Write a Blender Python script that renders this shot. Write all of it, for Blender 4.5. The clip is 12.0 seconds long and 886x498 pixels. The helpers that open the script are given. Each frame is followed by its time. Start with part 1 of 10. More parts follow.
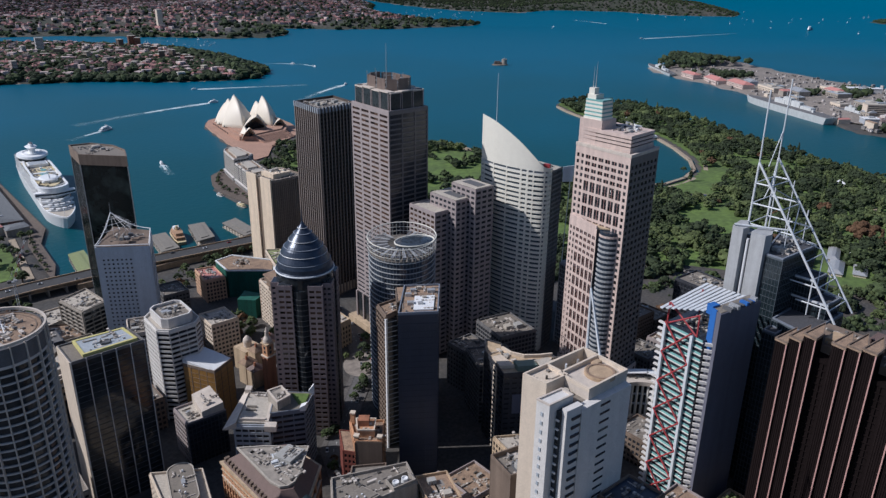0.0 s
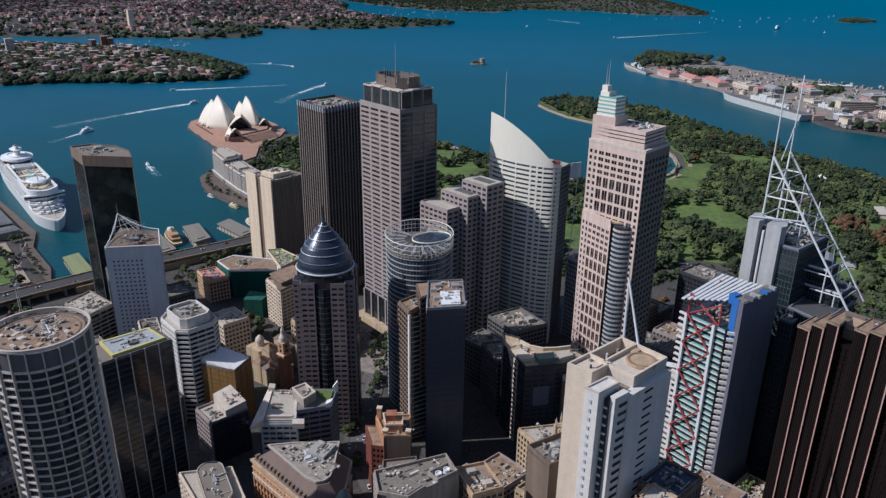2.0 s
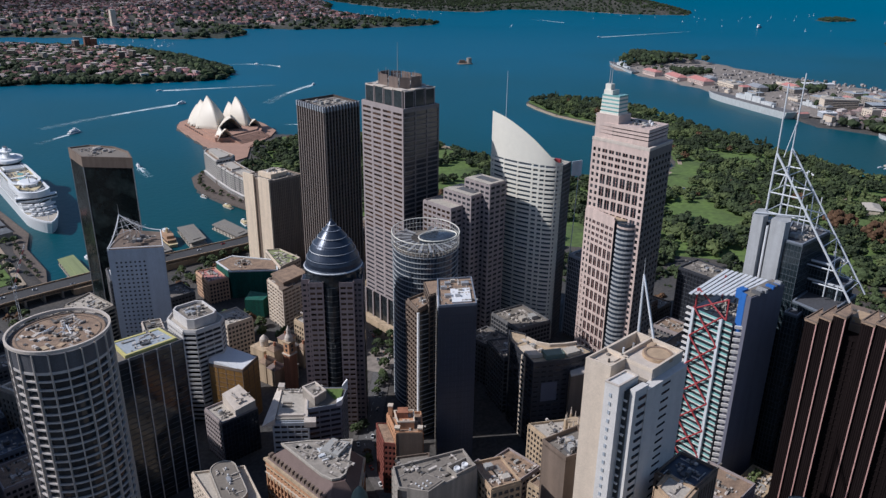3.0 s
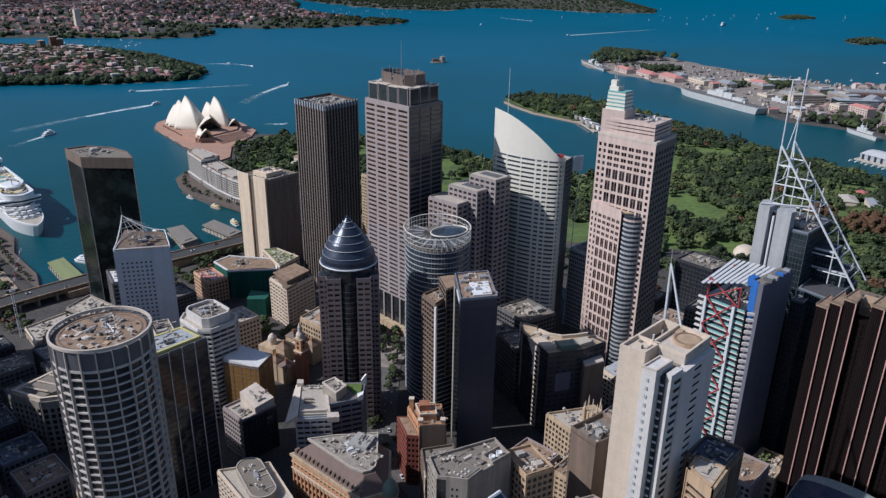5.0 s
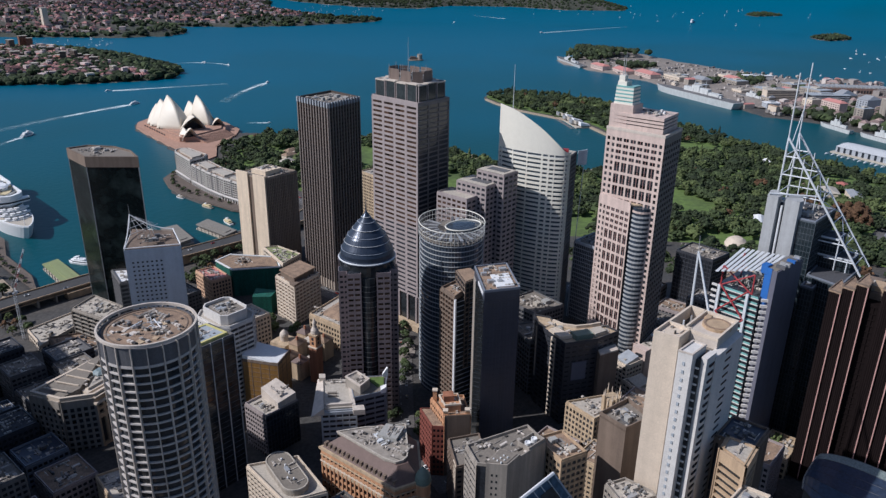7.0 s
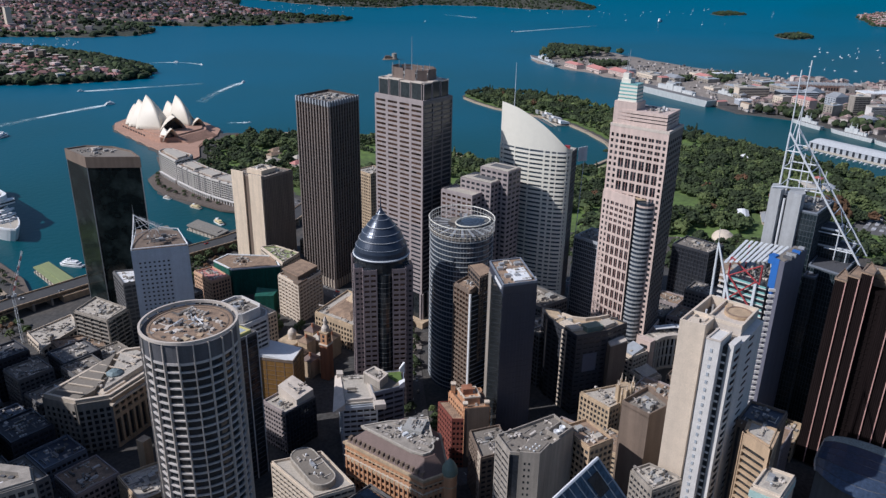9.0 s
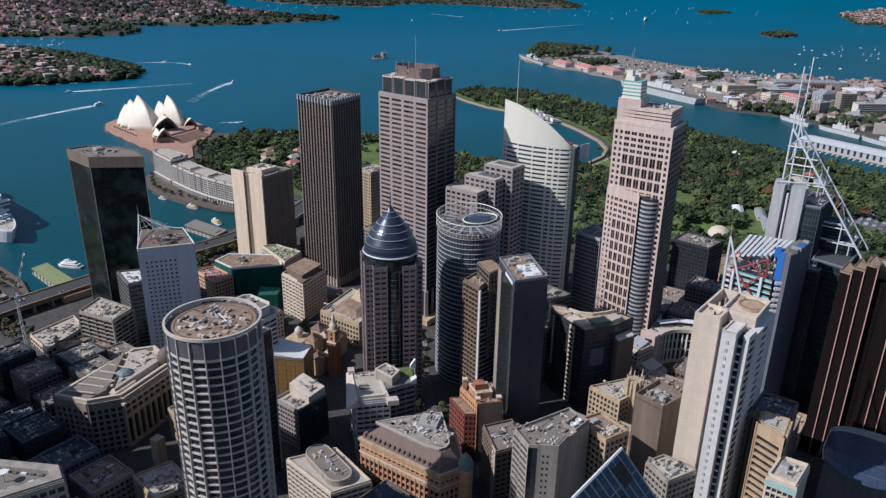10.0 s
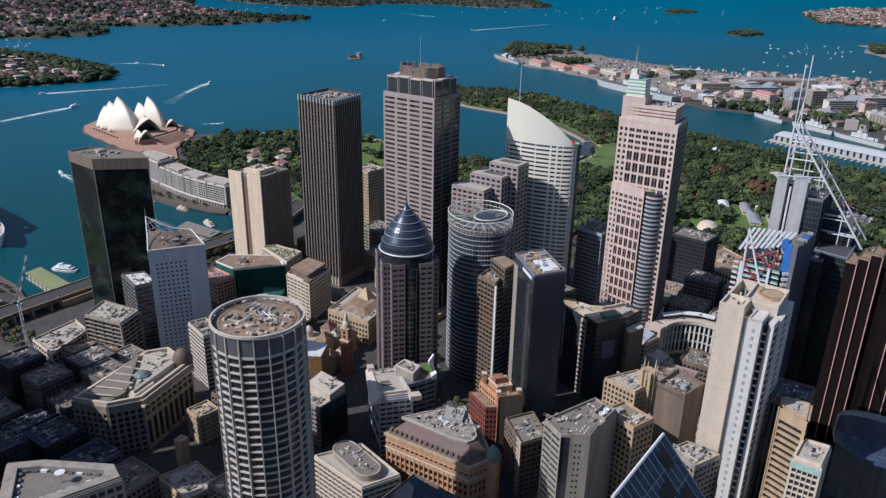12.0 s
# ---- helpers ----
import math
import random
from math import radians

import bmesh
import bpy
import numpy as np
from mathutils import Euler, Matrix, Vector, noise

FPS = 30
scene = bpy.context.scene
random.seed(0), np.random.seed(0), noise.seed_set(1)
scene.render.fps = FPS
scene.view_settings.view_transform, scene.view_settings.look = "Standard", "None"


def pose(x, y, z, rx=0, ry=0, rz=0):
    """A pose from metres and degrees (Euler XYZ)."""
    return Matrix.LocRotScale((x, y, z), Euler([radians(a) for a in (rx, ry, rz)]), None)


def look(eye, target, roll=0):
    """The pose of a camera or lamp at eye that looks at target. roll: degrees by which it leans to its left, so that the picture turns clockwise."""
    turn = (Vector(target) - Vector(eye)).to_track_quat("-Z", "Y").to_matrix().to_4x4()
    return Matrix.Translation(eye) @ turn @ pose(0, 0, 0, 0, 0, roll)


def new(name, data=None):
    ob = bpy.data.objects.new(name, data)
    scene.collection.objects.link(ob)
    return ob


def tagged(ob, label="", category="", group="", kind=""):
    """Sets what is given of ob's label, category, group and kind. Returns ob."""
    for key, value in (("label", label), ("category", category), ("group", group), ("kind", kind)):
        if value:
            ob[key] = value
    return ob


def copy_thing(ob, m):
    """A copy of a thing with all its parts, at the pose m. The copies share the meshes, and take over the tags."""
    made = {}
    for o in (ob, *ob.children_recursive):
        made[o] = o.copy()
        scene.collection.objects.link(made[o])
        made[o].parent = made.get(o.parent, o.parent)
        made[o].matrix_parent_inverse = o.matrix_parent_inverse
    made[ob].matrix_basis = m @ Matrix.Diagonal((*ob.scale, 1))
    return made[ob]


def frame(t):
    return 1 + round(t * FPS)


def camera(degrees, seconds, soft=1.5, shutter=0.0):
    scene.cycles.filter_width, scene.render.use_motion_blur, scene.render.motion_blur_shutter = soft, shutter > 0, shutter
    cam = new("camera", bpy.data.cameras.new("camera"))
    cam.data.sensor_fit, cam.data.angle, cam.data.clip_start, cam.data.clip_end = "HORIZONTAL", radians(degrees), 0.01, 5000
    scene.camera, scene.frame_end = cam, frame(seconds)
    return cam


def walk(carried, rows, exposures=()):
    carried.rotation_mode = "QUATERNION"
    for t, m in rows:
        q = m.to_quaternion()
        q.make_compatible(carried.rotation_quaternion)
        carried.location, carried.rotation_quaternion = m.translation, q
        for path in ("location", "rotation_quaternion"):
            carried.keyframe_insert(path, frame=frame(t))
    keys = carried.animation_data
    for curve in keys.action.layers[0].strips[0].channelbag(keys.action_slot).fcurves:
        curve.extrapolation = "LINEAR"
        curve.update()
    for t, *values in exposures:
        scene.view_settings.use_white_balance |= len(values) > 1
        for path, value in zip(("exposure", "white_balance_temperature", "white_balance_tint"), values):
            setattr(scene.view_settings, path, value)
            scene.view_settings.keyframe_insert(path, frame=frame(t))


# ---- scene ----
cam = camera(62.1, 12.0, 1.38)
METRES, EYE, TILT, LEAN, TURN = 192.0, 322.0, 0.0, 0.0, -40.4
ROWS = [
    (0.0, 0.0, 0.0, 0.0, 0.26, -21.4, -0.66),
    (0.5, -0.0403, -0.0079, -0.0001, -0.25, -21.37, -0.69),
    (1.0, -0.0808, -0.0165, -0.001, -0.77, -21.37, -0.73),
    (1.5, -0.1226, -0.0248, -0.0013, -1.42, -21.37, -0.75),
    (2.0, -0.1643, -0.0322, -0.0017, -2.1, -21.39, -0.73),
    (2.5, -0.2056, -0.0396, -0.0011, -2.77, -21.37, -0.72),
    (3.0, -0.246, -0.0469, -0.0016, -3.46, -21.39, -0.73),
    (5.0, -0.4108, -0.073, -0.0029, -6.17, -21.44, -0.78),
    (5.5, -0.4525, -0.0785, -0.0036, -6.83, -21.46, -0.79),
    (6.0, -0.4938, -0.0838, -0.0044, -7.44, -21.49, -0.79),
    (6.5, -0.5351, -0.0885, -0.0057, -8.02, -21.5, -0.8),
    (7.0, -0.5764, -0.0922, -0.0059, -8.6, -21.55, -0.8),
    (9.0, -0.7391, -0.1029, -0.0058, -11.18, -21.57, -0.98),
    (9.5, -0.7809, -0.1049, -0.0082, -11.78, -21.6, -0.97),
    (10.0, -0.8233, -0.1056, -0.0082, -12.37, -21.61, -0.93),
    (10.5, -0.8657, -0.1055, -0.0074, -12.99, -21.59, -0.95),
    (11.0, -0.9073, -0.1052, -0.007, -13.61, -21.58, -0.98),
    (11.5, -0.9494, -0.1044, -0.0069, -14.27, -21.57, -1.0),
    (12.0, -0.9918, -0.1031, -0.0073, -14.91, -21.58, -1.01),
]
walk(cam, [(t, pose(0, 0, EYE, TILT, LEAN, TURN) @ pose(METRES * x, METRES * y, METRES * z, 90 + pitch, roll, yaw)) for t, x, y, z, yaw, pitch, roll in ROWS], exposures=[(0.0, -0.10, 5420, 12), (12.0, 0.01, 5420, 12)])

# ---- light ----
SUN_AZ, SUN_EL = radians(306), radians(41.5)
world = bpy.data.worlds.new("world")
scene.world = world
world.use_nodes = True
wn = world.node_tree
sky = wn.nodes.new("ShaderNodeTexSky")
sky.sky_type = "NISHITA"
sky.sun_disc = False
sky.sun_elevation, sky.sun_rotation = SUN_EL, SUN_AZ
sky.altitude = 300
sky.dust_density, sky.ozone_density = 1.6, 0.8
wn.links.new(sky.outputs["Color"], wn.nodes["Background"].inputs["Color"])
wn.nodes["Background"].inputs["Strength"].default_value = 0.077
sun_data = bpy.data.lights.new("sun", "SUN")
sun_data.energy, sun_data.angle, sun_data.color = 4.68, radians(0.6), (1.0, 0.89, 0.755)
sun = new("sun", sun_data)
sun.matrix_world = look((0, 0, 0), (-math.sin(SUN_AZ) * math.cos(SUN_EL), -math.cos(SUN_AZ) * math.cos(SUN_EL), -math.sin(SUN_EL)))

# ---- materials ----
def shade(name, base, rough=0.7, metal=0.0, vary=0.18, scale=0.25, fine=2.5, streak=0.0, bump=0.15, rand=0.0, coat=0.0, second=None, second_at=0.5, spec=0.5, isl=0.0):
    """Procedural surface: two scales of tone, optional vertical streaks, bump and a second colour in patches."""
    m = bpy.data.materials.new(name)
    m.use_nodes = True
    nt = m.node_tree
    n, l = nt.nodes, nt.links
    p = n["Principled BSDF"]
    co = n.new("ShaderNodeTexCoord")
    big = n.new("ShaderNodeTexNoise")
    big.inputs["Scale"].default_value, big.inputs["Detail"].default_value = scale, 4
    small = n.new("ShaderNodeTexNoise")
    small.inputs["Scale"].default_value, small.inputs["Detail"].default_value = fine, 3
    l.new(co.outputs["Object"], big.inputs["Vector"]), l.new(co.outputs["Object"], small.inputs["Vector"])
    mix = n.new("ShaderNodeMix")
    mix.data_type = "RGBA"
    mix.inputs["A"].default_value = (*base, 1)
    mix.inputs["B"].default_value = (*(second or [c * 0.55 for c in base]), 1)
    ramp = n.new("ShaderNodeMapRange")
    ramp.inputs["From Min"].default_value, ramp.inputs["From Max"].default_value = second_at - 0.12, second_at + 0.2
    l.new(big.outputs["Fac"], ramp.inputs["Value"])
    mul = n.new("ShaderNodeMath")
    mul.operation = "MULTIPLY"
    mul.inputs[1].default_value = vary if second is None else 1.0
    l.new(ramp.outputs["Result"], mul.inputs[0])
    l.new(mul.outputs["Value"], mix.inputs["Factor"])
    tone = n.new("ShaderNodeMapRange")
    tone.inputs["From Min"].default_value, tone.inputs["From Max"].default_value = 0.3, 0.7
    tone.inputs["To Min"].default_value, tone.inputs["To Max"].default_value = 1 - vary, 1 + vary * 0.6
    l.new(small.outputs["Fac"], tone.inputs["Value"])
    last = tone.outputs["Result"]

    def times(a, b):
        q = n.new("ShaderNodeMath")
        q.operation = "MULTIPLY"
        l.new(a, q.inputs[0]), l.new(b, q.inputs[1])
        return q.outputs["Value"]

    if streak:
        mp = n.new("ShaderNodeMapping")
        mp.inputs["Scale"].default_value = (0.3, 0.3, 0.02)
        l.new(co.outputs["Object"], mp.inputs["Vector"])
        st = n.new("ShaderNodeTexNoise")
        st.inputs["Scale"].default_value, st.inputs["Detail"].default_value = 1.0, 3
        l.new(mp.outputs["Vector"], st.inputs["Vector"])
        sr = n.new("ShaderNodeMapRange")
        sr.inputs["From Min"].default_value, sr.inputs["From Max"].default_value = 0.35, 0.7
        sr.inputs["To Min"].default_value, sr.inputs["To Max"].default_value = 1.05, 1 - streak
        l.new(st.outputs["Fac"], sr.inputs["Value"])
        last = times(last, sr.outputs["Result"])
    if rand or isl:
        if rand:
            src = n.new("ShaderNodeObjectInfo").outputs["Random"]
        else:
            src = n.new("ShaderNodeNewGeometry").outputs["Random Per Island"]
        rr = n.new("ShaderNodeMapRange")
        k = rand or isl
        rr.inputs["To Min"].default_value, rr.inputs["To Max"].default_value = 1 - k, 1 + k
        l.new(src, rr.inputs["Value"])
        last = times(last, rr.outputs["Result"])
    vm = n.new("ShaderNodeVectorMath")
    vm.operation = "SCALE"
    l.new(mix.outputs["Result"], vm.inputs[0]), l.new(last, vm.inputs["Scale"])
    l.new(vm.outputs["Vector"], p.inputs["Base Color"])
    p.inputs["Roughness"].default_value, p.inputs["Metallic"].default_value = rough, metal
    p.inputs["Specular IOR Level"].default_value = spec
    p.inputs["Coat Weight"].default_value = coat
    if bump:
        b = n.new("ShaderNodeBump")
        b.inputs["Strength"].default_value, b.inputs["Distance"].default_value = bump, 0.2
        l.new(small.outputs["Fac"], b.inputs["Height"]), l.new(b.outputs["Normal"], p.inputs["Normal"])
    return m


GRANITE = shade("grey_pink_granite", (0.335, 0.285, 0.275), 0.6, streak=0.12)
PINK = shade("pink_granite", (0.60, 0.47, 0.41), 0.6, streak=0.15)
CREAM = shade("cream_precast", (0.60, 0.505, 0.40), 0.75, streak=0.05)
HOTEL = shade("pale_blue_white_panel", (0.56, 0.60, 0.645), 0.6, streak=0.08)
STEELBLUE = shade("blue_grey_mullion", (0.19, 0.21, 0.25), 0.45)
QUAYPAVE = shade("dark_quay_paving", (0.125, 0.098, 0.08), 0.9, vary=0.35, scale=0.05, fine=0.5)
def thin_foam():
    """Spent foam: broken patches with clear water between them."""
    m = shade("spent_foam", (0.22, 0.40, 0.46), 0.6, vary=0.4, scale=0.05, fine=0.4)
    n, l = m.node_tree.nodes, m.node_tree.links
    co, tex, ramp = n.new("ShaderNodeTexCoord"), n.new("ShaderNodeTexNoise"), n.new("ShaderNodeMapRange")
    tex.inputs["Scale"].default_value, tex.inputs["Detail"].default_value = 0.09, 4
    l.new(co.outputs["Object"], tex.inputs["Vector"]), l.new(tex.outputs["Fac"], ramp.inputs["Value"])
    ramp.inputs["From Min"].default_value, ramp.inputs["From Max"].default_value = 0.36, 0.72
    ramp.inputs["To Max"].default_value = 0.62
    l.new(ramp.outputs["Result"], n["Principled BSDF"].inputs["Alpha"])
    return m


FAINTFOAM = thin_foam()
ROADGREY = shade("worn_roadway", (0.115, 0.11, 0.108), 0.9, vary=0.3, scale=0.08, fine=0.6)
WHITE = shade("white_precast", (0.63, 0.60, 0.565), 0.65, streak=0.05)
LILAC = shade("lilac_concrete", (0.125, 0.125, 0.16), 0.7, streak=0.12)
NAVY = shade("navy_cladding", (0.040, 0.049, 0.074), 0.35, vary=0.25, streak=0.1)
# the lighter second colour paints in reflections on the dark glass
GATEGLASS = shade("green_black_glass", (0.010, 0.015, 0.015), 0.13, vary=0.4, scale=0.06, fine=0.3, second=(0.055, 0.075, 0.070), second_at=0.60, bump=0.03)
BLADE = shade("grey_blade_concrete", (0.37, 0.375, 0.38), 0.7, streak=0.15)
APTWALL = shade("off_white_render", (0.52, 0.485, 0.44), 0.75, streak=0.1)
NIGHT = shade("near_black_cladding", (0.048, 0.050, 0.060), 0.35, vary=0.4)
YARD = shade("concrete_yard", (0.25, 0.215, 0.185), 0.9, vary=0.35, scale=0.02, fine=0.2)
WHITEGREY = shade("pale_grey_panel", (0.37, 0.39, 0.42), 0.6, streak=0.1)
SAIL = shade("white_ceramic", (0.72, 0.69, 0.60), 0.4, vary=0.08)
GREY = shade("grey_concrete", (0.335, 0.295, 0.25), 0.8, streak=0.3)
DARKGREY = shade("dark_concrete", (0.15, 0.145, 0.145), 0.75, streak=0.3)
TAN = shade("tan_concrete", (0.46, 0.33, 0.21), 0.8, streak=0.25)
SAND = shade("yellow_sandstone", (0.50, 0.38, 0.25), 0.85, streak=0.3)
ORANGE = shade("orange_brick", (0.52, 0.28, 0.15), 0.8, streak=0.2)
COPPER = shade("bronze_glass", (0.34, 0.19, 0.06), 0.35, metal=0.25, streak=0.2)
BRONZE = shade("bronze_rib", (0.27, 0.225, 0.20), 0.5, metal=0.3, streak=0.1)
BROWN = shade("brown_granite", (0.012, 0.0085, 0.0085), 0.75, streak=0.2, spec=0.05)
PINKEDGE = shade("pink_edge", (0.55, 0.32, 0.28), 0.6)
MUD = shade("brown_brick", (0.19, 0.14, 0.105), 0.85, streak=0.25)
BRICK = shade("red_brick", (0.34, 0.145, 0.08), 0.85, streak=0.3)
REDBRICK = shade("deep_red_brick", (0.21, 0.06, 0.042), 0.85, streak=0.2)
BLACKGLASS = shade("black_glass", (0.026, 0.030, 0.034), 0.09, vary=0.5, scale=0.05, fine=0.3, bump=0.02)
BLUEGLASS = shade("blue_grey_glass", (0.045, 0.058, 0.078), 0.08, vary=0.4, scale=0.07, fine=0.4, bump=0.03)
DARKGLASS = shade("dark_glass", (0.032, 0.036, 0.045), 0.12, vary=0.4, scale=0.1, fine=0.5, bump=0.03)
PANE = shade("window_pane", (0.030, 0.032, 0.036), 0.13, vary=0.3, rand=0.75, bump=0.02)
PANEWARM = shade("bronzed_window_pane", (0.055, 0.032, 0.022), 0.14, vary=0.3, rand=0.8, bump=0.02)
PALEGLASS = shade("pale_glass", (0.20, 0.25, 0.26), 0.12, vary=0.35, scale=0.15, fine=0.8, bump=0.05)
TEALPALE = shade("pale_teal_panel", (0.40, 0.54, 0.50), 0.4, vary=0.25)
TEAL = shade("teal_glass", (0.22, 0.44, 0.42), 0.25, vary=0.25)
GREENNET = shade("green_netting", (0.012, 0.12, 0.085), 0.85, vary=0.4, scale=0.3, fine=1.2, streak=0.4)
GREENROOF = shade("weathered_green_copper", (0.24, 0.27, 0.12), 0.7)
COPPERDOME = shade("verdigris_copper", (0.14, 0.19, 0.16), 0.6)
ROOF = shade("bitumen_roof", (0.20, 0.174, 0.145), 0.9, vary=0.22, scale=0.15, fine=1.0)
ROOFDARK = shade("dark_bitumen", (0.07, 0.07, 0.078), 0.85, vary=0.3, scale=0.15, fine=1.0)
ROOFPALE = shade("pale_roof", (0.44, 0.395, 0.335), 0.85, vary=0.2, scale=0.12, fine=0.9)
ROOFBROWN = shade("gravel_roof", (0.31, 0.215, 0.145), 0.95, vary=0.35, scale=0.22, fine=1.6, second=(0.18, 0.125, 0.09), second_at=0.52)
ROOFBLUE = shade("blue_grey_membrane", (0.34, 0.37, 0.40), 0.8, vary=0.2, scale=0.12, fine=0.9)
ROOFWHITE = shade("white_membrane", (0.72, 0.72, 0.72), 0.6, vary=0.15)
SLATE = shade("brown_slate", (0.15, 0.10, 0.085), 0.7, vary=0.3)
TILE = shade("red_roof_tile", (0.40, 0.135, 0.11), 0.85, vary=0.35, isl=0.25)
PINKROOF = shade("faded_red_sheet_roof", (0.47, 0.205, 0.18), 0.8, vary=0.25, isl=0.2)
METAL = shade("galvanised_steel", (0.50, 0.50, 0.50), 0.45, metal=0.5)
DARKMETAL = shade("dark_plant", (0.10, 0.10, 0.105), 0.6, isl=0.5)
FITTINGS = shade("rooftop_fittings", (0.34, 0.305, 0.27), 0.6, isl=0.92)
PLANT = shade("rooftop_plant_box", (0.33, 0.32, 0.30), 0.7, isl=0.5)
STEELWHITE = shade("white_steel", (0.62, 0.64, 0.66), 0.45)
REDSTEEL = shade("red_steel", (0.34, 0.045, 0.05), 0.5)
BLUESHEET = shade("blue_sheeting", (0.03, 0.13, 0.42), 0.6)
YELLOW = shade("yellow_paint", (0.56, 0.50, 0.19), 0.7)
PAVING = shade("pink_granite_paving", (0.40, 0.24, 0.17), 0.85, vary=0.25, scale=0.06, fine=0.5)
SHELL = shade("cream_shell_tile", (0.71, 0.63, 0.51), 0.5, vary=0.06, bump=0.03)
ASPHALT = shade("asphalt", (0.055, 0.054, 0.055), 0.9, vary=0.35, scale=0.1, fine=0.8)
CITYGROUND = shade("city_paving", (0.075, 0.066, 0.058), 0.9, vary=0.4, scale=0.04, fine=0.4, second=(0.05, 0.05, 0.05), second_at=0.5)
SANDPATH = shade("sandstone_path", (0.36, 0.29, 0.21), 0.9, vary=0.3)
LAWN = shade("garden_lawn", (0.105, 0.16, 0.035), 0.95, vary=0.3, scale=0.02, fine=0.15, second=(0.06, 0.085, 0.03), second_at=0.56)
SOIL = shade("headland_ground", (0.045, 0.05, 0.036), 0.95, vary=0.45, scale=0.01, fine=0.08, second=(0.085, 0.072, 0.066), second_at=0.56)
ROCK = shade("sandstone_shore", (0.25, 0.19, 0.14), 0.9, vary=0.4, scale=0.05, fine=0.4)
LEAF = shade("tree_leaves", (0.058, 0.078, 0.032), 0.85, vary=0.45, scale=0.25, fine=1.6, isl=0.45, bump=0.6, spec=0.2)
LEAFDARK = shade("fig_leaves", (0.037, 0.050, 0.024), 0.85, vary=0.45, scale=0.25, fine=1.6, isl=0.4, bump=0.6, spec=0.2)
LEAFLIGHT = shade("pale_leaves", (0.092, 0.115, 0.043), 0.85, vary=0.4, scale=0.25, fine=1.6, isl=0.4, bump=0.6, spec=0.2)
LEAFRUST = shade("autumn_leaves", (0.115, 0.066, 0.036), 0.85, vary=0.4, scale=0.25, fine=1.6, isl=0.3, bump=0.6, spec=0.2)
BARK = shade("bark", (0.10, 0.075, 0.055), 0.95)
HULLWHITE = shade("white_hull_paint", (0.80, 0.80, 0.79), 0.35, vary=0.08)
HULLGREY = shade("naval_grey_paint", (0.54, 0.55, 0.54), 0.5, vary=0.12, streak=0.15)
CREAMPAINT = shade("cream_ferry_paint", (0.66, 0.55, 0.33), 0.5)
DECK = shade("deck", (0.45, 0.40, 0.33), 0.7)
FOAM = shade("foam", (0.62, 0.70, 0.72), 0.8, vary=0.4, scale=0.05, fine=0.4, bump=0.4)
HOUSEWALL = shade("house_walls", (0.42, 0.335, 0.31), 0.85, isl=0.55)
HOUSEROOF = shade("house_roofs", (0.245, 0.12, 0.11), 0.85, isl=0.6)
BOATS = shade("moored_boats", (0.80, 0.80, 0.80), 0.5, isl=0.15)
CARS = shade("parked_cars", (0.38, 0.38, 0.40), 0.3, isl=0.8)


def water_material():
    m = bpy.data.materials.new("harbour_water")
    m.use_nodes = True
    n, l = m.node_tree.nodes, m.node_tree.links
    p = n["Principled BSDF"]
    co = n.new("ShaderNodeTexCoord")
    big = n.new("ShaderNodeTexNoise")
    big.inputs["Scale"].default_value, big.inputs["Detail"].default_value = 0.0016, 3
    l.new(co.outputs["Object"], big.inputs["Vector"])
    mix = n.new("ShaderNodeMix")
    mix.data_type = "RGBA"
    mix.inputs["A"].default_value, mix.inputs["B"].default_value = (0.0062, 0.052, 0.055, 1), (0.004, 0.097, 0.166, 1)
    # darker green in the near coves, bluer and lighter further north and east
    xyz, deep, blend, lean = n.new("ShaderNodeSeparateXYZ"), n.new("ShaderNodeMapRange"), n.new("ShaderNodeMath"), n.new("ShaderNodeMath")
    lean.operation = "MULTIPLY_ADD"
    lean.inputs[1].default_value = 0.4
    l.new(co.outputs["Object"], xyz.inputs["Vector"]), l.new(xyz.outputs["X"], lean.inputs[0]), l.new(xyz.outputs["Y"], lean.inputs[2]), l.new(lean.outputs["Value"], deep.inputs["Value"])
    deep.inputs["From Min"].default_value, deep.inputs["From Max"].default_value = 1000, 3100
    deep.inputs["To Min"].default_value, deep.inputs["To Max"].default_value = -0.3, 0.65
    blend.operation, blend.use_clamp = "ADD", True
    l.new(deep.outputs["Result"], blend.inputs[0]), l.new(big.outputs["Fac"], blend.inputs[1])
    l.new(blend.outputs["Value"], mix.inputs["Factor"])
    l.new(mix.outputs["Result"], p.inputs["Base Color"])
    p.inputs["Roughness"].default_value = 0.38
    p.inputs["IOR"].default_value = 1.33
    p.inputs["Specular IOR Level"].default_value = 0.25
    w1 = n.new("ShaderNodeTexNoise")
    w1.inputs["Scale"].default_value, w1.inputs["Detail"].default_value = 0.12, 5
    l.new(co.outputs["Object"], w1.inputs["Vector"])
    b = n.new("ShaderNodeBump")
    b.inputs["Strength"].default_value, b.inputs["Distance"].default_value = 0.5, 1.0
    l.new(w1.outputs["Fac"], b.inputs["Height"]), l.new(b.outputs["Normal"], p.inputs["Normal"])
    return m


WATER = water_material()

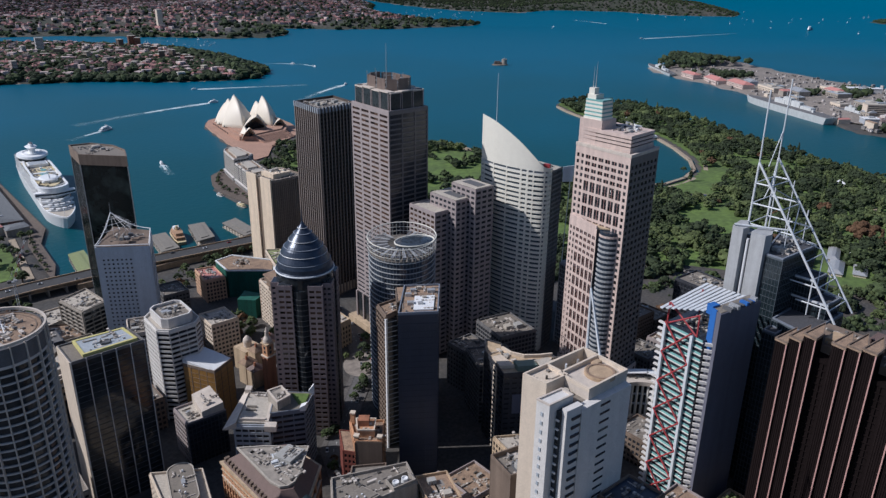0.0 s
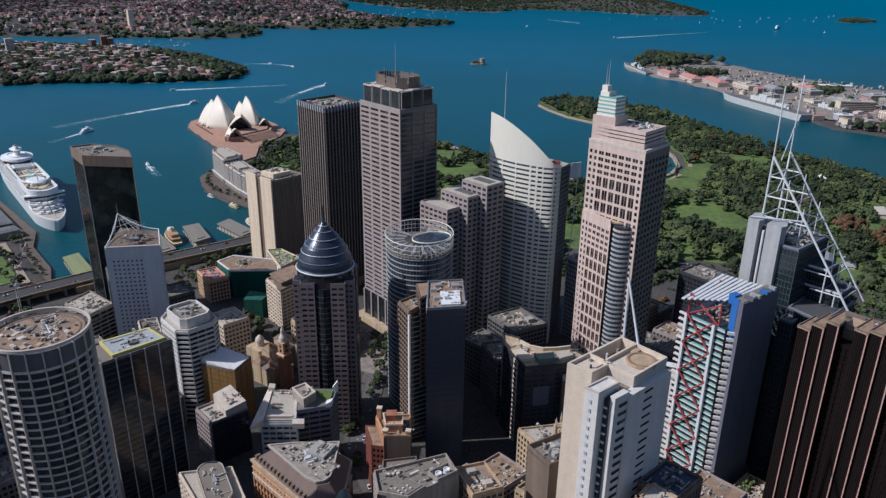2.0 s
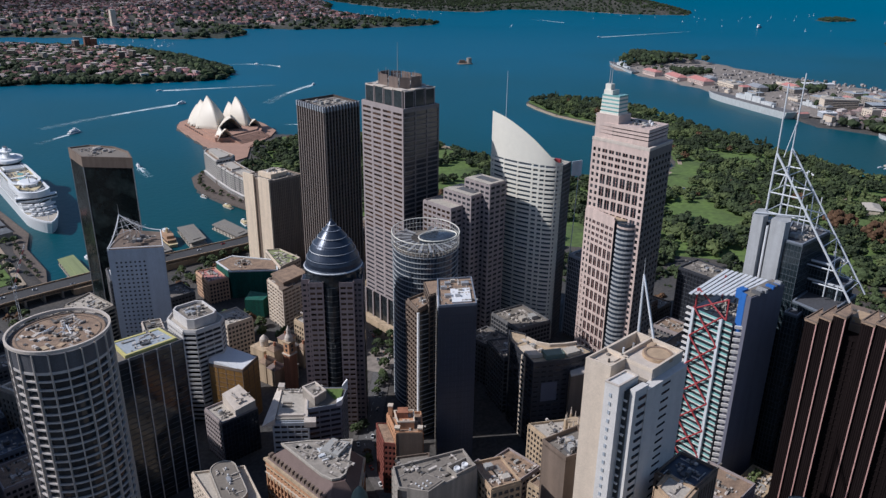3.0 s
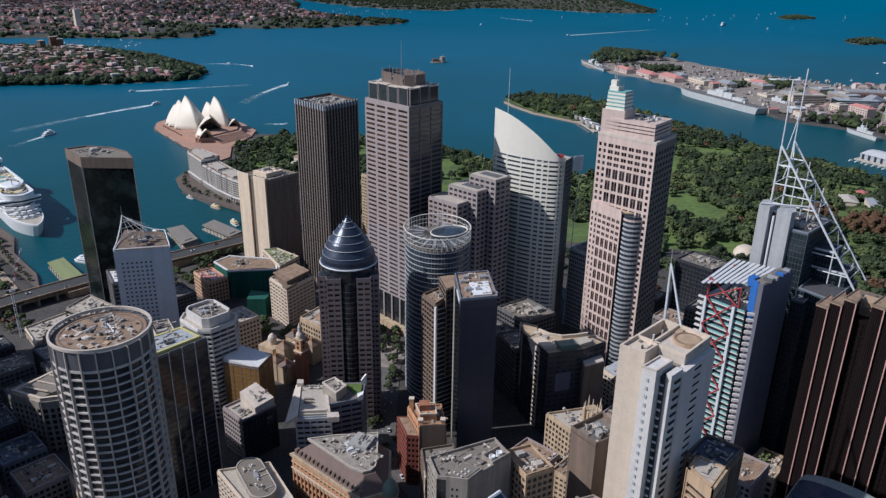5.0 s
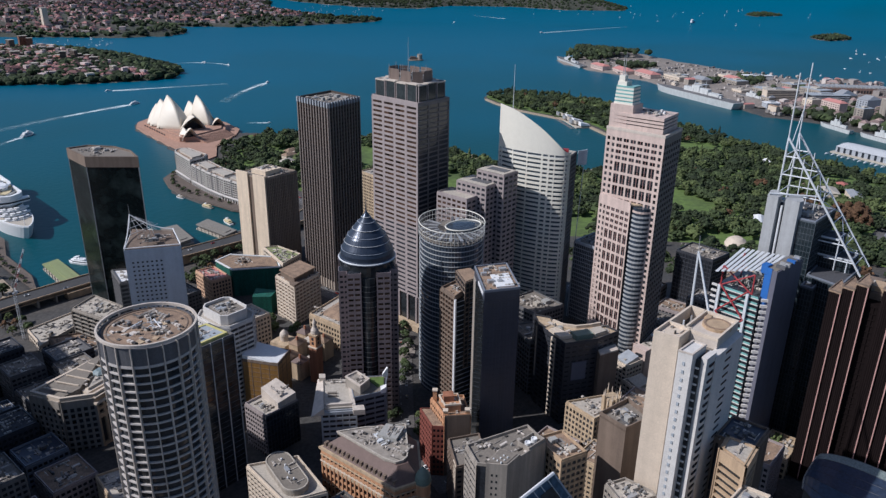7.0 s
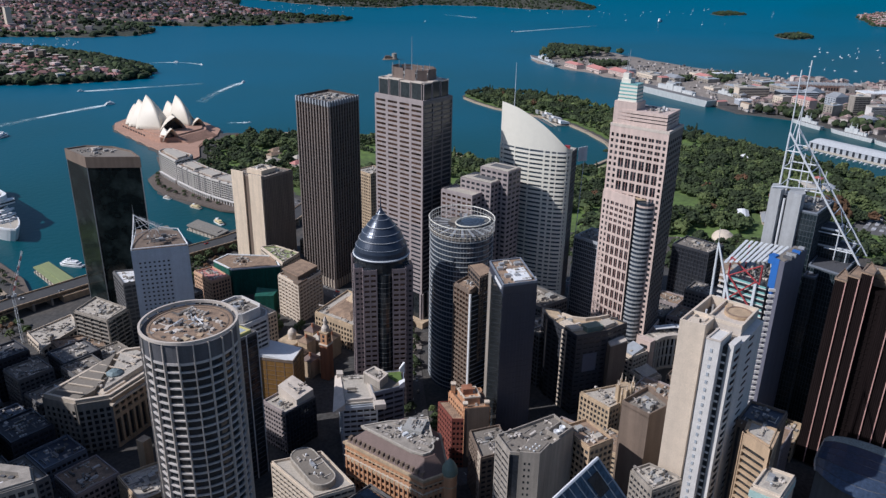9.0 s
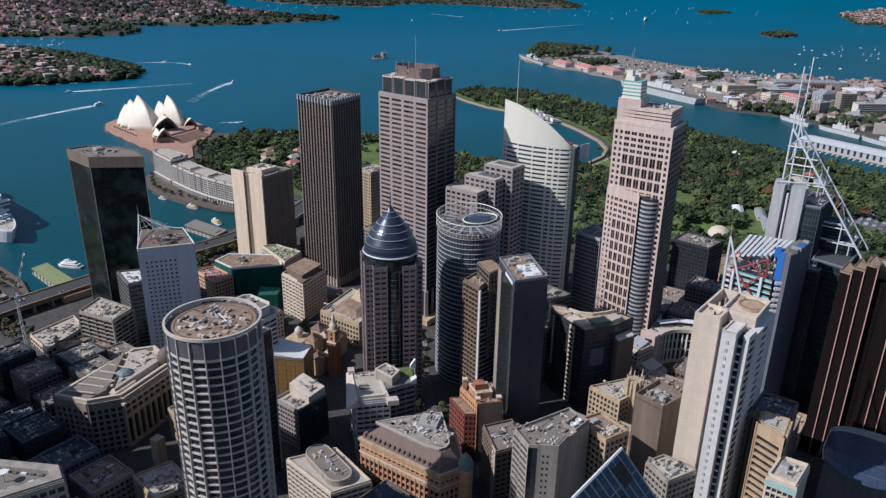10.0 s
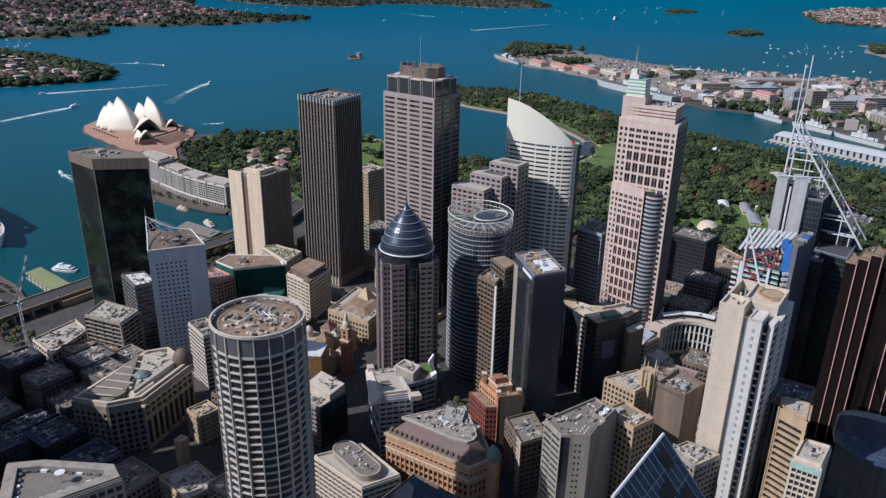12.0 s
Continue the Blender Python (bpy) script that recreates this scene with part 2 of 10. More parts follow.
# ---- mesh helpers ----
class Geo:
    """Collects plain polygons for one mesh."""

    def __init__(self):
        self.v, self.f = [], []

    def add(self, verts, faces):
        o = len(self.v)
        self.v += [tuple(v) for v in verts]
        self.f += [tuple(i + o for i in f) for f in faces]
        return self

    def prism(self, poly, z0, z1, top=None, lid=True):
        """Upright prism over a counter-clockwise outline; top: another outline for the upper edge, z1 may be a list."""
        k = len(poly)
        top = top or poly
        zs = z1 if isinstance(z1, (list, tuple)) else [z1] * k
        vs = [(x, y, z0) for x, y in poly] + [(x, y, z) for (x, y), z in zip(top, zs)]
        fs = [(i, (i + 1) % k, k + (i + 1) % k, k + i) for i in range(k)]
        if lid:
            fs += [tuple(range(k, 2 * k)), tuple(reversed(range(k)))]
        return self.add(vs, fs)

    def band(self, outer, inner, z0, z1):
        """Closed ring wall between two outlines with the same number of corners."""
        k = len(outer)
        vs = [(x, y, z) for z in (z0, z1) for o in (outer, inner) for x, y in o]
        fs = []
        for i in range(k):
            j = (i + 1) % k
            fs += [(i, j, 2 * k + j, 2 * k + i), (k + j, k + i, 3 * k + i, 3 * k + j), (2 * k + i, 2 * k + j, 3 * k + j, 3 * k + i), (j, i, k + i, k + j)]
        return self.add(vs, fs)

    def box(self, x0, y0, z0, x1, y1, z1):
        return self.prism([(x0, y0), (x1, y0), (x1, y1), (x0, y1)], z0, z1)

    def rbox(self, cx, cy, z0, sx, sy, h, a=0.0):
        c, s = math.cos(radians(a)), math.sin(radians(a))
        return self.prism([(cx + c * i * sx / 2 - s * j * sy / 2, cy + s * i * sx / 2 + c * j * sy / 2) for i, j in ((-1, -1), (1, -1), (1, 1), (-1, 1))], z0, z0 + h)

    def edge(self, p, q, a0, a1, d0, d1, z0, z1):
        """Box along the edge p-q from a0 to a1, from d0 to d1 outward."""
        u = (Vector(q) - Vector(p)).normalized()
        n = Vector((u.y, -u.x))
        pts = [Vector(p) + u * a + n * d for a, d in ((a0, d1), (a1, d1), (a1, d0), (a0, d0))]
        return self.prism([(v.x, v.y) for v in reversed(pts)][::-1], z0, z1)

    def bar(self, a, b, r=0.4, sides=6, r2=None):
        a, b = Vector(a), Vector(b)
        d = (b - a).normalized()
        s = d.orthogonal().normalized()
        t = d.cross(s)
        r2 = r if r2 is None else r2
        ring = [(math.cos(2 * math.pi * i / sides), math.sin(2 * math.pi * i / sides)) for i in range(sides)]
        vs = [a + (s * c + t * w) * r for c, w in ring] + [b + (s * c + t * w) * r2 for c, w in ring]
        fs = [(i, (i + 1) % sides, sides + (i + 1) % sides, sides + i) for i in range(sides)]
        return self.add(vs, fs + [tuple(range(sides, 2 * sides)), tuple(reversed(range(sides)))])

    def lathe(self, cx, cy, prof, sides=32, sx=1.0, sy=1.0, a=0.0):
        """Turned body from (radius, z) pairs; sx, sy stretch it to an ellipse turned by a."""
        ca, sa = math.cos(radians(a)), math.sin(radians(a))
        vs, fs = [], []
        for r, z in prof:
            for i in range(sides):
                w = 2 * math.pi * i / sides
                x, y = r * sx * math.cos(w), r * sy * math.sin(w)
                vs.append((cx + ca * x - sa * y, cy + sa * x + ca * y, z))
        for j in range(len(prof) - 1):
            for i in range(sides):
                k = (i + 1) % sides
                fs.append((j * sides + i, j * sides + k, (j + 1) * sides + k, (j + 1) * sides + i))
        fs.append(tuple(range((len(prof) - 1) * sides, len(prof) * sides)))
        fs.append(tuple(reversed(range(sides))))
        return self.add(vs, fs)

    def mesh(self, name, mat, smooth=False):
        me = bpy.data.meshes.new(name)
        me.from_pydata(self.v, [], self.f)
        me.materials.append(mat)
        if smooth:
            me.polygons.foreach_set("use_smooth", [True] * len(me.polygons))
        me.update()
        return me


def thing(name, base, label, category, group="", kind=""):
    ob = new(name)
    ob.location = base
    ob.empty_display_size = 2
    return tagged(ob, label, category, group, kind)


def root(ob):
    at = Vector(ob.location)
    while ob.parent:
        ob = ob.parent
        at += Vector(ob.location)
    return at


def part(name, geo, mat, parent, label="", smooth=False, kind=""):
    """One mesh object under a thing; its points are given in world places."""
    ob = new(name, geo.mesh(name, mat, smooth))
    ob.parent = parent
    ob.location = -root(parent)
    if label or kind:
        tagged(ob, label, kind=kind)
    return ob


def lone(name, geo, mat, label, category, group="", kind="", smooth=False):
    """A thing that is one mesh."""
    return tagged(new(name, geo.mesh(name, mat, smooth)), label, category, group, kind)


def circle(cx, cy, r, n=60, sx=1.0, sy=1.0, a=0.0):
    ca, sa = math.cos(radians(a)), math.sin(radians(a))
    res = []
    for i in range(n):
        w = 2 * math.pi * i / n
        x, y = r * sx * math.cos(w), r * sy * math.sin(w)
        res.append((cx + ca * x - sa * y, cy + sa * x + ca * y))
    return res


def centre(poly):
    return sum(p[0] for p in poly) / len(poly), sum(p[1] for p in poly) / len(poly)


def placed(poly, x, y, a, s=1.0):
    c, q = math.cos(radians(a)), math.sin(radians(a))
    return [(x + (c * i - q * j) * s, y + (q * i + c * j) * s) for i, j in poly]


def inset(poly, d):
    """Outline moved inward by d (counter-clockwise, convex corners)."""
    k, res = len(poly), []
    for i in range(k):
        a, b, c = (Vector(poly[(i + j) % k]) for j in (-1, 0, 1))
        u, w = (b - a).normalized(), (c - b).normalized()
        n1, n2 = Vector((-u.y, u.x)), Vector((-w.y, w.x))
        m = (n1 + n2) / max(0.3, 1 + n1.dot(n2))
        res.append(tuple(b + m * d))
    return res


def rect(x, y, w, d, a=0.0):
    """Outline from its corner (x, y): w along the turned x axis, d along the turned y axis."""
    c, s = math.cos(radians(a)), math.sin(radians(a))
    return [(x, y), (x + c * w, y + s * w), (x + c * w - s * d, y + s * w + c * d), (x - s * d, y + c * d)]


EYE_MID = Vector((-80.0, 50.0))
PANES = {}


def pane_mesh(w, h, mat):
    key = (round(w, 2), round(h, 2), mat.name)
    if key not in PANES:
        PANES[key] = Geo().box(-w / 2, -0.05, 0, w / 2, 0.05, h).mesh("window", mat)
    return PANES[key]


def visible(p, q):
    u = (Vector(q) - Vector(p)).normalized()
    n = Vector((u.y, -u.x))
    return n.dot(EYE_MID - (Vector(p) + Vector(q)) / 2) > 0


def lattice(geo, p, q, xs, zs, open_cell, depth, inner=0.0):
    """A wall with openings in one piece: xs and zs cut it into cells, open cells get reveals."""
    u = (Vector(q) - Vector(p)).normalized()
    n = Vector((u.y, -u.x))
    idx = {}

    def at(i, j, d):
        key = (i, j, d)
        if key not in idx:
            c = Vector(p) + u * xs[i] + n * d
            idx[key] = len(geo.v)
            geo.v.append((c.x, c.y, zs[j]))
        return idx[key]

    d, e = depth, inner
    for i in range(len(xs) - 1):
        for j in range(len(zs) - 1):
            if open_cell(i, j):
                geo.f += [(at(i, j, d), at(i, j, e), at(i, j + 1, e), at(i, j + 1, d)), (at(i + 1, j, e), at(i + 1, j, d), at(i + 1, j + 1, d), at(i + 1, j + 1, e)),
                          (at(i, j, d), at(i + 1, j, d), at(i + 1, j, e), at(i, j, e)), (at(i, j + 1, e), at(i + 1, j + 1, e), at(i + 1, j + 1, d), at(i, j + 1, d))]
            else:
                geo.f.append((at(i, j, d), at(i + 1, j, d), at(i + 1, j + 1, d), at(i, j + 1, d)))
    m = len(zs) - 1
    for i in range(len(xs) - 1):
        geo.f.append((at(i, m, d), at(i + 1, m, d), at(i + 1, m, e - 0.1), at(i, m, e - 0.1)))


def grid_on(geo, p, q, z0, z1, fh, bay, pier, band, depth, top=1.0):
    """Piers and floor bands on one side of a block, in one piece. Returns the columns, rows and their sizes."""
    length = (Vector(q) - Vector(p)).length
    cols, rows = max(1, round(length / bay)), max(1, round((z1 - z0 - top) / fh))
    bw, rh = length / cols, (z1 - z0 - top) / rows
    pier, band = min(max(pier, 0.08), bw * 0.9), min(max(band, 0.08), rh * 0.9)
    xs, zs = [-depth], [z0]
    for i in range(cols):
        xs += [i * bw + pier / 2, (i + 1) * bw - pier / 2]
    xs.append(length + depth)
    for j in range(rows):
        zs += [z0 + j * rh + band / 2, z0 + (j + 1) * rh - band / 2]
    zs += [z1 - top, z1] if top > band / 2 + 0.01 else [z1]
    lattice(geo, p, q, xs, zs, lambda i, j: i % 2 == 1 and j % 2 == 1 and j < 2 * rows, depth)
    return cols, rows, bw, rh


def windows_on(parent, p, q, z0, cols, rows, bw, rh, pier, band, mat, limit, split=1):
    """Single window panes on one side, each an object on a shared mesh, the upper ones first."""
    u = (Vector(q) - Vector(p)).normalized()
    n = Vector((u.y, -u.x))
    at, made = root(parent), 0
    w, h = (bw - pier) / split - (0.12 if split > 1 else 0), rh - band
    me = pane_mesh(w, h, mat)
    rot = math.atan2(u.y, u.x)
    for j in reversed(range(rows)):
        for i in range(cols * split):
            if made >= limit:
                return made
            a = (i // split) * bw + pier / 2 + (bw - pier) * (i % split + 0.5) / split
            c = Vector(p) + u * a + n * 0.12
            ob = new("window", me)
            ob.parent = parent
            ob.location = Vector((c.x, c.y, z0 + j * rh + band / 2)) - at
            ob.rotation_euler = (0, 0, rot)
            made += 1
    return made


def roof_clutter(parent, poly, z, seed, count=10, mats=None, big=6.0):
    """Plant rooms, ducts and tanks on a roof, each a part."""
    r = random.Random(seed)
    xs, ys = [p[0] for p in poly], [p[1] for p in poly]
    cx, cy = centre(poly)
    u = Vector(poly[1]) - Vector(poly[0])
    a = math.degrees(math.atan2(u.y, u.x))
    for i in range(count):
        f, g = r.uniform(-0.32, 0.32), r.uniform(-0.32, 0.32)
        v = Vector(poly[-1]) - Vector(poly[0])
        x, y = cx + u.x * f + v.x * g, cy + u.y * f + v.y * g
        s = big * r.uniform(0.25, 1.0)
        geo, kind = Geo(), r.random()
        if kind < 0.55:
            geo.rbox(x, y, z - 0.1, s, s * r.uniform(0.4, 1.0), r.uniform(0.8, 3.2), a)
            name = "plant_box"
        elif kind < 0.8:
            geo.rbox(x, y, z - 0.1, s * 1.6, 0.9, r.uniform(0.6, 1.2), a + r.choice((0, 90)))
            name = "duct"
        else:
            geo.lathe(x, y, [(s * 0.3, z - 0.1), (s * 0.3, z + 1.6), (s * 0.22, z + 1.9)], 10)
            name = "cooling_fan"
        part(name, geo, r.choice(mats or (PLANT, METAL, DARKMETAL, ROOFPALE)), parent)
    fittings(parent, poly, z, seed)


def within(poly, x, y):
    hit, k = False, len(poly)
    for i in range(k):
        (ax, ay), (bx, by) = poly[i], poly[(i + 1) % k]
        if (ay > y) != (by > y) and x < (bx - ax) * (y - ay) / (by - ay) + ax:
            hit = not hit
    return hit


def fittings(parent, poly, z, seed, dense=1.0):
    """Small vents, pipe runs, hatches, walkway strips and unit rows strewn over a roof."""
    r = random.Random(seed * 31 + 7)
    xs, ys = [p[0] for p in poly], [p[1] for p in poly]
    u = Vector(poly[1]) - Vector(poly[0])
    a = math.degrees(math.atan2(u.y, u.x))
    c, s = math.cos(radians(a)), math.sin(radians(a))
    area = (max(xs) - min(xs)) * (max(ys) - min(ys))
    g = Geo()
    for _ in range(int(min(70, 6 + area / 16) * dense)):
        x, y = r.uniform(min(xs), max(xs)), r.uniform(min(ys), max(ys))
        if not within(poly, x, y):
            continue
        kind = r.random()
        if kind < 0.3:
            g.rbox(x, y, z - 0.05, r.uniform(0.5, 1.9), r.uniform(0.5, 1.5), r.uniform(0.3, 1.0), a)
        elif kind < 0.55:
            m, way = r.randint(2, 5), r.choice(((c, s), (-s, c)))
            w = r.uniform(0.9, 1.5)
            for i in range(m):
                g.rbox(x + way[0] * i * w * 1.35, y + way[1] * i * w * 1.35, z - 0.05, w, w, r.uniform(0.9, 1.1), a)
        elif kind < 0.75:
            g.rbox(x, y, z - 0.05, r.uniform(2.5, 8), 0.35, r.uniform(0.3, 0.7), a + r.choice((0, 90)))
        elif kind < 0.85:
            q = r.uniform(0.25, 0.7)
            g.bar((x, y, z - 0.05), (x, y, z + r.uniform(0.5, 1.8)), q, 7, q * 0.8)
        else:
            g.rbox(x, y, z - 0.05, r.uniform(2, 6), r.uniform(0.8, 3), 0.12, a + r.choice((0, 90)))
    if g.v:
        part("roof_gear", g, FITTINGS, parent, kind="stuff")


def tower(name, label, poly, z0, z1, fh=3.8, bay=3.0, pier=0.8, band=1.4, depth=0.5, wall=GREY, glass=DARKGLASS, roof=ROOF,
          win=0, pane=PANE, split=1, parapet=1.1, clutter=8, seed=0, top=1.2, category="office tower", group="", skip=(), big=6.0, alt=None):
    """An office block: glazed core, facade of piers and bands, single windows, roof deck, parapet and plant."""
    cx, cy = centre(poly)
    ob = thing(name, (cx, cy, z0), label, category, group)
    part("glazing", Geo().prism(poly, z0, z1 - 0.6), glass, ob)
    geo, k = Geo(), len(poly)
    shown = []
    for i in range(k):
        p, q = poly[i], poly[(i + 1) % k]
        if i in skip:
            continue
        if not visible(p, q):
            grid_on(geo, p, q, z0, z1, fh * 3, bay * 3, pier, band, depth, top)
        elif alt and i in alt:
            side = Geo()
            grid_on(side, p, q, z0, z1, fh, *alt[i][1:], depth, top)
            part("side_facade", side, alt[i][0], ob)
        else:
            shown.append((p, q, *grid_on(geo, p, q, z0, z1, fh, bay, pier, band, depth, top)))
            if k > 4:
                part("facade", geo, wall, ob)
                geo = Geo()
    if geo.v:
        part("facade", geo, wall, ob)
    left = win
    for p, q, cols, rows, bw, rh in sorted(shown, key=lambda s: -s[2] * s[3]):
        if left > 0:
            left -= windows_on(ob, p, q, z0, cols, rows, bw, rh, pier, band, pane, left, split)
    deck = part("roof", Geo().prism(inset(poly, 0.3), z1 - 0.6, z1 - 0.3), roof, ob)
    if parapet:
        part("parapet", Geo().band(inset(poly, -0.1), inset(poly, 0.5), z1 - 0.6, z1 + parapet), wall, ob)
    if clutter:
        roof_clutter(deck, inset(poly, 2.0), z1 - 0.3, seed, clutter, big=big)
    return ob


def block(parent, name, poly, z0, z1, mat, fh=0, bay=3, pier=0.6, band=1.2, depth=0.4, wall=None, top=1.0):
    """An extra solid on a tower, with a facade when fh is given."""
    ob = part(name, Geo().prism(poly, z0, z1), mat, parent)
    if fh:
        geo = Geo()
        for i in range(len(poly)):
            grid_on(geo, poly[i], poly[(i + 1) % len(poly)], z0, z1 + 0.1, fh, bay, pier, band, depth, top)
        part(name + "_facade", geo, wall, parent)
    return ob

# ---- land and water ----
MID = np.array([-80.0, 50.0])


def bend(x, y, z):
    """Past four kilometres the far harbour is drawn in as a rising backdrop, so that it stays within the lens's reach."""
    dx, dy = x - MID[0], y - MID[1]
    r = math.hypot(dx, dy)
    if r <= 4000:
        return x, y, z
    s = 4000 + 850 * (1 - math.exp(-(r - 4000) / 2400))
    k = s / r
    return MID[0] + dx * k, MID[1] + dy * k, EYE - (EYE - z) * k


def signed(poly, x, y):
    """Distance to an outline, positive inside (arrays)."""
    best, inside = np.full(x.shape, 1e9), np.zeros(x.shape, bool)
    k = len(poly)
    for i in range(k):
        (ax, ay), (bx, by) = poly[i], poly[(i + 1) % k]
        dx, dy = bx - ax, by - ay
        t = np.clip(((x - ax) * dx + (y - ay) * dy) / (dx * dx + dy * dy + 1e-9), 0, 1)
        best = np.minimum(best, np.hypot(x - ax - t * dx, y - ay - t * dy))
        cross = ((ay > y) != (by > y)) & (x < (bx - ax) * (y - ay) / (by - ay + 1e-12) + ax)
        inside ^= cross
    return np.where(inside, best, -best)


def wavy(poly, amp, seed, cell=60.0):
    """Breaks straight shore lines into small bays."""
    r, res = random.Random(seed), []
    for i in range(len(poly)):
        a, b = Vector(poly[i]), Vector(poly[(i + 1) % len(poly)])
        n = max(1, int((b - a).length / cell))
        for j in range(n):
            p = a.lerp(b, j / n)
            res.append((p.x + r.uniform(-amp, amp) * (j > 0), p.y + r.uniform(-amp, amp) * (j > 0)))
    return res


def sheet(name, poly, step, height, mat, label, category, lift=0.0, wall=2.2, slope=0.08, bounds=None, skirt=True):
    xs, ys = [p[0] for p in poly], [p[1] for p in poly]
    x0, x1, y0, y1 = bounds or (min(xs) - step, max(xs) + step, min(ys) - step, max(ys) + step)
    gx, gy = np.arange(x0, x1 + step, step), np.arange(y0, y1 + step, step)
    X, Y = np.meshgrid(gx, gy, indexing="ij")
    D = signed(poly, X, Y)
    Z = np.where(D > 0, np.minimum(height(X, Y), wall + D * slope), np.maximum(-5.0, D * 0.9)) + lift
    geo, idx = Geo(), {}
    keep = D > (-step * 1.6 if skirt else 0)

    def vid(i, j):
        if (i, j) not in idx:
            idx[i, j] = len(geo.v)
            geo.v.append(bend(float(X[i, j]), float(Y[i, j]), float(Z[i, j])))
        return idx[i, j]

    for i in range(len(gx) - 1):
        for j in range(len(gy) - 1):
            if keep[i:i + 2, j:j + 2].all():
                geo.f.append((vid(i, j), vid(i + 1, j), vid(i + 1, j + 1), vid(i, j + 1)))
    return lone(name, geo, mat, label, category, kind="structure", smooth=True)


def smooth(a, b, v):
    t = np.clip((v - a) / (b - a), 0, 1)
    return t * t * (3 - 2 * t)


def garden_height(x, y):
    return 3.0 + 17 * (1 - smooth(200, 760, y + 0.25 * (x - 700)))


def city_height(x, y):
    b = smooth(470, 530, x)
    return (3.0 + 15 * (1 - smooth(420, 800, y))) * (1 - b) + garden_height(x, y) * b


def gz(x, y):
    return float(city_height(np.array(float(x)), np.array(float(y))))


SHORE = [(-2500, -2500), (5500, -2500), (5600, 600), (4760, 440), (4450, 260), (3950, 60), (3700, 300), (3588, 491), (3254, 420), (3118, 348), (2900, 60), (2350, -20),
         (2250, 266), (2255, 480), (2300, 870), (2400, 1120), (2540, 1383), (2550, 1490), (2345, 1500), (2150, 1478), (2050, 1379), (2000, 1262), (1905, 1010),
         (1775, 770), (1660, 650), (1620, 590), (1632, 482), (1590, 388), (1545, 290), (1470, 150), (1420, -60), (1240, -60), (1190, 100), (1215, 260), (1262, 390), (1310, 500), (1360, 640),
         (1425, 780), (1480, 920), (1505, 1050), (1475, 1150), (1410, 1205), (1358, 1183), (1318, 1110), (1285, 1030), (1275, 917), (1262, 836), (1206, 747), (1146, 673),
         (1092, 631), (1033, 612), (974, 610), (925, 640), (875, 705), (870, 790), (885, 900), (880, 1020), (815, 1130), (765, 1215), (715, 1275),
         (735, 1360), (748, 1440), (735, 1520), (690, 1545), (610, 1490), (588, 1445), (560, 1290), (526, 1146), (470, 1100), (428, 1045), (415, 1000), (425, 915), (440, 860), (430, 818),
         (372, 812), (262, 800), (183, 790), (150, 800), (150, 850), (160, 930), (178, 985), (176, 1240), (170, 1500), (60, 1640), (-150, 1650), (-400, 1300), (-900, 1100), (-2500, 1000)]
sheet("ground", SHORE, 11, city_height, CITYGROUND, "paved grey city ground with stone sea walls", "ground", bounds=(-700, 1700, -300, 1700))
sheet("ground", SHORE, 60, lambda x, y: 6 + 14 * smooth(1500, 2100, x) * (1 - smooth(300, 900, y)), YARD, "built-up ground beyond the bay", "ground", bounds=(1700, 5600, -600, 1640))
sheet("ground", SHORE, 100, lambda x, y: 18 + 0 * x, CITYGROUND, "city ground behind the viewpoint", "ground", bounds=(-2500, 1700, -2500, -300))

GARDEN = [(600, -300), (1150, -300), (1186, 100), (1211, 260), (1258, 390), (1306, 500), (1356, 640), (1421, 780), (1476, 920), (1500, 1050), (1470, 1146), (1410, 1199), (1361, 1178), (1323, 1108),
          (1290, 1028), (1281, 917), (1268, 833), (1211, 743), (1150, 668), (1094, 625), (1033, 606), (972, 604), (920, 636), (869, 703), (864, 790), (879, 900), (874, 1018), (810, 1126),
          (760, 1208), (705, 1240), (640, 1185), (600, 1150), (572, 1090), (560, 950), (530, 800), (520, 600), (530, 400), (555, 200)]
sheet("lawn", inset(GARDEN, -4), 6, garden_height, LAWN, "sunlit green park lawn sloping to the cove", "lawn", lift=0.25, wall=2.85, skirt=False)


def water_sheet():
    geo = Geo()
    radii = [0, 150, 400, 800, 1400, 2200, 3200, 4000] + [4000 * 1.09 ** i for i in range(1, 22)]
    n = 144
    for r in radii:
        for i in range(n):
            a = 2 * math.pi * i / n
            geo.v.append(bend(MID[0] + r * math.cos(a), MID[1] + r * math.sin(a), 0.0))
    for j in range(len(radii) - 1):
        for i in range(n):
            k = (i + 1) % n
            geo.f.append((j * n + i, (j + 1) * n + i, (j + 1) * n + k, j * n + k))
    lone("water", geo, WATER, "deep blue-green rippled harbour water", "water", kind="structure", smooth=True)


water_sheet()


def hill(x, y, cx, cy, rx, ry, h):
    return h * np.exp(-(((x - cx) / rx) ** 2 + ((y - cy) / ry) ** 2))


def north_height(x, y):
    return 9 + hill(x, y, 700, 2500, 500, 350, 22) + hill(x, y, 600, 3500, 900, 500, 55) + hill(x, y, 1700, 3900, 900, 500, 60) + hill(x, y, 2500, 4500, 900, 700, 70) + hill(x, y, 4700, 3400, 900, 500, 60)


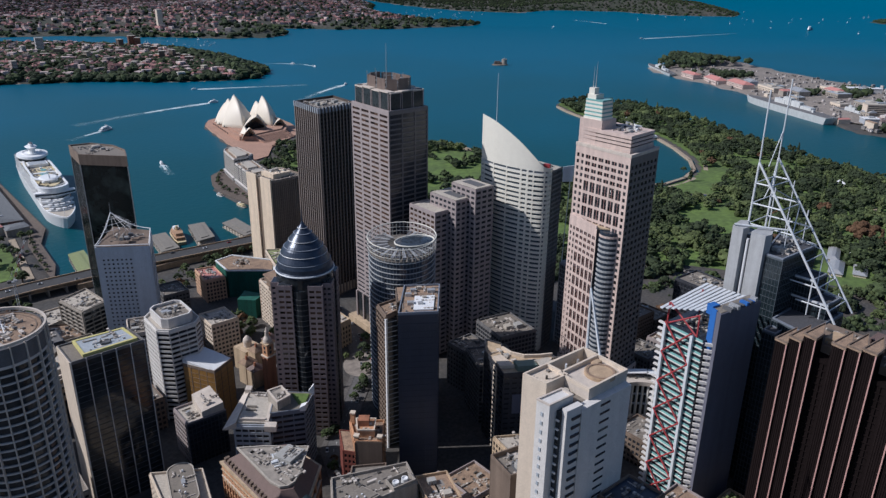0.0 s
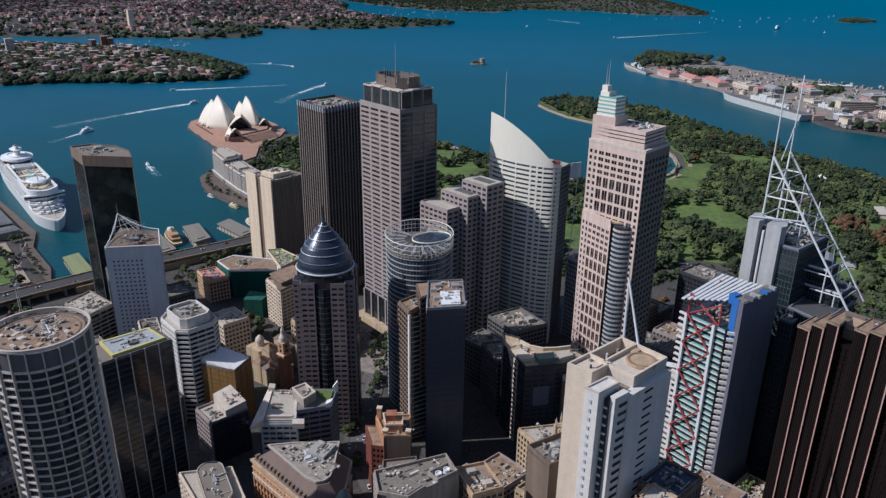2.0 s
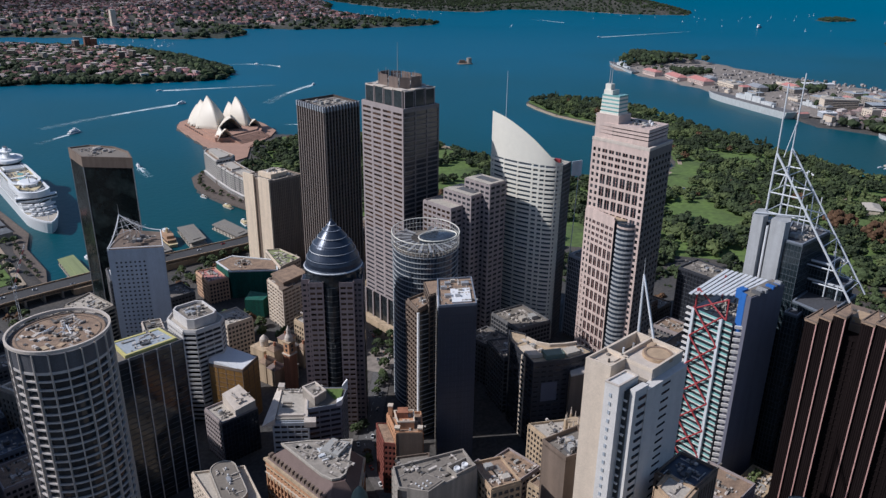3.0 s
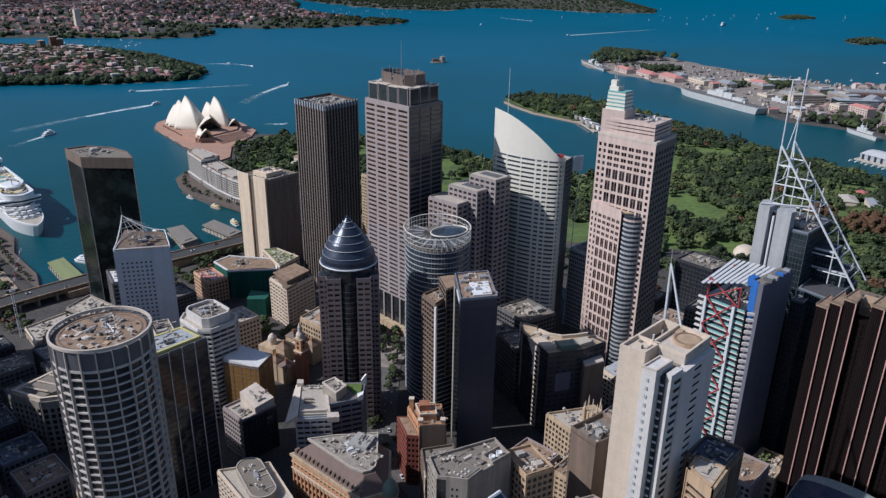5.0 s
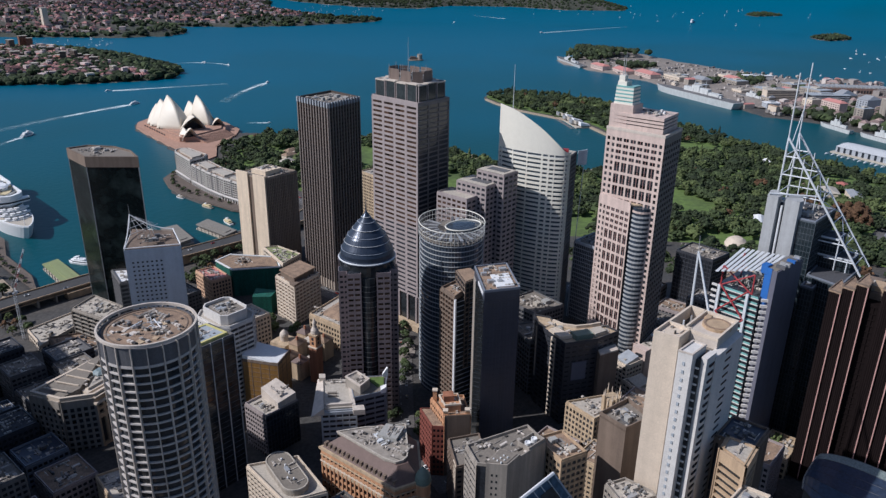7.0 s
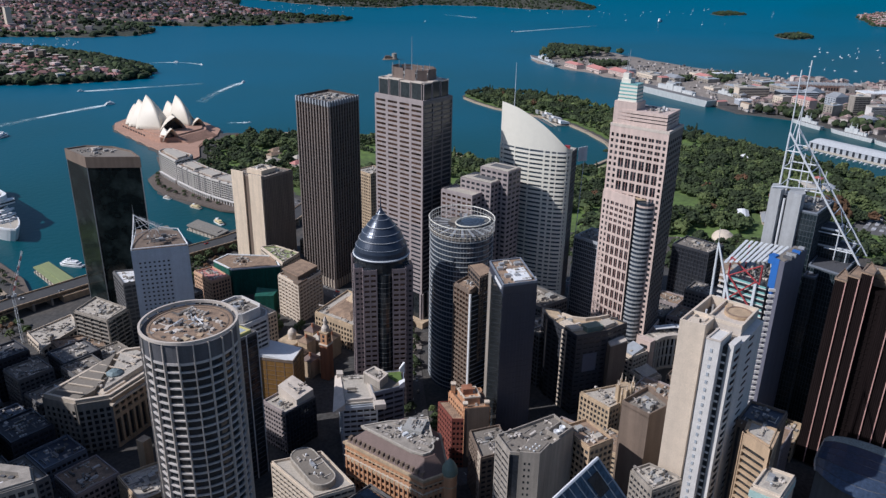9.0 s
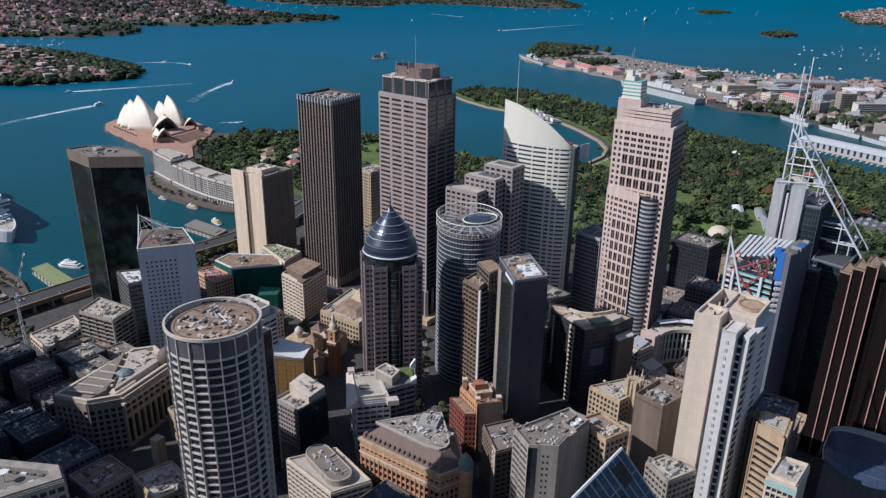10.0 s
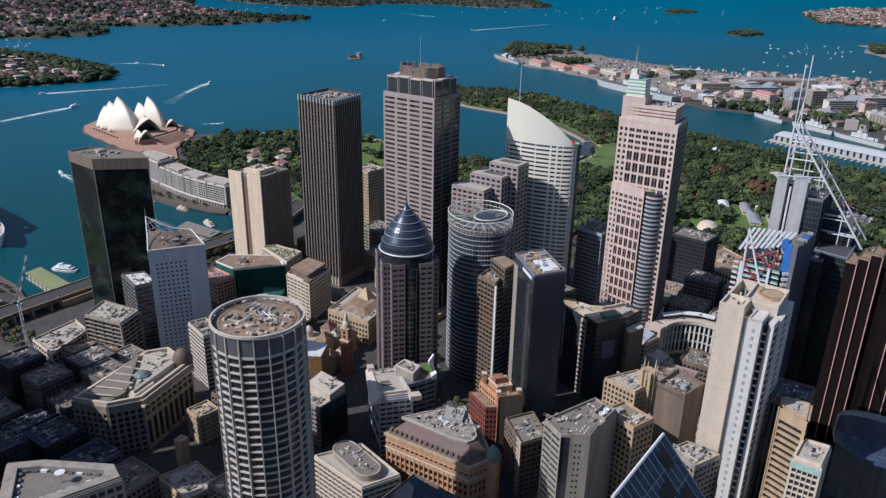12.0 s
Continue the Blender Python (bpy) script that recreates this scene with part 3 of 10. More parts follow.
HEAD_NORTH = wavy([(380, 2276), (508, 2225), (639, 2160), (752, 2060), (889, 2000), (985, 1984), (1055, 2070), (1090, 2210), (1110, 2420), (1080, 2620), (960, 2850), (800, 3050), (500, 3200), (-600, 3300), (-900, 2900), (-300, 2450)], 9, 1)
SHORE_NORTH = wavy([(900, 3560), (1272, 3213), (1390, 3085), (1560, 3025), (1690, 3090), (1790, 3260), (1780, 3420), (1969, 3310), (2029, 3200), (2350, 3066), (2762, 3012), (2880, 3100), (2760, 3330), (2740, 3700), (2950, 4200), (3400, 4800), (3800, 5600), (3000, 8500), (-2500, 8500), (-2000, 4200), (0, 3900)], 14, 2, 90)
HEAD_EAST = wavy([(3600, 4700), (3540, 4000), (3745, 3640), (4200, 3700), (4480, 3380), (4470, 2900), (4740, 2620), (5050, 2750), (5500, 3150), (6100, 3700), (7500, 6500), (5000, 8200), (4100, 6500)], 16, 3, 90)
POINT_EAST = wavy([(5600, 1120), (4830, 870), (4765, 700), (4757, 500), (5600, 300), (6700, 600), (6500, 1000)], 14, 4, 90)
ISLET_NEAR = wavy([(3687, 1090), (3600, 980), (3785, 930), (3900, 1040)], 8, 5, 40)
ISLET_FAR = wavy([(5050, 1900), (4950, 1780), (5150, 1700), (5300, 1830)], 8, 6, 60)
for nm, poly, step, lab in (("headland", HEAD_NORTH, 24, "wooded headland with red-roofed suburb"), ("headland", SHORE_NORTH, 40, "far suburban shore with two low points"), ("headland", HEAD_EAST, 44, "far dark wooded headland"),
                            ("headland", POINT_EAST, 44, "far built-up point"), ("islet", ISLET_NEAR, 14, "small wooded harbour islet with sandstone rim"), ("islet", ISLET_FAR, 20, "far low wooded islet")):
    sheet(nm, poly, step, north_height, SOIL, lab, nm, wall=1.5, slope=0.22)
for nm, poly in (("rock_shelf", HEAD_NORTH), ("rock_shelf", ISLET_NEAR), ("rock_shelf", HEAD_EAST)):
    sheet(nm, [(x, y) for x, y in poly], 20, lambda x, y: 1.6 + 0 * x, ROCK, "pale sandstone rocks along the shore", "rock shelf", wall=1.6, slope=0.0)

# ---- trees ----
def ico(sub):
    bm = bmesh.new()
    bmesh.ops.create_icosphere(bm, subdivisions=sub, radius=1.0)
    vs = [v.co.copy() for v in bm.verts]
    fs = [tuple(v.index for v in f.verts) for f in bm.faces]
    bm.free()
    return vs, fs


ICO1, ICO2 = ico(1), ico(2)


def clump(geo, r, x, y, z, s, flat=0.75, shape=ICO2, rough=0.35):
    vs, fs = shape
    o = Vector((r.uniform(0, 99), r.uniform(0, 99), r.uniform(0, 99)))
    pts = []
    for v in vs:
        k = 1 + rough * (noise.noise(v * 1.7 + o) + 0.6 * noise.noise(v * 4.1 + o))
        pts.append((x + v.x * s * k, y + v.y * s * k, z + v.z * s * k * flat))
    geo.add(pts, fs)


def crown_geo(r, rad, height, clumps, shape):
    geo = Geo()
    for i in range(clumps):
        a, d = r.uniform(0, 2 * math.pi), rad * math.sqrt(r.random()) * 0.85
        z = height * (0.45 + 0.5 * (1 - (d / rad) ** 2) * r.uniform(0.55, 1.0))
        clump(geo, r, d * math.cos(a), d * math.sin(a), z, rad * r.uniform(0.24, 0.42), 0.8, shape)
    return geo


def tree_model(seed, rad, height, leaf, label, tall=False):
    r = random.Random(seed)
    ob = thing("tree", (0, 0, -60), label, "tree", "park trees")
    trunk = Geo().bar((0, 0, -0.5), (0, 0, height * 0.5), rad * 0.09, 7, rad * 0.05)
    for i in range(5):
        a = 2 * math.pi * i / 5 + r.uniform(-0.4, 0.4)
        trunk.bar((0, 0, height * 0.3), (rad * 0.6 * math.cos(a), rad * 0.6 * math.sin(a), height * 0.65), rad * 0.05, 5, rad * 0.02)
    me = part("trunk", trunk, BARK, ob)
    me.location = (0, 0, 0)
    if tall:
        geo = Geo()
        for i in range(16):
            z = height * (0.18 + 0.8 * i / 16)
            for j in range(3):
                a, d = r.uniform(0, 6.28), rad * (1 - i / 17) * 0.6
                clump(geo, r, d * math.cos(a), d * math.sin(a), z, rad * 0.45 * (1.05 - i / 17), 0.7, ICO1)
    else:
        geo = crown_geo(r, rad, height, 8, ICO2)
        for i in range(30):
            a, d = r.uniform(0, 2 * math.pi), rad * math.sqrt(r.random()) * 0.98
            clump(geo, r, d * math.cos(a), d * math.sin(a), height * (0.42 + 0.56 * (1 - (d / rad) ** 2) * r.uniform(0.6, 1.0)), rad * r.uniform(0.14, 0.27), 0.8, ICO1, 0.6)
    cr = part("crown", geo, leaf, ob)
    cr.location = (0, 0, 0)
    return ob


TREES = [tree_model(1, 7.5, 14, LEAFDARK, "broad dark green fig tree on the park lawn"), tree_model(2, 6.0, 12, LEAF, "mid-green spreading tree in the park"),
         tree_model(3, 5.0, 11, LEAFLIGHT, "pale green rounded tree in the park"), tree_model(4, 6.5, 13, LEAF, "dense green evergreen tree in the park"),
         tree_model(5, 5.5, 12, LEAFRUST, "rust-brown autumn tree in the park"), tree_model(6, 4.0, 24, LEAFDARK, "tall dark conical pine in the park", True)]
USED = set()


def plant(kind, x, y, z, s=1.0, turn=0.0):
    m = pose(x, y, z, 0, 0, turn)
    if kind not in USED:
        USED.add(kind)
        TREES[kind].matrix_basis = m @ Matrix.Diagonal((s, s, s, 1))
        return TREES[kind]
    ob = copy_thing(TREES[kind], m)
    ob.scale = (s, s, s)
    return ob


LAWNS = [(1112, 610, 26), (1080, 596, 22), (1050, 588, 22), (1020, 578, 26), (990, 570, 28), (962, 574, 28), (955, 545, 26), (935, 588, 20), (970, 522, 18), (852, 497, 15), (804, 468, 17), (681, 360, 26), (735, 900, 48), (713, 755, 45), (770, 840, 40),
         (640, 560, 30), (730, 335, 30), (860, 180, 34), (1270, 644, 14), (1090, 372, 10), (1070, 352, 9), (1050, 335, 9), (820, 312, 26), (790, 285, 26), (1018, 290, 24), (830, 950, 40), (905, 302, 20), (892, 240, 22)]


def near_lawn(x, y):
    return any(math.hypot(x - a, y - b) < d for a, b, d in LAWNS)


def gh(x, y):
    D = float(signed(GARDEN, np.array([x]), np.array([y]))[0])
    return min(float(garden_height(x, y)), 2.85 + D * 0.08) + 0.2


POINT_WOOD = [(572, 1105), (586, 1140), (622, 1195), (664, 1236), (700, 1246), (760, 1200), (720, 1080), (600, 1060)]


EDGE_WOOD = [(508, 905), (546, 905), (568, 1085), (542, 1096), (520, 1010)]


def gardens():
    r = random.Random(11)
    woods = {k: Geo() for k in ("dark", "mid", "light", "rust")}
    count = 0
    pts = []
    for _ in range(15000):
        x, y = r.uniform(508, 1510), r.uniform(-40, 1205)
        pts.append((x, y))
    X, Y = np.array([p[0] for p in pts]), np.array([p[1] for p in pts])
    D = signed(GARDEN, X, Y)
    cells = {}
    for (x, y), d in zip(pts, D):
        edge = within(POINT_WOOD, x, y) or within(EDGE_WOOD, x, y)
        if (d < 5 or near_lawn(x, y)) and not edge:
            continue
        if noise.noise(Vector((x / 90, y / 90, 3))) < -0.30 and d > 20:
            continue
        key = (int(x / 11.5), int(y / 11.5))
        if key in cells:
            continue
        cells[key] = 1
        z = gz(x, y) if edge else min(float(garden_height(x, y)), 2.85 + d * 0.08) + 0.2
        if count < 235 and 560 < x < 760 and 200 < y < 1200 and r.random() < 0.75:
            k = r.choices((0, 1, 2, 3, 4, 5), (5, 5, 3, 4, 0.5, 0.5))[0]
            plant(k, x, y, z, r.uniform(0.8, 1.5), r.uniform(0, 360))
            count += 1
            continue
        size = r.choices((0.7, 1.0, 1.5), (4, 5, 2))[0]
        rad, h = r.uniform(5.5, 9.0) * size, r.uniform(10, 15) * size ** 0.6
        tone = noise.noise(Vector((x / 70, y / 70, 5))) + r.uniform(-0.34, 0.34)
        geo = woods["rust" if r.random() < 0.006 else "dark" if tone < -0.08 else "light" if tone > 0.27 else "mid"]
        if r.random() < 0.035:
            for i in range(9):
                clump(geo, r, x + r.uniform(-1, 1), y + r.uniform(-1, 1), z + 3 + i * 2.4, 4.4 * (1.05 - i / 10), 0.9, ICO1, 0.5)
            continue
        clump(geo, r, x, y, z + h * 0.5, rad * 0.72, 0.62, ICO2, 0.5)
        for i in range(int(9 + 7 * size)):
            a, q = r.uniform(0, 6.28), rad * math.sqrt(r.random()) * 0.92
            clump(geo, r, x + q * math.cos(a), y + q * math.sin(a), z + h * (0.42 + 0.44 * (1 - (q / rad) ** 2)) * r.uniform(0.86, 1.08), rad * r.uniform(0.16, 0.30) / size ** 0.5, 0.85, ICO1, 0.75)
    for k, m, lab in (("dark", LEAFDARK, "dark fig and evergreen crowns filling the park"), ("mid", LEAF, "mid-green tree crowns filling the park"), ("light", LEAFLIGHT, "paler tree crowns filling the park"), ("rust", LEAFRUST, "scattered rust-brown tree crowns in the park")):
        lone("woodland", woods[k], m, lab, "woodland", kind="stuff")


gardens()


def shore_path():
    """Pale promenade along the cove's sea wall."""
    line = [(1340, 1160), (1312, 1108), (1281, 1028), (1270, 917), (1257, 838), (1201, 751), (1142, 678), (1090, 637), (1033, 618), (977, 617), (929, 645), (881, 707), (877, 790), (891, 900), (886, 1018), (821, 1130), (770, 1215)]
    ob = thing("promenade", (1000, 640, 2), "pale stone sea wall promenade round the cove", "promenade", kind="structure")
    for a, b in zip(line, line[1:]):
        n = Vector((b[1] - a[1], a[0] - b[0])).normalized()
        L = (Vector(b) - Vector(a)).length
        part("paving", Geo().edge(a, b, -1.5, L + 1.5, -2.4, 3.4, -1, 3.5), SANDPATH, ob)


shore_path()


def scatter(poly, n, seed, margin=12, limits=None):
    r = random.Random(seed)
    xs, ys = [p[0] for p in poly], [p[1] for p in poly]
    x0, x1, y0, y1 = limits or (min(xs), max(xs), min(ys), max(ys))
    X = np.array([r.uniform(x0, x1) for _ in range(n)])
    Y = np.array([r.uniform(y0, y1) for _ in range(n)])
    D = signed(poly, X, Y)
    H = np.minimum(north_height(X, Y), 1.5 + D * 0.22)
    return [(x, y, h, d) for x, y, h, d in zip(X.tolist(), Y.tolist(), H.tolist(), D.tolist()) if d > margin], r


def house(walls, roofs, r, x, y, z, s, h):
    a = r.uniform(0, 180)
    w, d = s * r.uniform(0.8, 1.5), s * r.uniform(0.6, 1.0)
    c, q = math.cos(radians(a)), math.sin(radians(a))

    def at(i, j, k):
        return bend(x + c * i - q * j, y + q * i + c * j, z + k)

    b = [at(-w, -d, -3), at(w, -d, -3), at(w, d, -3), at(-w, d, -3), at(-w, -d, h), at(w, -d, h), at(w, d, h), at(-w, d, h)]
    walls.add(b, [(0, 1, 5, 4), (1, 2, 6, 5), (2, 3, 7, 6), (3, 0, 4, 7), (4, 5, 6, 7)])
    e = [at(-w * 1.08, -d * 1.1, h), at(w * 1.08, -d * 1.1, h), at(w * 1.08, d * 1.1, h), at(-w * 1.08, d * 1.1, h), at(-w * 0.45, 0, h + d * 0.75), at(w * 0.45, 0, h + d * 0.75)]
    if h < 10:
        roofs.add(e, [(0, 1, 5, 4), (1, 2, 5), (2, 3, 4, 5), (3, 0, 4)])


def suburb(poly, n_house, n_tree, seed, where, wooded=None, size=7.0, limits=None):
    walls, roofs, leaf, leaf2 = Geo(), Geo(), Geo(), Geo()
    pts, r = scatter(poly, n_house, seed, 12, limits)
    for x, y, z, d in pts:
        if wooded and wooded(x, y, d):
            continue
        house(walls, roofs, r, x, y, z, size * r.uniform(0.7, 1.5), r.choices((6, 8, 12, 17), (5, 5, 2, 1))[0])
    pts, r = scatter(poly, n_tree, seed + 1, 3, limits)
    for x, y, z, d in pts:
        s = r.uniform(5, 10) * (1.25 if wooded and wooded(x, y, d) else 1)
        g = Geo()
        clump(g, r, x, y, z + s * 0.7, s, 0.8, ICO1, 0.6)
        if d < 60:
            for _ in range(2):
                clump(g, r, x + r.uniform(-14, 14), y + r.uniform(-14, 14), z + s * 0.5, s * r.uniform(0.7, 1.1), 0.8, ICO1, 0.6)
        (leaf if r.random() < 0.7 else leaf2).add([bend(*v) for v in g.v], g.f)
    if walls.v:
        lone("suburb_houses", walls, HOUSEWALL, "pale and brick house walls " + where, "houses", kind="stuff")
        lone("suburb_roofs", roofs, HOUSEROOF, "red and brown tiled house roofs " + where, "roofs", kind="stuff")
    lone("suburb_trees", leaf, LEAFDARK, "dark green tree clumps " + where, "trees", kind="stuff")
    if leaf2.v:
        lone("suburb_trees", leaf2, LEAF, "mid-green tree clumps " + where, "trees", kind="stuff")


suburb(HEAD_NORTH, 1900, 7000, 21, "on the near headland", lambda x, y, d: x > 940 or (d < 26 and x > 560), 7, (150, 1120, 1980, 3250))
suburb(SHORE_NORTH, 10000, 13000, 31, "on the far shore", lambda x, y, d: (x > 2050 and y < 3350) or d < 35 or (1450 < x < 1800 and y < 3350), 8, (450, 3900, 3000, 6800))
suburb(HEAD_EAST, 0, 9500, 41, "on the wooded head", None, 7, (3500, 6200, 2600, 6500))
suburb(POINT_EAST, 2200, 2600, 51, "on the far point", None, 7)
suburb(ISLET_NEAR, 0, 220, 61, "on the islet")
suburb(ISLET_FAR, 0, 260, 71, "on the far islet")

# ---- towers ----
# darker granite for south fronts, with their shade put into the colour
SOUTHSHADE = shade("shaded_south_granite", (0.14, 0.125, 0.125), 0.5, streak=0.1)
CROWNGLASS = shade("smoked_crown_glass", (0.035, 0.042, 0.044), 0.2, vary=0.4, scale=0.15, fine=0.6, bump=0.03)
SCREEN = shade("brown_metal_screen", (0.20, 0.15, 0.125), 0.55, metal=0.2, vary=0.25, streak=0.2)
SAILGLASS = shade("pale_blue_window", (0.075, 0.10, 0.125), 0.15, vary=0.4, scale=0.3, fine=1.2, bump=0.03)

RIBWHITE = shade("weathered_white_concrete", (0.52, 0.48, 0.45), 0.7, streak=0.15)
RIMSTONE = shade("rim_concrete", (0.55, 0.48, 0.41), 0.75, streak=0.1)
DRUMSTONE = shade("drum_panels", (0.105, 0.105, 0.115), 0.6, vary=0.3, streak=0.2)


def round_tower():
    cx, cy, z0, z1, r = 34.9, 337.3, 14.0, 174.0, 20.3
    ob = thing("round_tower", (cx, cy, z0), "round pale concrete tower with ribbed columns and brown gravel roof", "office tower")
    part("glazing", Geo().lathe(cx, cy, [(r - 0.95, z0), (r - 0.95, z1 - 10)], 60), BLACKGLASS, ob)
    part("plant_drum", Geo().lathe(cx, cy, [(r - 0.3, z1 - 10.2), (r - 0.3, z1 - 2.2)], 60), DRUMSTONE, ob)
    rim = Geo().band(circle(cx, cy, r + 0.35), circle(cx, cy, r - 0.55), z1 - 1.3, z1)
    part("roof_rim", rim, RIMSTONE, ob, "cream concrete roof rim")
    part("rim_gutter", Geo().band(circle(cx, cy, r - 0.55), circle(cx, cy, r - 2.1), z1 - 3.0, z1 - 2.5), DARKGREY, ob)
    part("inner_kerb", Geo().band(circle(cx, cy, r - 1.9), circle(cx, cy, r - 2.3), z1 - 3.0, z1 - 1.7), MUD, ob)
    part("roof", Geo().lathe(cx, cy, [(r - 2.0, z1 - 2.9), (r - 2.0, z1 - 2.1)], 48), ROOFBROWN, ob)
    part("track_ring", Geo().band(circle(cx, cy, r - 3.6, 40), circle(cx, cy, r - 4.1, 40), z1 - 2.1, z1 - 1.9), MUD, ob)
    rows = 38
    fh = (z1 - 10.5 - z0) / rows
    for j in range(rows + 1):
        z = z0 + j * fh
        wide = 0.6 if j == rows else 0.34
        ring = Geo().band(circle(cx, cy, r - 0.1), circle(cx, cy, r - 1.0), z - wide, z + wide)
        part("floor_band", ring, RIBWHITE, ob)
    for i in range(20):
        w = 2 * math.pi * (i + 0.35) / 20
        g = Geo()
        c, s = math.cos(w), math.sin(w)
        for za, zb, da, db in ((z0, z1 - 10, 0.62, 0.42), (z1 - 10, z1 - 1.6, 0.42, 0.3)):
            vs = []
            for z, d in ((za, da), (zb, db)):
                for q, hw in ((r - 1.0, 0.32), (r + d, 0.2)):
                    vs += [(cx + q * c + s * hw, cy + q * s - c * hw, z), (cx + q * c - s * hw, cy + q * s + c * hw, z)]
            g.add(vs, [(2, 3, 7, 6), (0, 2, 6, 4), (3, 1, 5, 7), (4, 6, 7, 5), (0, 1, 3, 2)])
        part("rib", g, RIMSTONE, ob)
    # flat brown pads, low parapets round the hatches, pale steel bundle in the middle
    rr = random.Random(4)
    top = z1 - 2.1
    for i in range(16):
        w, d = 2 * math.pi * i / 16 + rr.uniform(-0.2, 0.2), rr.uniform(5.5, r - 6.5)
        x, y, a = cx + d * math.cos(w), cy + d * math.sin(w), rr.uniform(0, 180)
        sx, sy = rr.uniform(2.0, 6.0), rr.uniform(1.0, 3.6)
        part("roof_pad", Geo().rbox(x, y, top - 0.1, sx, sy, rr.uniform(0.2, 0.55), a), rr.choice((ROOFBROWN, MUD, TAN, SAND, RIMSTONE)), ob)
        if i % 3 == 0:
            part("hatch", Geo().rbox(x + 0.8, y - 0.6, top, 1.5, 1.1, 1.3, a), rr.choice((MUD, ROOFPALE, DARKMETAL)), ob)
    for i in range(9):
        w = rr.uniform(0, 6.28)
        x, y = cx + rr.uniform(-4.5, 4.5), cy + rr.uniform(-3.5, 3.5)
        dx, dy = math.cos(w) * rr.uniform(1.2, 3.2), math.sin(w) * rr.uniform(1.2, 3.2)
        part("steel_beam", Geo().bar((x - dx, y - dy, top + rr.uniform(0.2, 0.8)), (x + dx, y + dy, top + rr.uniform(0.6, 2.4)), 0.24, 5), (STEELWHITE, METAL, ROOFWHITE)[i % 3], ob)
    for i in range(6):
        part("plant_box", Geo().rbox(cx + rr.uniform(-5, 5), cy + rr.uniform(-5, 5), top - 0.1, rr.uniform(0.8, 2.0), rr.uniform(0.6, 1.6), rr.uniform(0.6, 1.8), rr.uniform(0, 180)), (METAL, DARKMETAL, ROOFPALE)[i % 3], ob)
    fittings(ob, circle(cx, cy, r - 4, 16), top, 4, 0.9)


round_tower()

GATE = [(160, 671), (189.5, 640), (196, 664), (193.5, 688), (180, 709), (163, 711)]
ob = tower("gateway_tower", "dark faceted glass tower with a tan capping band by the quay", GATE, 4, 163.3, fh=3.9, bay=1.6, pier=0.10, band=0.12, depth=0.08, wall=GATEGLASS, glass=GATEGLASS, parapet=0, top=9, clutter=0)
cap = Geo().band(inset(GATE, -0.5), inset(GATE, 0.6), 155, 164.2)
part("capping_band", cap, MUD, ob, "tan stone capping band")
roof_clutter(ob, rect(167, 668, 20, 32), 163, 5, 12)
for c in (GATE[0], GATE[1], GATE[5]):
    part("edge_trim", Geo().bar((*c, 4), (*c, 155), 0.45, 5), METAL, ob)

PYR = [(137.4, 575.5), (171.2, 553.4), (184, 586), (162, 611)]
ob = tower("hotel_tower", "pale grey tower with small square windows and peaked roof", PYR, 6, 113, fh=3.5, bay=3.3, pier=1.9, band=2.1, depth=0.35, wall=HOTEL, top=9, win=120, parapet=0, clutter=0)
part("blank_panel", Geo().edge(PYR[0], PYR[1], 27.5, 40.2, -0.2, 0.42, 6, 112.8), HOTEL, ob)
part("blank_panel", Geo().edge(PYR[0], PYR[1], 0.1, 3.2, -0.2, 0.42, 6, 112.8), HOTEL, ob)
part("raked_roof", Geo().prism(inset(PYR, 0.6), 112.5, [113.2, 113.2, 114, 115]), MUD, ob)
rim, dip = Geo(), Vector((0, 0, -3.2))
pts = [(x, y, z) for (x, y), z in zip(PYR, (114.2, 114.4, 115.5, 127))]
for i in range(4):
    s, e = Vector(pts[i]), Vector(pts[(i + 1) % 4])
    sag = dip if i > 1 else dip * 0
    chain = [s.lerp(e, k / 6) + sag * (4 * k / 6 * (1 - k / 6)) for k in range(7)]
    for c, d in zip(chain, chain[1:]):
        rim.bar(c, d, 0.42)
part("roof_frame", rim, ROOFWHITE, ob)
apex = Vector(pts[3])
for i in range(1, 8):
    for foot in (Vector(pts[0]).lerp(Vector(pts[1]), i / 8), Vector(pts[1]).lerp(Vector(pts[2]), i / 8)):
        if i % 2:
            part("roof_brace", Geo().bar(apex.lerp(foot, 0.12), apex.lerp(foot, 0.55), 0.12, 5), METAL, ob)
            part("roof_strut", Geo().bar(apex.lerp(foot, 0.45), (apex.lerp(foot, 0.5).x, apex.lerp(foot, 0.5).y, 114), 0.13, 5), METAL, ob)
for f, g in ((0.25, 0.25), (0.45, 0.45), (0.65, 0.65)):
    part("roof_rail", Geo().bar(apex.lerp(Vector(pts[0]), f), apex.lerp(Vector(pts[2]), g), 0.17, 5), STEELWHITE, ob)
part("mast", Geo().bar(apex, apex + Vector((0, 0, 9)), 0.25, 5, 0.06), METAL, ob)
roof_clutter(ob, rect(148, 572, 18, 16, -33), 116, 8, 10, big=4)

FINCREAM = shade("warm_cream_concrete", (0.76, 0.62, 0.46), 0.75, streak=0.15)
FINBROWN = shade("ribbed_brown_concrete", (0.30, 0.235, 0.185), 0.8, streak=0.25)
SLAB = [(341, 679), (383, 681), (377, 722), (335, 719)]
ob = tower("finned_tower", "tan concrete tower with pale full-height fins and a dark ribbed front", SLAB, 5, 105, fh=3.6, bay=2.4, pier=1.1, band=0.2, depth=0.9, wall=FINBROWN, glass=MUD, skip=(3,), clutter=12, seed=3, win=0)
fin = Geo().edge(SLAB[3], SLAB[0], -0.5, 16.5, -0.1, 1.6, 5, 109)
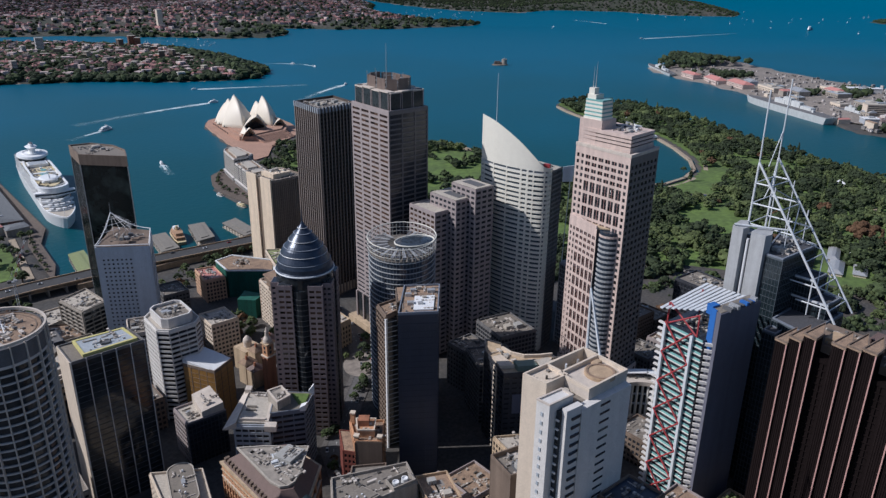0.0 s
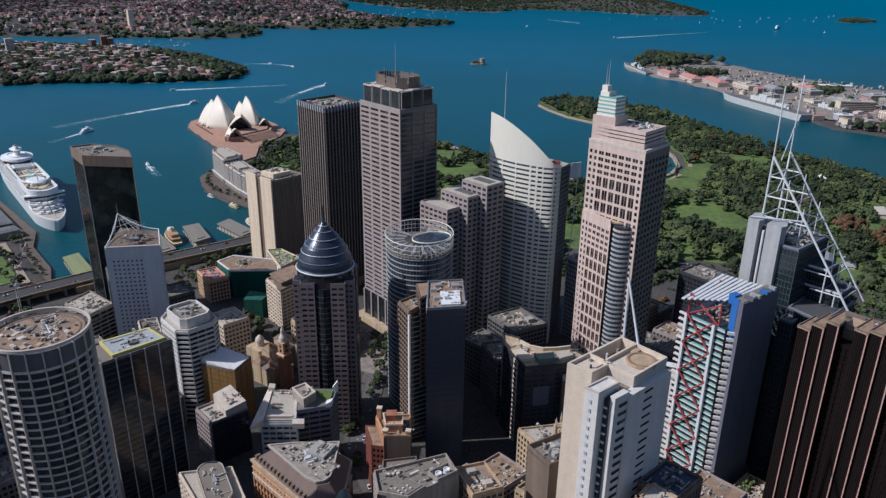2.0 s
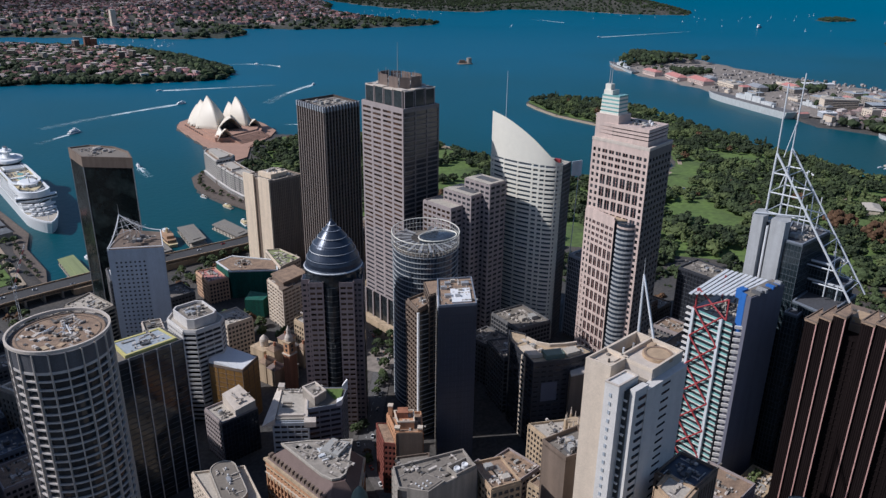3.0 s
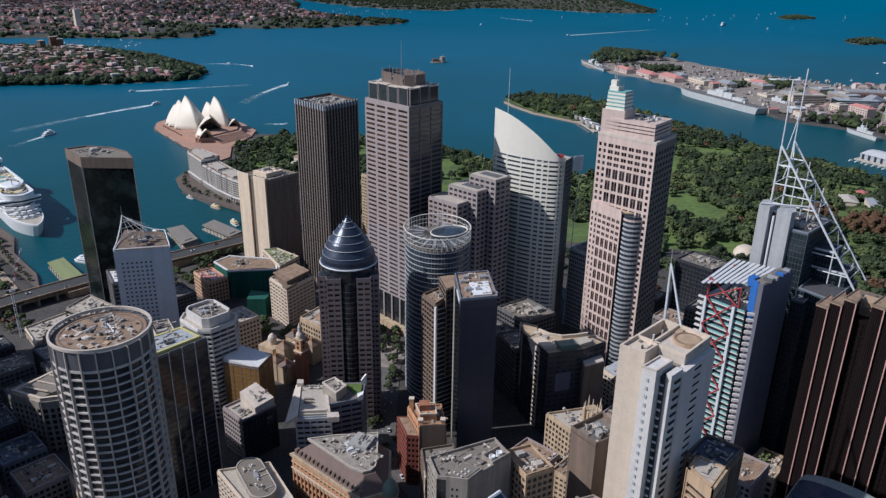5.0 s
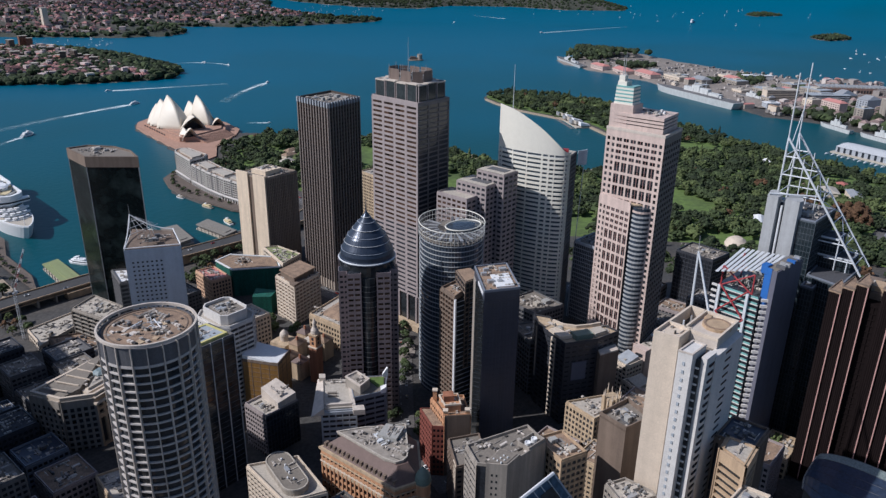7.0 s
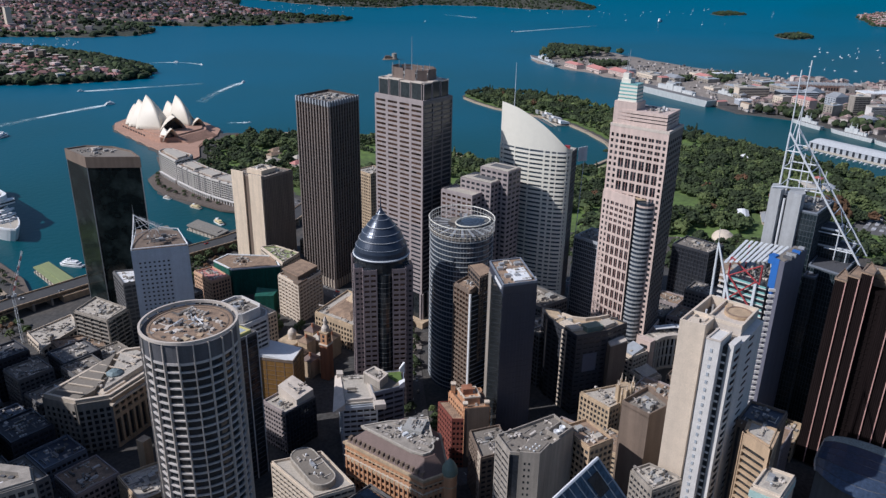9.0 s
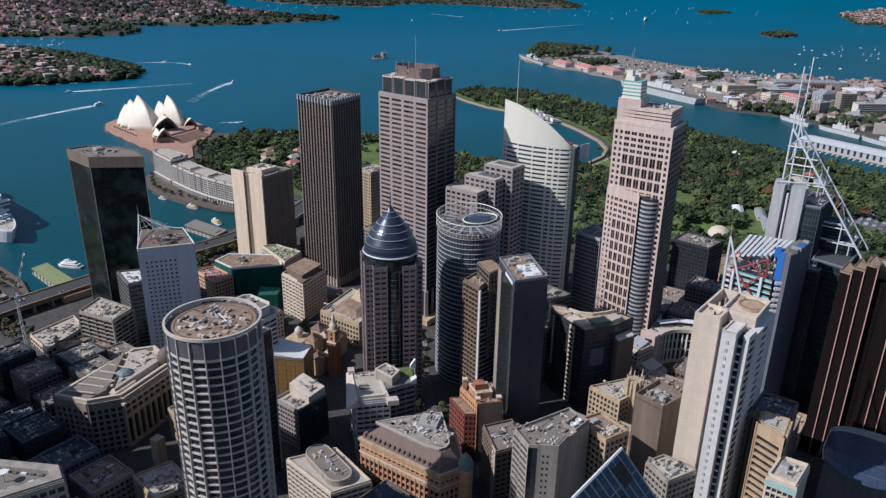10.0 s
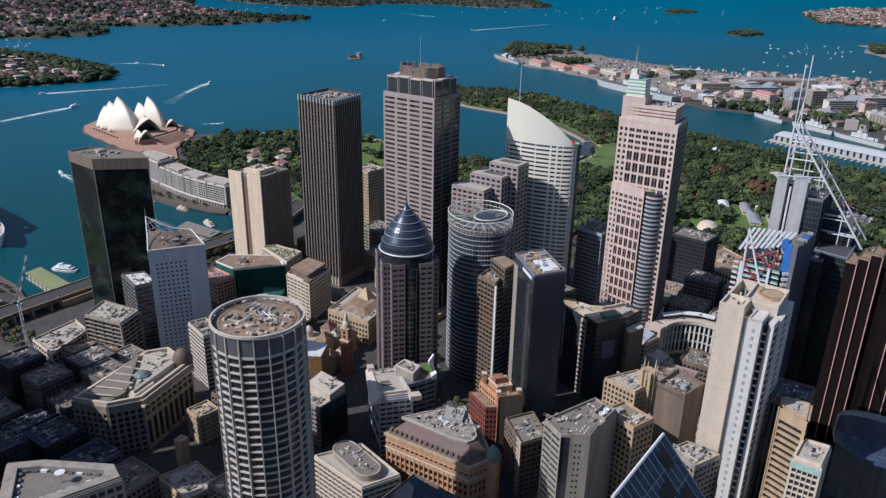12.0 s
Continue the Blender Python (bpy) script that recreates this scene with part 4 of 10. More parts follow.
part("fin", fin, FINCREAM, ob, "pale full-height fin")
part("fin", Geo().edge(SLAB[3], SLAB[0], 24, 41.5, -0.1, 1.6, 5, 108), FINCREAM, ob, "pale full-height fin")
part("plant_storey", Geo().prism(inset(SLAB, 10), 104, 109.5), FINCREAM, ob)
roof_clutter(ob, inset(SLAB, 12), 109.5, 33, 8, mats=(ROOFWHITE, PLANT, ROOFPALE))

RIBDARK = shade("dark_bronze_panel", (0.075, 0.055, 0.045), 0.6, streak=0.2)
RIBBED = [(338, 570), (381, 576.5), (384.5, 620), (341, 616)]
ob = tower("ribbed_tower", "tall dark bronze tower with close vertical ribs", RIBBED, 10, 197, fh=3.7, bay=4.0, pier=0.3, band=1.3, depth=0.3, wall=RIBDARK, glass=BLACKGLASS, pane=PANEWARM, win=120, parapet=1.8, top=3.5, clutter=16, seed=9)
for i in (0, 3):
    p, q = Vector(RIBBED[i]), Vector(RIBBED[(i + 1) % 4])
    for j in range(12):
        c = p.lerp(q, j / 11)
        n = Vector(((q - p).y, -(q - p).x)).normalized()
        part("rib", Geo().rbox(c.x + n.x * 1.0, c.y + n.y * 1.0, 10, 0.95, 1.3, 187), BRONZE, ob)
        part("rib_tip", Geo().rbox(c.x + n.x * 1.0, c.y + n.y * 1.0, 194.0, 1.5, 1.5, 4.8), WHITEGREY, ob)
part("base_colonnade", Geo().prism(inset(RIBBED, -0.5), 10, 22), CREAM, ob)

CROWNED = [(328.3, 451), (366, 451.5), (369, 505), (331, 505)]
ob = tower("crowned_tower", "tall grey granite tower with banded windows and notched crown", CROWNED, 20, 215, fh=3.95, bay=13.3, pier=2.6, band=2.0, depth=0.55, wall=GRANITE, win=210, pane=PANEWARM, split=2, alt={0: (SOUTHSHADE, 13.3, 1.2, 1.1)}, parapet=0.6, top=2.5, clutter=0)
part("base_glass", Geo().prism(inset(CROWNED, -0.7), 20, 47), BLACKGLASS, ob)
part("podium", Geo().prism(inset(CROWNED, -7), 14, 23), SAND, ob, "tan stone podium")
for i in (0, 3):
    p, q = Vector(CROWNED[i]), Vector(CROWNED[(i + 1) % 4])
    n = Vector(((q - p).y, -(q - p).x)).normalized()
    for j in range(6):
        c = p.lerp(q, j / 5) + n * 1.2
        part("base_column", Geo().rbox(c.x, c.y, 20, 1.6, 1.6, 27.5), GRANITE, ob)
CR = inset(CROWNED, 2.2)
part("crown_core", Geo().prism(inset(CROWNED, 6), 214, 228.4), BLACKGLASS, ob)
for i in range(4):
    p, q = Vector(CR[i]), Vector(CR[(i + 1) % 4])
    n = 4 if (q - p).length > 40 else 3
    for j in range(n):
        a, b = p.lerp(q, (j + 0.06) / n), p.lerp(q, (j + 0.92) / n)
        L = (b - a).length
        part("crown_bay", Geo().edge(tuple(a), tuple(b), 0, L, -5, 0.4, 214, 227.6 + 0.6 * (j % 2)), CROWNGLASS, ob, "dark glazed crown bay")
        part("crown_cornice", Geo().edge(tuple(a), tuple(b), -0.4, L + 0.4, -5.2, 0.9, 227.6 + 0.6 * (j % 2), 228.5 + 0.6 * (j % 2)), RIMSTONE, ob)
        for f in (0.0, 1.0):
            part("crown_post", Geo().edge(tuple(a), tuple(b), f * L - 0.25, f * L + 0.25, 0, 0.65, 214, 227.6), GRANITE, ob)
TOPC = inset(CROWNED, 6.5)
OCT = []
for i in range(4):
    p, q = Vector(TOPC[i]), Vector(TOPC[(i + 1) % 4])
    u = (q - p).normalized() * 7
    OCT += [p + u, q - u]
part("penthouse", Geo().prism([tuple(v) for v in OCT], 228.3, 231.6), DARKGREY, ob)
for i in range(8):
    p, q = OCT[i], OCT[(i + 1) % 8]
    n = 2 if (q - p).length > 14 else 1
    for j in range(n):
        a, b = p.lerp(q, (j + 0.05) / n), p.lerp(q, (j + 0.93) / n)
        part("screen", Geo().edge(tuple(a), tuple(b), 0, (b - a).length, -0.5, 0.1, 228.6, 237.6 - 0.5 * (j + i % 2)), SCREEN, ob, "brown metal rooftop screen")
part("screen_frame", Geo().band([tuple(v) for v in OCT], inset([tuple(v) for v in OCT], 0.5), 234.5, 235.0), METAL, ob)
roof_clutter(ob, inset(CROWNED, 12), 231.6, 12, 12)
for k in range(9):
    x, y = 336 + (k % 3) * 8, 464 + (k // 3) * 13
    part("roof_antenna", Geo().bar((x, y, 231), (x, y, 239 + k % 4), 0.22, 5), METAL, ob)
part("mast", Geo().bar((346, 478, 231), (346, 478, 262), 0.35, 6, 0.1), METAL, ob)

ob = tower("stepped_tower", "grey granite tower stepping up in three flat-roofed blocks", rect(338.5, 407.5, 18, 31), 20, 143, fh=4.1, bay=5.2, pier=1.6, band=2.0, depth=0.4, wall=GRANITE, win=160, pane=PANEWARM, clutter=0, roof=ROOFPALE, parapet=0.8)
block(ob, "middle_block", rect(352, 399, 20, 30), 20, 152.5, DARKGLASS, 4.1, 5.2, 1.6, 2.0, 0.4, GRANITE)
block(ob, "high_block", rect(364.5, 391, 18, 27), 20, 161, DARKGLASS, 4.1, 5.2, 1.6, 2.0, 0.4, GRANITE)
for x, y, w, d, z in ((352.5, 399.5, 19, 29, 152.6), (365, 391.5, 17, 26, 161.1)):
    part("roof", Geo().prism(rect(x, y, w, d), z, z + 0.5), ROOFPALE, ob)
    part("louvre", Geo().prism(rect(x + 5, y + 3, 8, 18), z + 0.5, z + 0.8), DARKMETAL, ob)


def sail_tower():
    ob = thing("sail_tower", (415, 390, 18), "ivory curved tower with a white sail rising past the roof", "office tower")
    z0, zw = 18, 173.4
    # plan of the west front from the north end round the south corner
    knots = [Vector(p) for p in ((401.5, 424), (399.3, 408), (400, 394), (402.5, 381), (405.8, 371), (409.6, 364.6), (414, 363), (419, 364.5))]
    tops = (209.2, 206.6, 201.0, 193.2, 184.6, 177.5, 175.6, 175.2)
    sub = 4

    def along(vals, i, f):
        a, b, c, d = (vals[max(0, min(len(vals) - 1, i + k))] for k in (-1, 0, 1, 2))
        return 0.5 * (2 * b + (c - a) * f + (2 * a - 5 * b + 4 * c - d) * f * f + (3 * b - a - 3 * c + d) * f ** 3)

    line, roofline = [], []
    for i in range(len(knots) - 1):
        for k in range(sub):
            line.append(along(knots, i, k / sub)), roofline.append(along(tops, i, k / sub))
    line.append(knots[-1]), roofline.append(tops[-1])
    N = len(line) - 1

    def front(i, out=0.0):
        t = (line[min(N, i + 1)] - line[max(0, i - 1)]).normalized()
        return line[i].x + t.y * out, line[i].y - t.x * out

    back = [(436, 369), (436, 428)]

    def outline(out):
        return [front(i, out) for i in range(N + 1)] + back

    part("glazing", Geo().prism(outline(-0.6), z0, 171), SAILGLASS, ob)
    part("roof", Geo().prism(outline(-1.2), 171, 171.6), ROOFPALE, ob)
    vs, fs = [], []
    for i in range(N + 1):
        a, b = front(i, 0.6), front(i, 0.1)
        vs += [(*a, zw), (*a, roofline[i]), (*b, roofline[i]), (*b, zw)]
    for i in range(N):
        for k in range(4):
            fs.append((4 * i + k, 4 * i + 4 + k, 4 * i + 4 + (k + 1) % 4, 4 * i + (k + 1) % 4))
    fs += [(0, 1, 2, 3), (4 * N + 3, 4 * N + 2, 4 * N + 1, 4 * N)]
    part("sail_screen", Geo().add(vs, fs), SAIL, ob, "white blank sail wall")
    fh = 3.75
    rows = int((zw - z0) / fh)
    for j in range(rows):
        z = zw - (j + 1) * fh
        part("floor_band", Geo().prism([front(i, 0.5) for i in range(N + 1)] + [front(i, -0.7) for i in reversed(range(N + 1))], z, z + 1.85), SAIL, ob)
    for i in (0, 1, 4, 8, 12, 14, 16, 21, 24, 26, N):
        wide = 0.8 if i in (12, 14, 24) else 0.5
        t = (line[min(N, i + 1)] - line[max(0, i - 1)]).normalized() * wide
        (ax, ay), (bx, by) = front(i, 0.5), front(i, -0.7)
        part("mullion", Geo().prism([(ax - t.x, ay - t.y), (ax + t.x, ay + t.y), (bx + t.x, by + t.y), (bx - t.x, by - t.y)], z0, zw + 0.5), SAIL, ob)
    g = Geo()
    grid_on(g, front(N, 0), back[0], z0, 172, 3.75, 2.6, 0.5, 1.3, 0.5, 1)
    part("south_facade", g, DARKGREY, ob)
    part("outer_sail", Geo().prism([(434.6, 366.4), (441.6, 361.6), (442, 362), (435, 366.9)], 160.5, [172.6, 173.6, 173.6, 172.6]), HOTEL, ob, "pale glass screen panel")
    part("edge_fin", Geo().bar((438, 366.6, z0), (440.5, 363.5, 162), 0.35, 5), STEELWHITE, ob)
    part("mast", Geo().bar((410.1, 417.8, 171), (410.1, 417.8, 241), 0.5, 6, 0.15), STEELWHITE, ob)
    roof_clutter(ob, rect(414, 372, 18, 40), 171.6, 31, 10)
    part("red_hoist", Geo().rbox(418.5, 369, 171.5, 3, 5, 5.5, 20), REDSTEEL, ob, "red roof hoist")


sail_tower()

def granite_west(ob, p, q, z0, z1, fh, singles, wide, right, top_rows, limit):
    """Pink granite front: narrow side columns, wide middle windows that join two storeys below the top rows."""
    L = (Vector(q) - Vector(p)).length
    mid = (L - sum(singles) - right) / wide
    widths = [*singles] + [mid] * wide + ([right] if right else [])
    xs, a = [-0.5], 0.0
    for w in widths:
        m = 0.95 if w < 4.2 else 0.72
        xs += [a + m, a + w - m]
        a += w
    xs.append(L + 0.5)
    top = 5.0
    rows = int((z1 - z0 - top) / fh)
    zs = [z0]
    base = z1 - top - rows * fh
    for j in range(rows):
        zs += [base + j * fh + 1.0, base + (j + 1) * fh - 0.95]
    zs += [z1]
    ns = len(singles)

    def opened(i, j):
        if i % 2 == 0 or j >= 2 * rows:
            return False
        if j % 2 == 1:
            return True
        col, above = i // 2, rows - j // 2
        return ns <= col < ns + wide and above >= top_rows and j > 0 and (above - top_rows) % 2 == 1

    g = Geo()
    lattice(g, p, q, xs, zs, opened, 0.5)
    part("west_facade", g, PINK, ob)
    u = (Vector(q) - Vector(p)).normalized()
    n = Vector((u.y, -u.x))
    bars = Geo()
    for c in range(ns, ns + wide):
        m = (xs[2 * c + 1] + xs[2 * c + 2]) / 2
        bars.edge(p, q, m - 0.13, m + 0.13, 0.0, 0.36, z0 + 1, z1 - top - 1)
    part("glazing_grid", bars, PINKEDGE, ob, kind="stuff")
    at, made = root(ob), 0
    for j in reversed(range(rows)):
        for c in range(len(widths)):
            if made >= limit:
                return
            x0, x1 = xs[2 * c + 1], xs[2 * c + 2]
            m = Vector(p) + u * (x0 + x1) / 2 + n * 0.12
            w = new("window", pane_mesh(x1 - x0, zs[2 * j + 2] - zs[2 * j + 1], PANE))
            w.parent = ob
            w.location = Vector((m.x, m.y, zs[2 * j + 1])) - at
            w.rotation_euler = (0, 0, math.atan2(u.y, u.x))
            made += 1


CH = [(387, 271.3), (420.5, 274.3), (420, 318), (388.9, 317)]
ob = tower("spire_tower", "tall pink granite tower with teal turret and twin spires", CH, 18, 207.3, fh=4.5, bay=4.7, pier=1.9, band=1.9, depth=0.5, wall=PINK, win=0, parapet=0.8, top=5.5, clutter=0, skip=(3,), alt={0: (SOUTHSHADE, 4.7, 1.9, 1.9)})
granite_west(ob, CH[3], CH[0], 18, 207.3, 4.5, (4.0, 4.0), 6, 4.0, 4, 220)
WINGP = [(381.8, 288.5), (389, 279), (389.4, 317.4)]
part("lower_wing", Geo().prism(WINGP, 18, 154.6), DARKGLASS, ob)
granite_west(ob, (388.7, 317.6), (381.5, 288.5), 18, 155, 4.5, (3.6, 3.6), 5, 0, 4, 70)
part("wing_roof", Geo().prism(WINGP, 154.6, 155.4), SAND, ob)
part("wing_parapet", Geo().edge((388.7, 317.6), (381.5, 288.5), 0, 30, -0.5, 0.6, 154.8, 157), PINK, ob)
bay = Geo()
bay.lathe(388.3, 282.3, [(7.3, 18), (7.3, 154)], 20)
part("corner_bay", bay, BLUEGLASS, ob)
for j in range(38):
    part("bay_band", Geo().lathe(388.3, 282.3, [(7.6, 19 + j * 3.55), (7.6, 20.5 + j * 3.55)], 20), PINK if j > 36 else BLADE, ob)
part("podium_roof", Geo().prism(inset(CH, -1.5), 18, 45), DARKGLASS, ob)
g = Geo()
PO = inset(CH, -1.5)
for i in range(4):
    grid_on(g, PO[i], PO[(i + 1) % 4], 18, 45, 5.0, 4.7, 1.7, 2.2, 0.4, 2)
part("podium_facade", g, PINK, ob)
U = [(390.6, 275), (419.5, 277.5), (419, 316.8), (389.4, 316.5)]
for z, d, h, m in ((207, 0, 4.2, PINK), (211.2, 0.8, 0.8, DARKGLASS), (212, 0, 1.7, PINK), (213.7, 0.8, 0.8, DARKGLASS), (214.5, 0, 1.7, PINK), (216.2, 0.8, 0.8, DARKGLASS), (217, 0, 2.2, PINK)):
    part("attic_band", Geo().prism(inset(U, d), z, z + h), m, ob)
part("stair_block", Geo().prism([(391, 299.5), (406, 299.5), (406, 316.6), (389.2, 316.6)], 207, 225), PINK, ob)
part("ledge", Geo().band(inset(CH, -0.7), inset(CH, 1.2), 206.4, 208.4), RIMSTONE, ob, "pale projecting roof ledge")
for j in range(5):
    part("turret_tier", Geo().prism(inset([(391.4, 300.5), (403, 300.5), (403, 315), (390.6, 315)], 0.15 * j), 225 + j * 2.6, 226.5 + j * 2.6), SAIL, ob)
    part("turret_glass", Geo().prism(inset([(391.4, 300.5), (403, 300.5), (403, 315), (390.6, 315)], 0.5), 226.5 + j * 2.6, 227.6 + j * 2.6), TEAL, ob, "teal glass")
part("turret_cap", Geo().prism([(392, 307), (400, 307), (400, 314), (392, 314)], 238, 241), SAIL, ob)
part("turret_cap", Geo().prism([(392.5, 309), (397, 309), (397, 313.5), (392.5, 313.5)], 241, 245), SAIL, ob)
for dx in (0, 2.6):
    part("spire", Geo().bar((394 + dx, 311.5, 243), (394 + dx, 311.5, 259 + dx), 0.4, 6, 0.1), METAL, ob)
roof_clutter(ob, rect(394, 279, 22, 18), 219.2, 14, 14, big=4, mats=(DARKMETAL, METAL, PLANT, ROOFWHITE))


TEALNIGHT = shade("dark_teal_office_glass", (0.016, 0.026, 0.032), 0.22, vary=0.4, scale=0.2, fine=1.0, bump=0.03)
STEELDARK = shade("dark_blue_mullions", (0.075, 0.09, 0.105), 0.5, vary=0.15)


def truss_tower():
    ob = thing("truss_tower", (405, 165, 20), "grey tower with twin slab blades and white triangular truss", "office tower")
    z0 = 20
    part("blade", Geo().prism([(386, 190), (391, 189), (402, 196), (399, 199), (387, 197)], z0, 182), BLADE, ob, "pale slab blade")
    part("blade", Geo().prism([(387, 177), (392, 176), (402, 180), (402, 187), (388, 186)], z0, 181), BLADE, ob, "pale slab blade")
    part("slot", Geo().prism([(389.5, 186), (402, 187), (402, 194), (390, 189.5)], z0, 178), DARKGLASS, ob)
    part("slot_pipe", Geo().bar((389, 187.8, z0), (389, 187.8, 176), 0.8, 8), ROOFWHITE, ob)
    for nm, O, zt in (("office_block", [(389, 166), (426, 164), (428, 188), (389.5, 178)], 169), ("recessed_block", [(407, 155), (423, 154), (423, 166), (407, 166)], 155), ("terrace_block", [(407, 145), (423, 144), (423, 155), (407, 155)], 143),
                      ("low_wing", [(381, 143), (423, 141), (423, 164.4), (386, 164.4)], 134.5), ("corner_wing", [(377, 157), (386, 157), (386, 164.6), (377, 164.6)], 130)):
        part(nm, Geo().prism(O, z0, zt), TEALNIGHT, ob)
        g = Geo()
        for i in range(4):
            grid_on(g, O[i], O[(i + 1) % 4], z0, zt + 0.4, 3.9, 1.9, 0.16, 0.25, 0.2, 0.9)
        part(nm + "_facade", g, STEELDARK, ob)
        part("roof", Geo().prism(inset(O, 0.6), zt, zt + 0.5), ROOFDARK, ob)
        part("roof_rim", Geo().band(O, inset(O, 0.9), zt + 0.3, zt + 1.3), STEELBLUE, ob)
    roof_clutter(ob, [(392, 168), (424, 167), (425, 184), (392, 177)], 169.4, 44, 20, big=5)
    for x in (409, 415, 421):
        for y, z in ((165.2, 155), (155.5, 155), (145.5, 143)):
            part("terrace_post", Geo().box(x - 0.3, y - 0.3, 134, x + 0.3, y + 0.3, z + 0.6), STEELWHITE, ob)
    for z, y0, y1 in ((155.4, 154, 166), (143.4, 144, 166)):
        part("terrace_beam", Geo().box(406.2, y0, z, 407, y1, z + 1.0), STEELWHITE, ob)

    def strut(a, b, r=0.7):
        part("truss_bar", Geo().bar(a, b, r * 0.82, 8), STEELWHITE, ob, "white steel tube")

    frames = []
    for x, top in ((401.5, 217), (424, 216.3)):
        post, apex, foot = Vector((x, 195.3, 168)), Vector((x, 194.8, top)), Vector((x, 137, 137))
        strut(post, apex, 0.8), strut(apex, foot, 0.85)
        for z in (180.5, 193, 205):
            f = (top - z) / (top - 137)
            strut((x, 195.2, z), apex.lerp(foot, f), 0.55)
        for f in (0.78, 0.91):
            q = apex.lerp(foot, f)
            strut(q, (x, q.y + 18, q.z), 0.5)
        strut((x, 153, 137), (x, 153, 157), 0.5), strut((x, 146, 137), (x, 146, 146), 0.5)
        strut((x, 183, 169), (x, 183, 205), 0.4), strut((x, 172, 169), (x, 172, 190), 0.4)
        frames.append((apex, foot))
    (a0, f0), (a1, f1) = frames
    for f in (0.15, 0.3, 0.45, 0.62, 0.78, 0.92):
        strut(a0.lerp(f0, f), a1.lerp(f1, f), 0.4)
    for f in (0.0, 0.3, 0.62):
        strut(a0.lerp(f0, f + 0.15), a1.lerp(f1, f), 0.35)
        strut(a0.lerp(f0, f + 0.15), a1.lerp(f1, f + 0.3), 0.35)
    for z in (180.5, 193, 205):
        strut((401.5, 195.3, z), (424, 195.3, z), 0.4)
    strut((424, 195, 205), (415, 195, 193), 0.35), strut((424, 195, 232), (416, 196, 212), 0.35)
    strut(a0, (400.5, 194.8, 258), 0.55), strut(a1, (424.5, 195, 262), 0.5)
    strut((386.5, 196, 183), (404, 171.5, 182), 0.7)


truss_tower()


def braced_tower():
    z0 = 18
    ob = thing("braced_tower", (350, 185, z0), "unfinished glass tower with red cross bracing and slatted canopy", "office tower")
    W = [(335, 176), (369, 170), (373, 201), (338, 203)]
    part("glazing", Geo().prism(W, z0, 133), DARKGLASS, ob)
    p, q = (338, 203), (335, 176)
    u = (Vector(q) - Vector(p)).normalized()
    n = Vector((u.y, -u.x))
    for j in range(29):
        z = z0 + 4 + j * 3.9
        part("floor_edge", Geo().edge(p, q, 0.5, 27, 0, 0.7, z, z + 0.5), WHITE, ob)
        part("teal_spandrel", Geo().edge(p, q, 1, 26.5, 0, 0.25, z + 0.55, z + 1.7), TEAL, ob)
        part("louvre_stub", Geo().edge(p, q, -3.5, 0.2, -1, 0.6, z + 0.4, z + 1.4), WHITE, ob)
        part("sun_shelf", Geo().edge((334, 175), (338, 168.5), 0.3, 7, 0, 1.2, z + 0.2, z + 1.9), WHITE, ob)
    for a in (2.2, 20.5):
        part("white_post", Geo().edge(p, q, a - 0.8, a + 0.8, 0.9, 2.4, z0, 134), STEELWHITE, ob, "white steel post")
    for a, b in ((2.2, 20.5),):
        seg = 19.2
        for k in range(6):
            za, zb = z0 + 2 + k * seg, z0 + 2 + (k + 1) * seg
            for i, j in ((a, b), (b, a)):
                s, e = Vector(p) + u * i + n * 2.2, Vector(p) + u * j + n * 2.2
                part("brace", Geo().bar((s.x, s.y, za), (e.x, e.y, zb), 0.55, 6), REDSTEEL, ob, "red steel brace")
    core = [(334, 168.5), (366, 163.5), (369, 172), (338, 176)]
    part("core_wall", Geo().prism(core, z0, 152), LILAC, ob, "pale lilac concrete core")
    part("core_deck", Geo().prism(inset(core, 0.8), 152, 152.4), ROOF, ob)
    for i in range(9):
        r = random.Random(i)
        part("steel_frame", Geo().rbox(341 + i * 2.8, 168.8 - i * 0.3, 152.2, 2.0, r.uniform(3, 6), r.uniform(0.8, 2.2), -8), r.choice((METAL, DARKMETAL, BLUESHEET)), ob)
    part("blue_sheeting", Geo().edge((338.5, 176.2), (336.5, 172), 0, 5, 0, 0.8, 128, 152.5), BLUESHEET, ob, "blue protective sheeting")
    part("blue_sheeting", Geo().prism([(337, 175), (342, 174), (343, 178), (338, 179)], 148, 153.5), BLUESHEET, ob, "blue protective sheeting")
    for i in range(9):
        f = i / 8
        a, b = Vector((333, 203, 143)).lerp(Vector((338, 178, 149)), f), Vector((384, 205, 143)).lerp(Vector((372, 176, 149)), f)
        g = Geo()
        g.add([(a.x, a.y - 0.9, a.z), (b.x, b.y - 0.9, b.z), (b.x, b.y + 0.9, b.z), (a.x, a.y + 0.9, a.z), (a.x, a.y - 0.9, a.z + 0.5), (b.x, b.y - 0.9, b.z + 0.5), (b.x, b.y + 0.9, b.z + 0.5), (a.x, a.y + 0.9, a.z + 0.5)],
              [(4, 5, 6, 7), (3, 2, 1, 0), (0, 1, 5, 4), (1, 2, 6, 5), (2, 3, 7, 6), (3, 0, 4, 7)])
        part("canopy_slat", g, STEELWHITE, ob)
    for x, y in ((338, 201), (336, 181), (368, 199), (366, 178)):
        part("canopy_post", Geo().bar((x, y, 132), (x, y, 146), 0.5), REDSTEEL, ob)
    part("brace", Geo().bar((338.5, 201, 133), (336, 181, 146), 0.5), REDSTEEL, ob)
    part("brace", Geo().bar((336, 181, 133), (338.5, 201, 146), 0.5), REDSTEEL, ob)
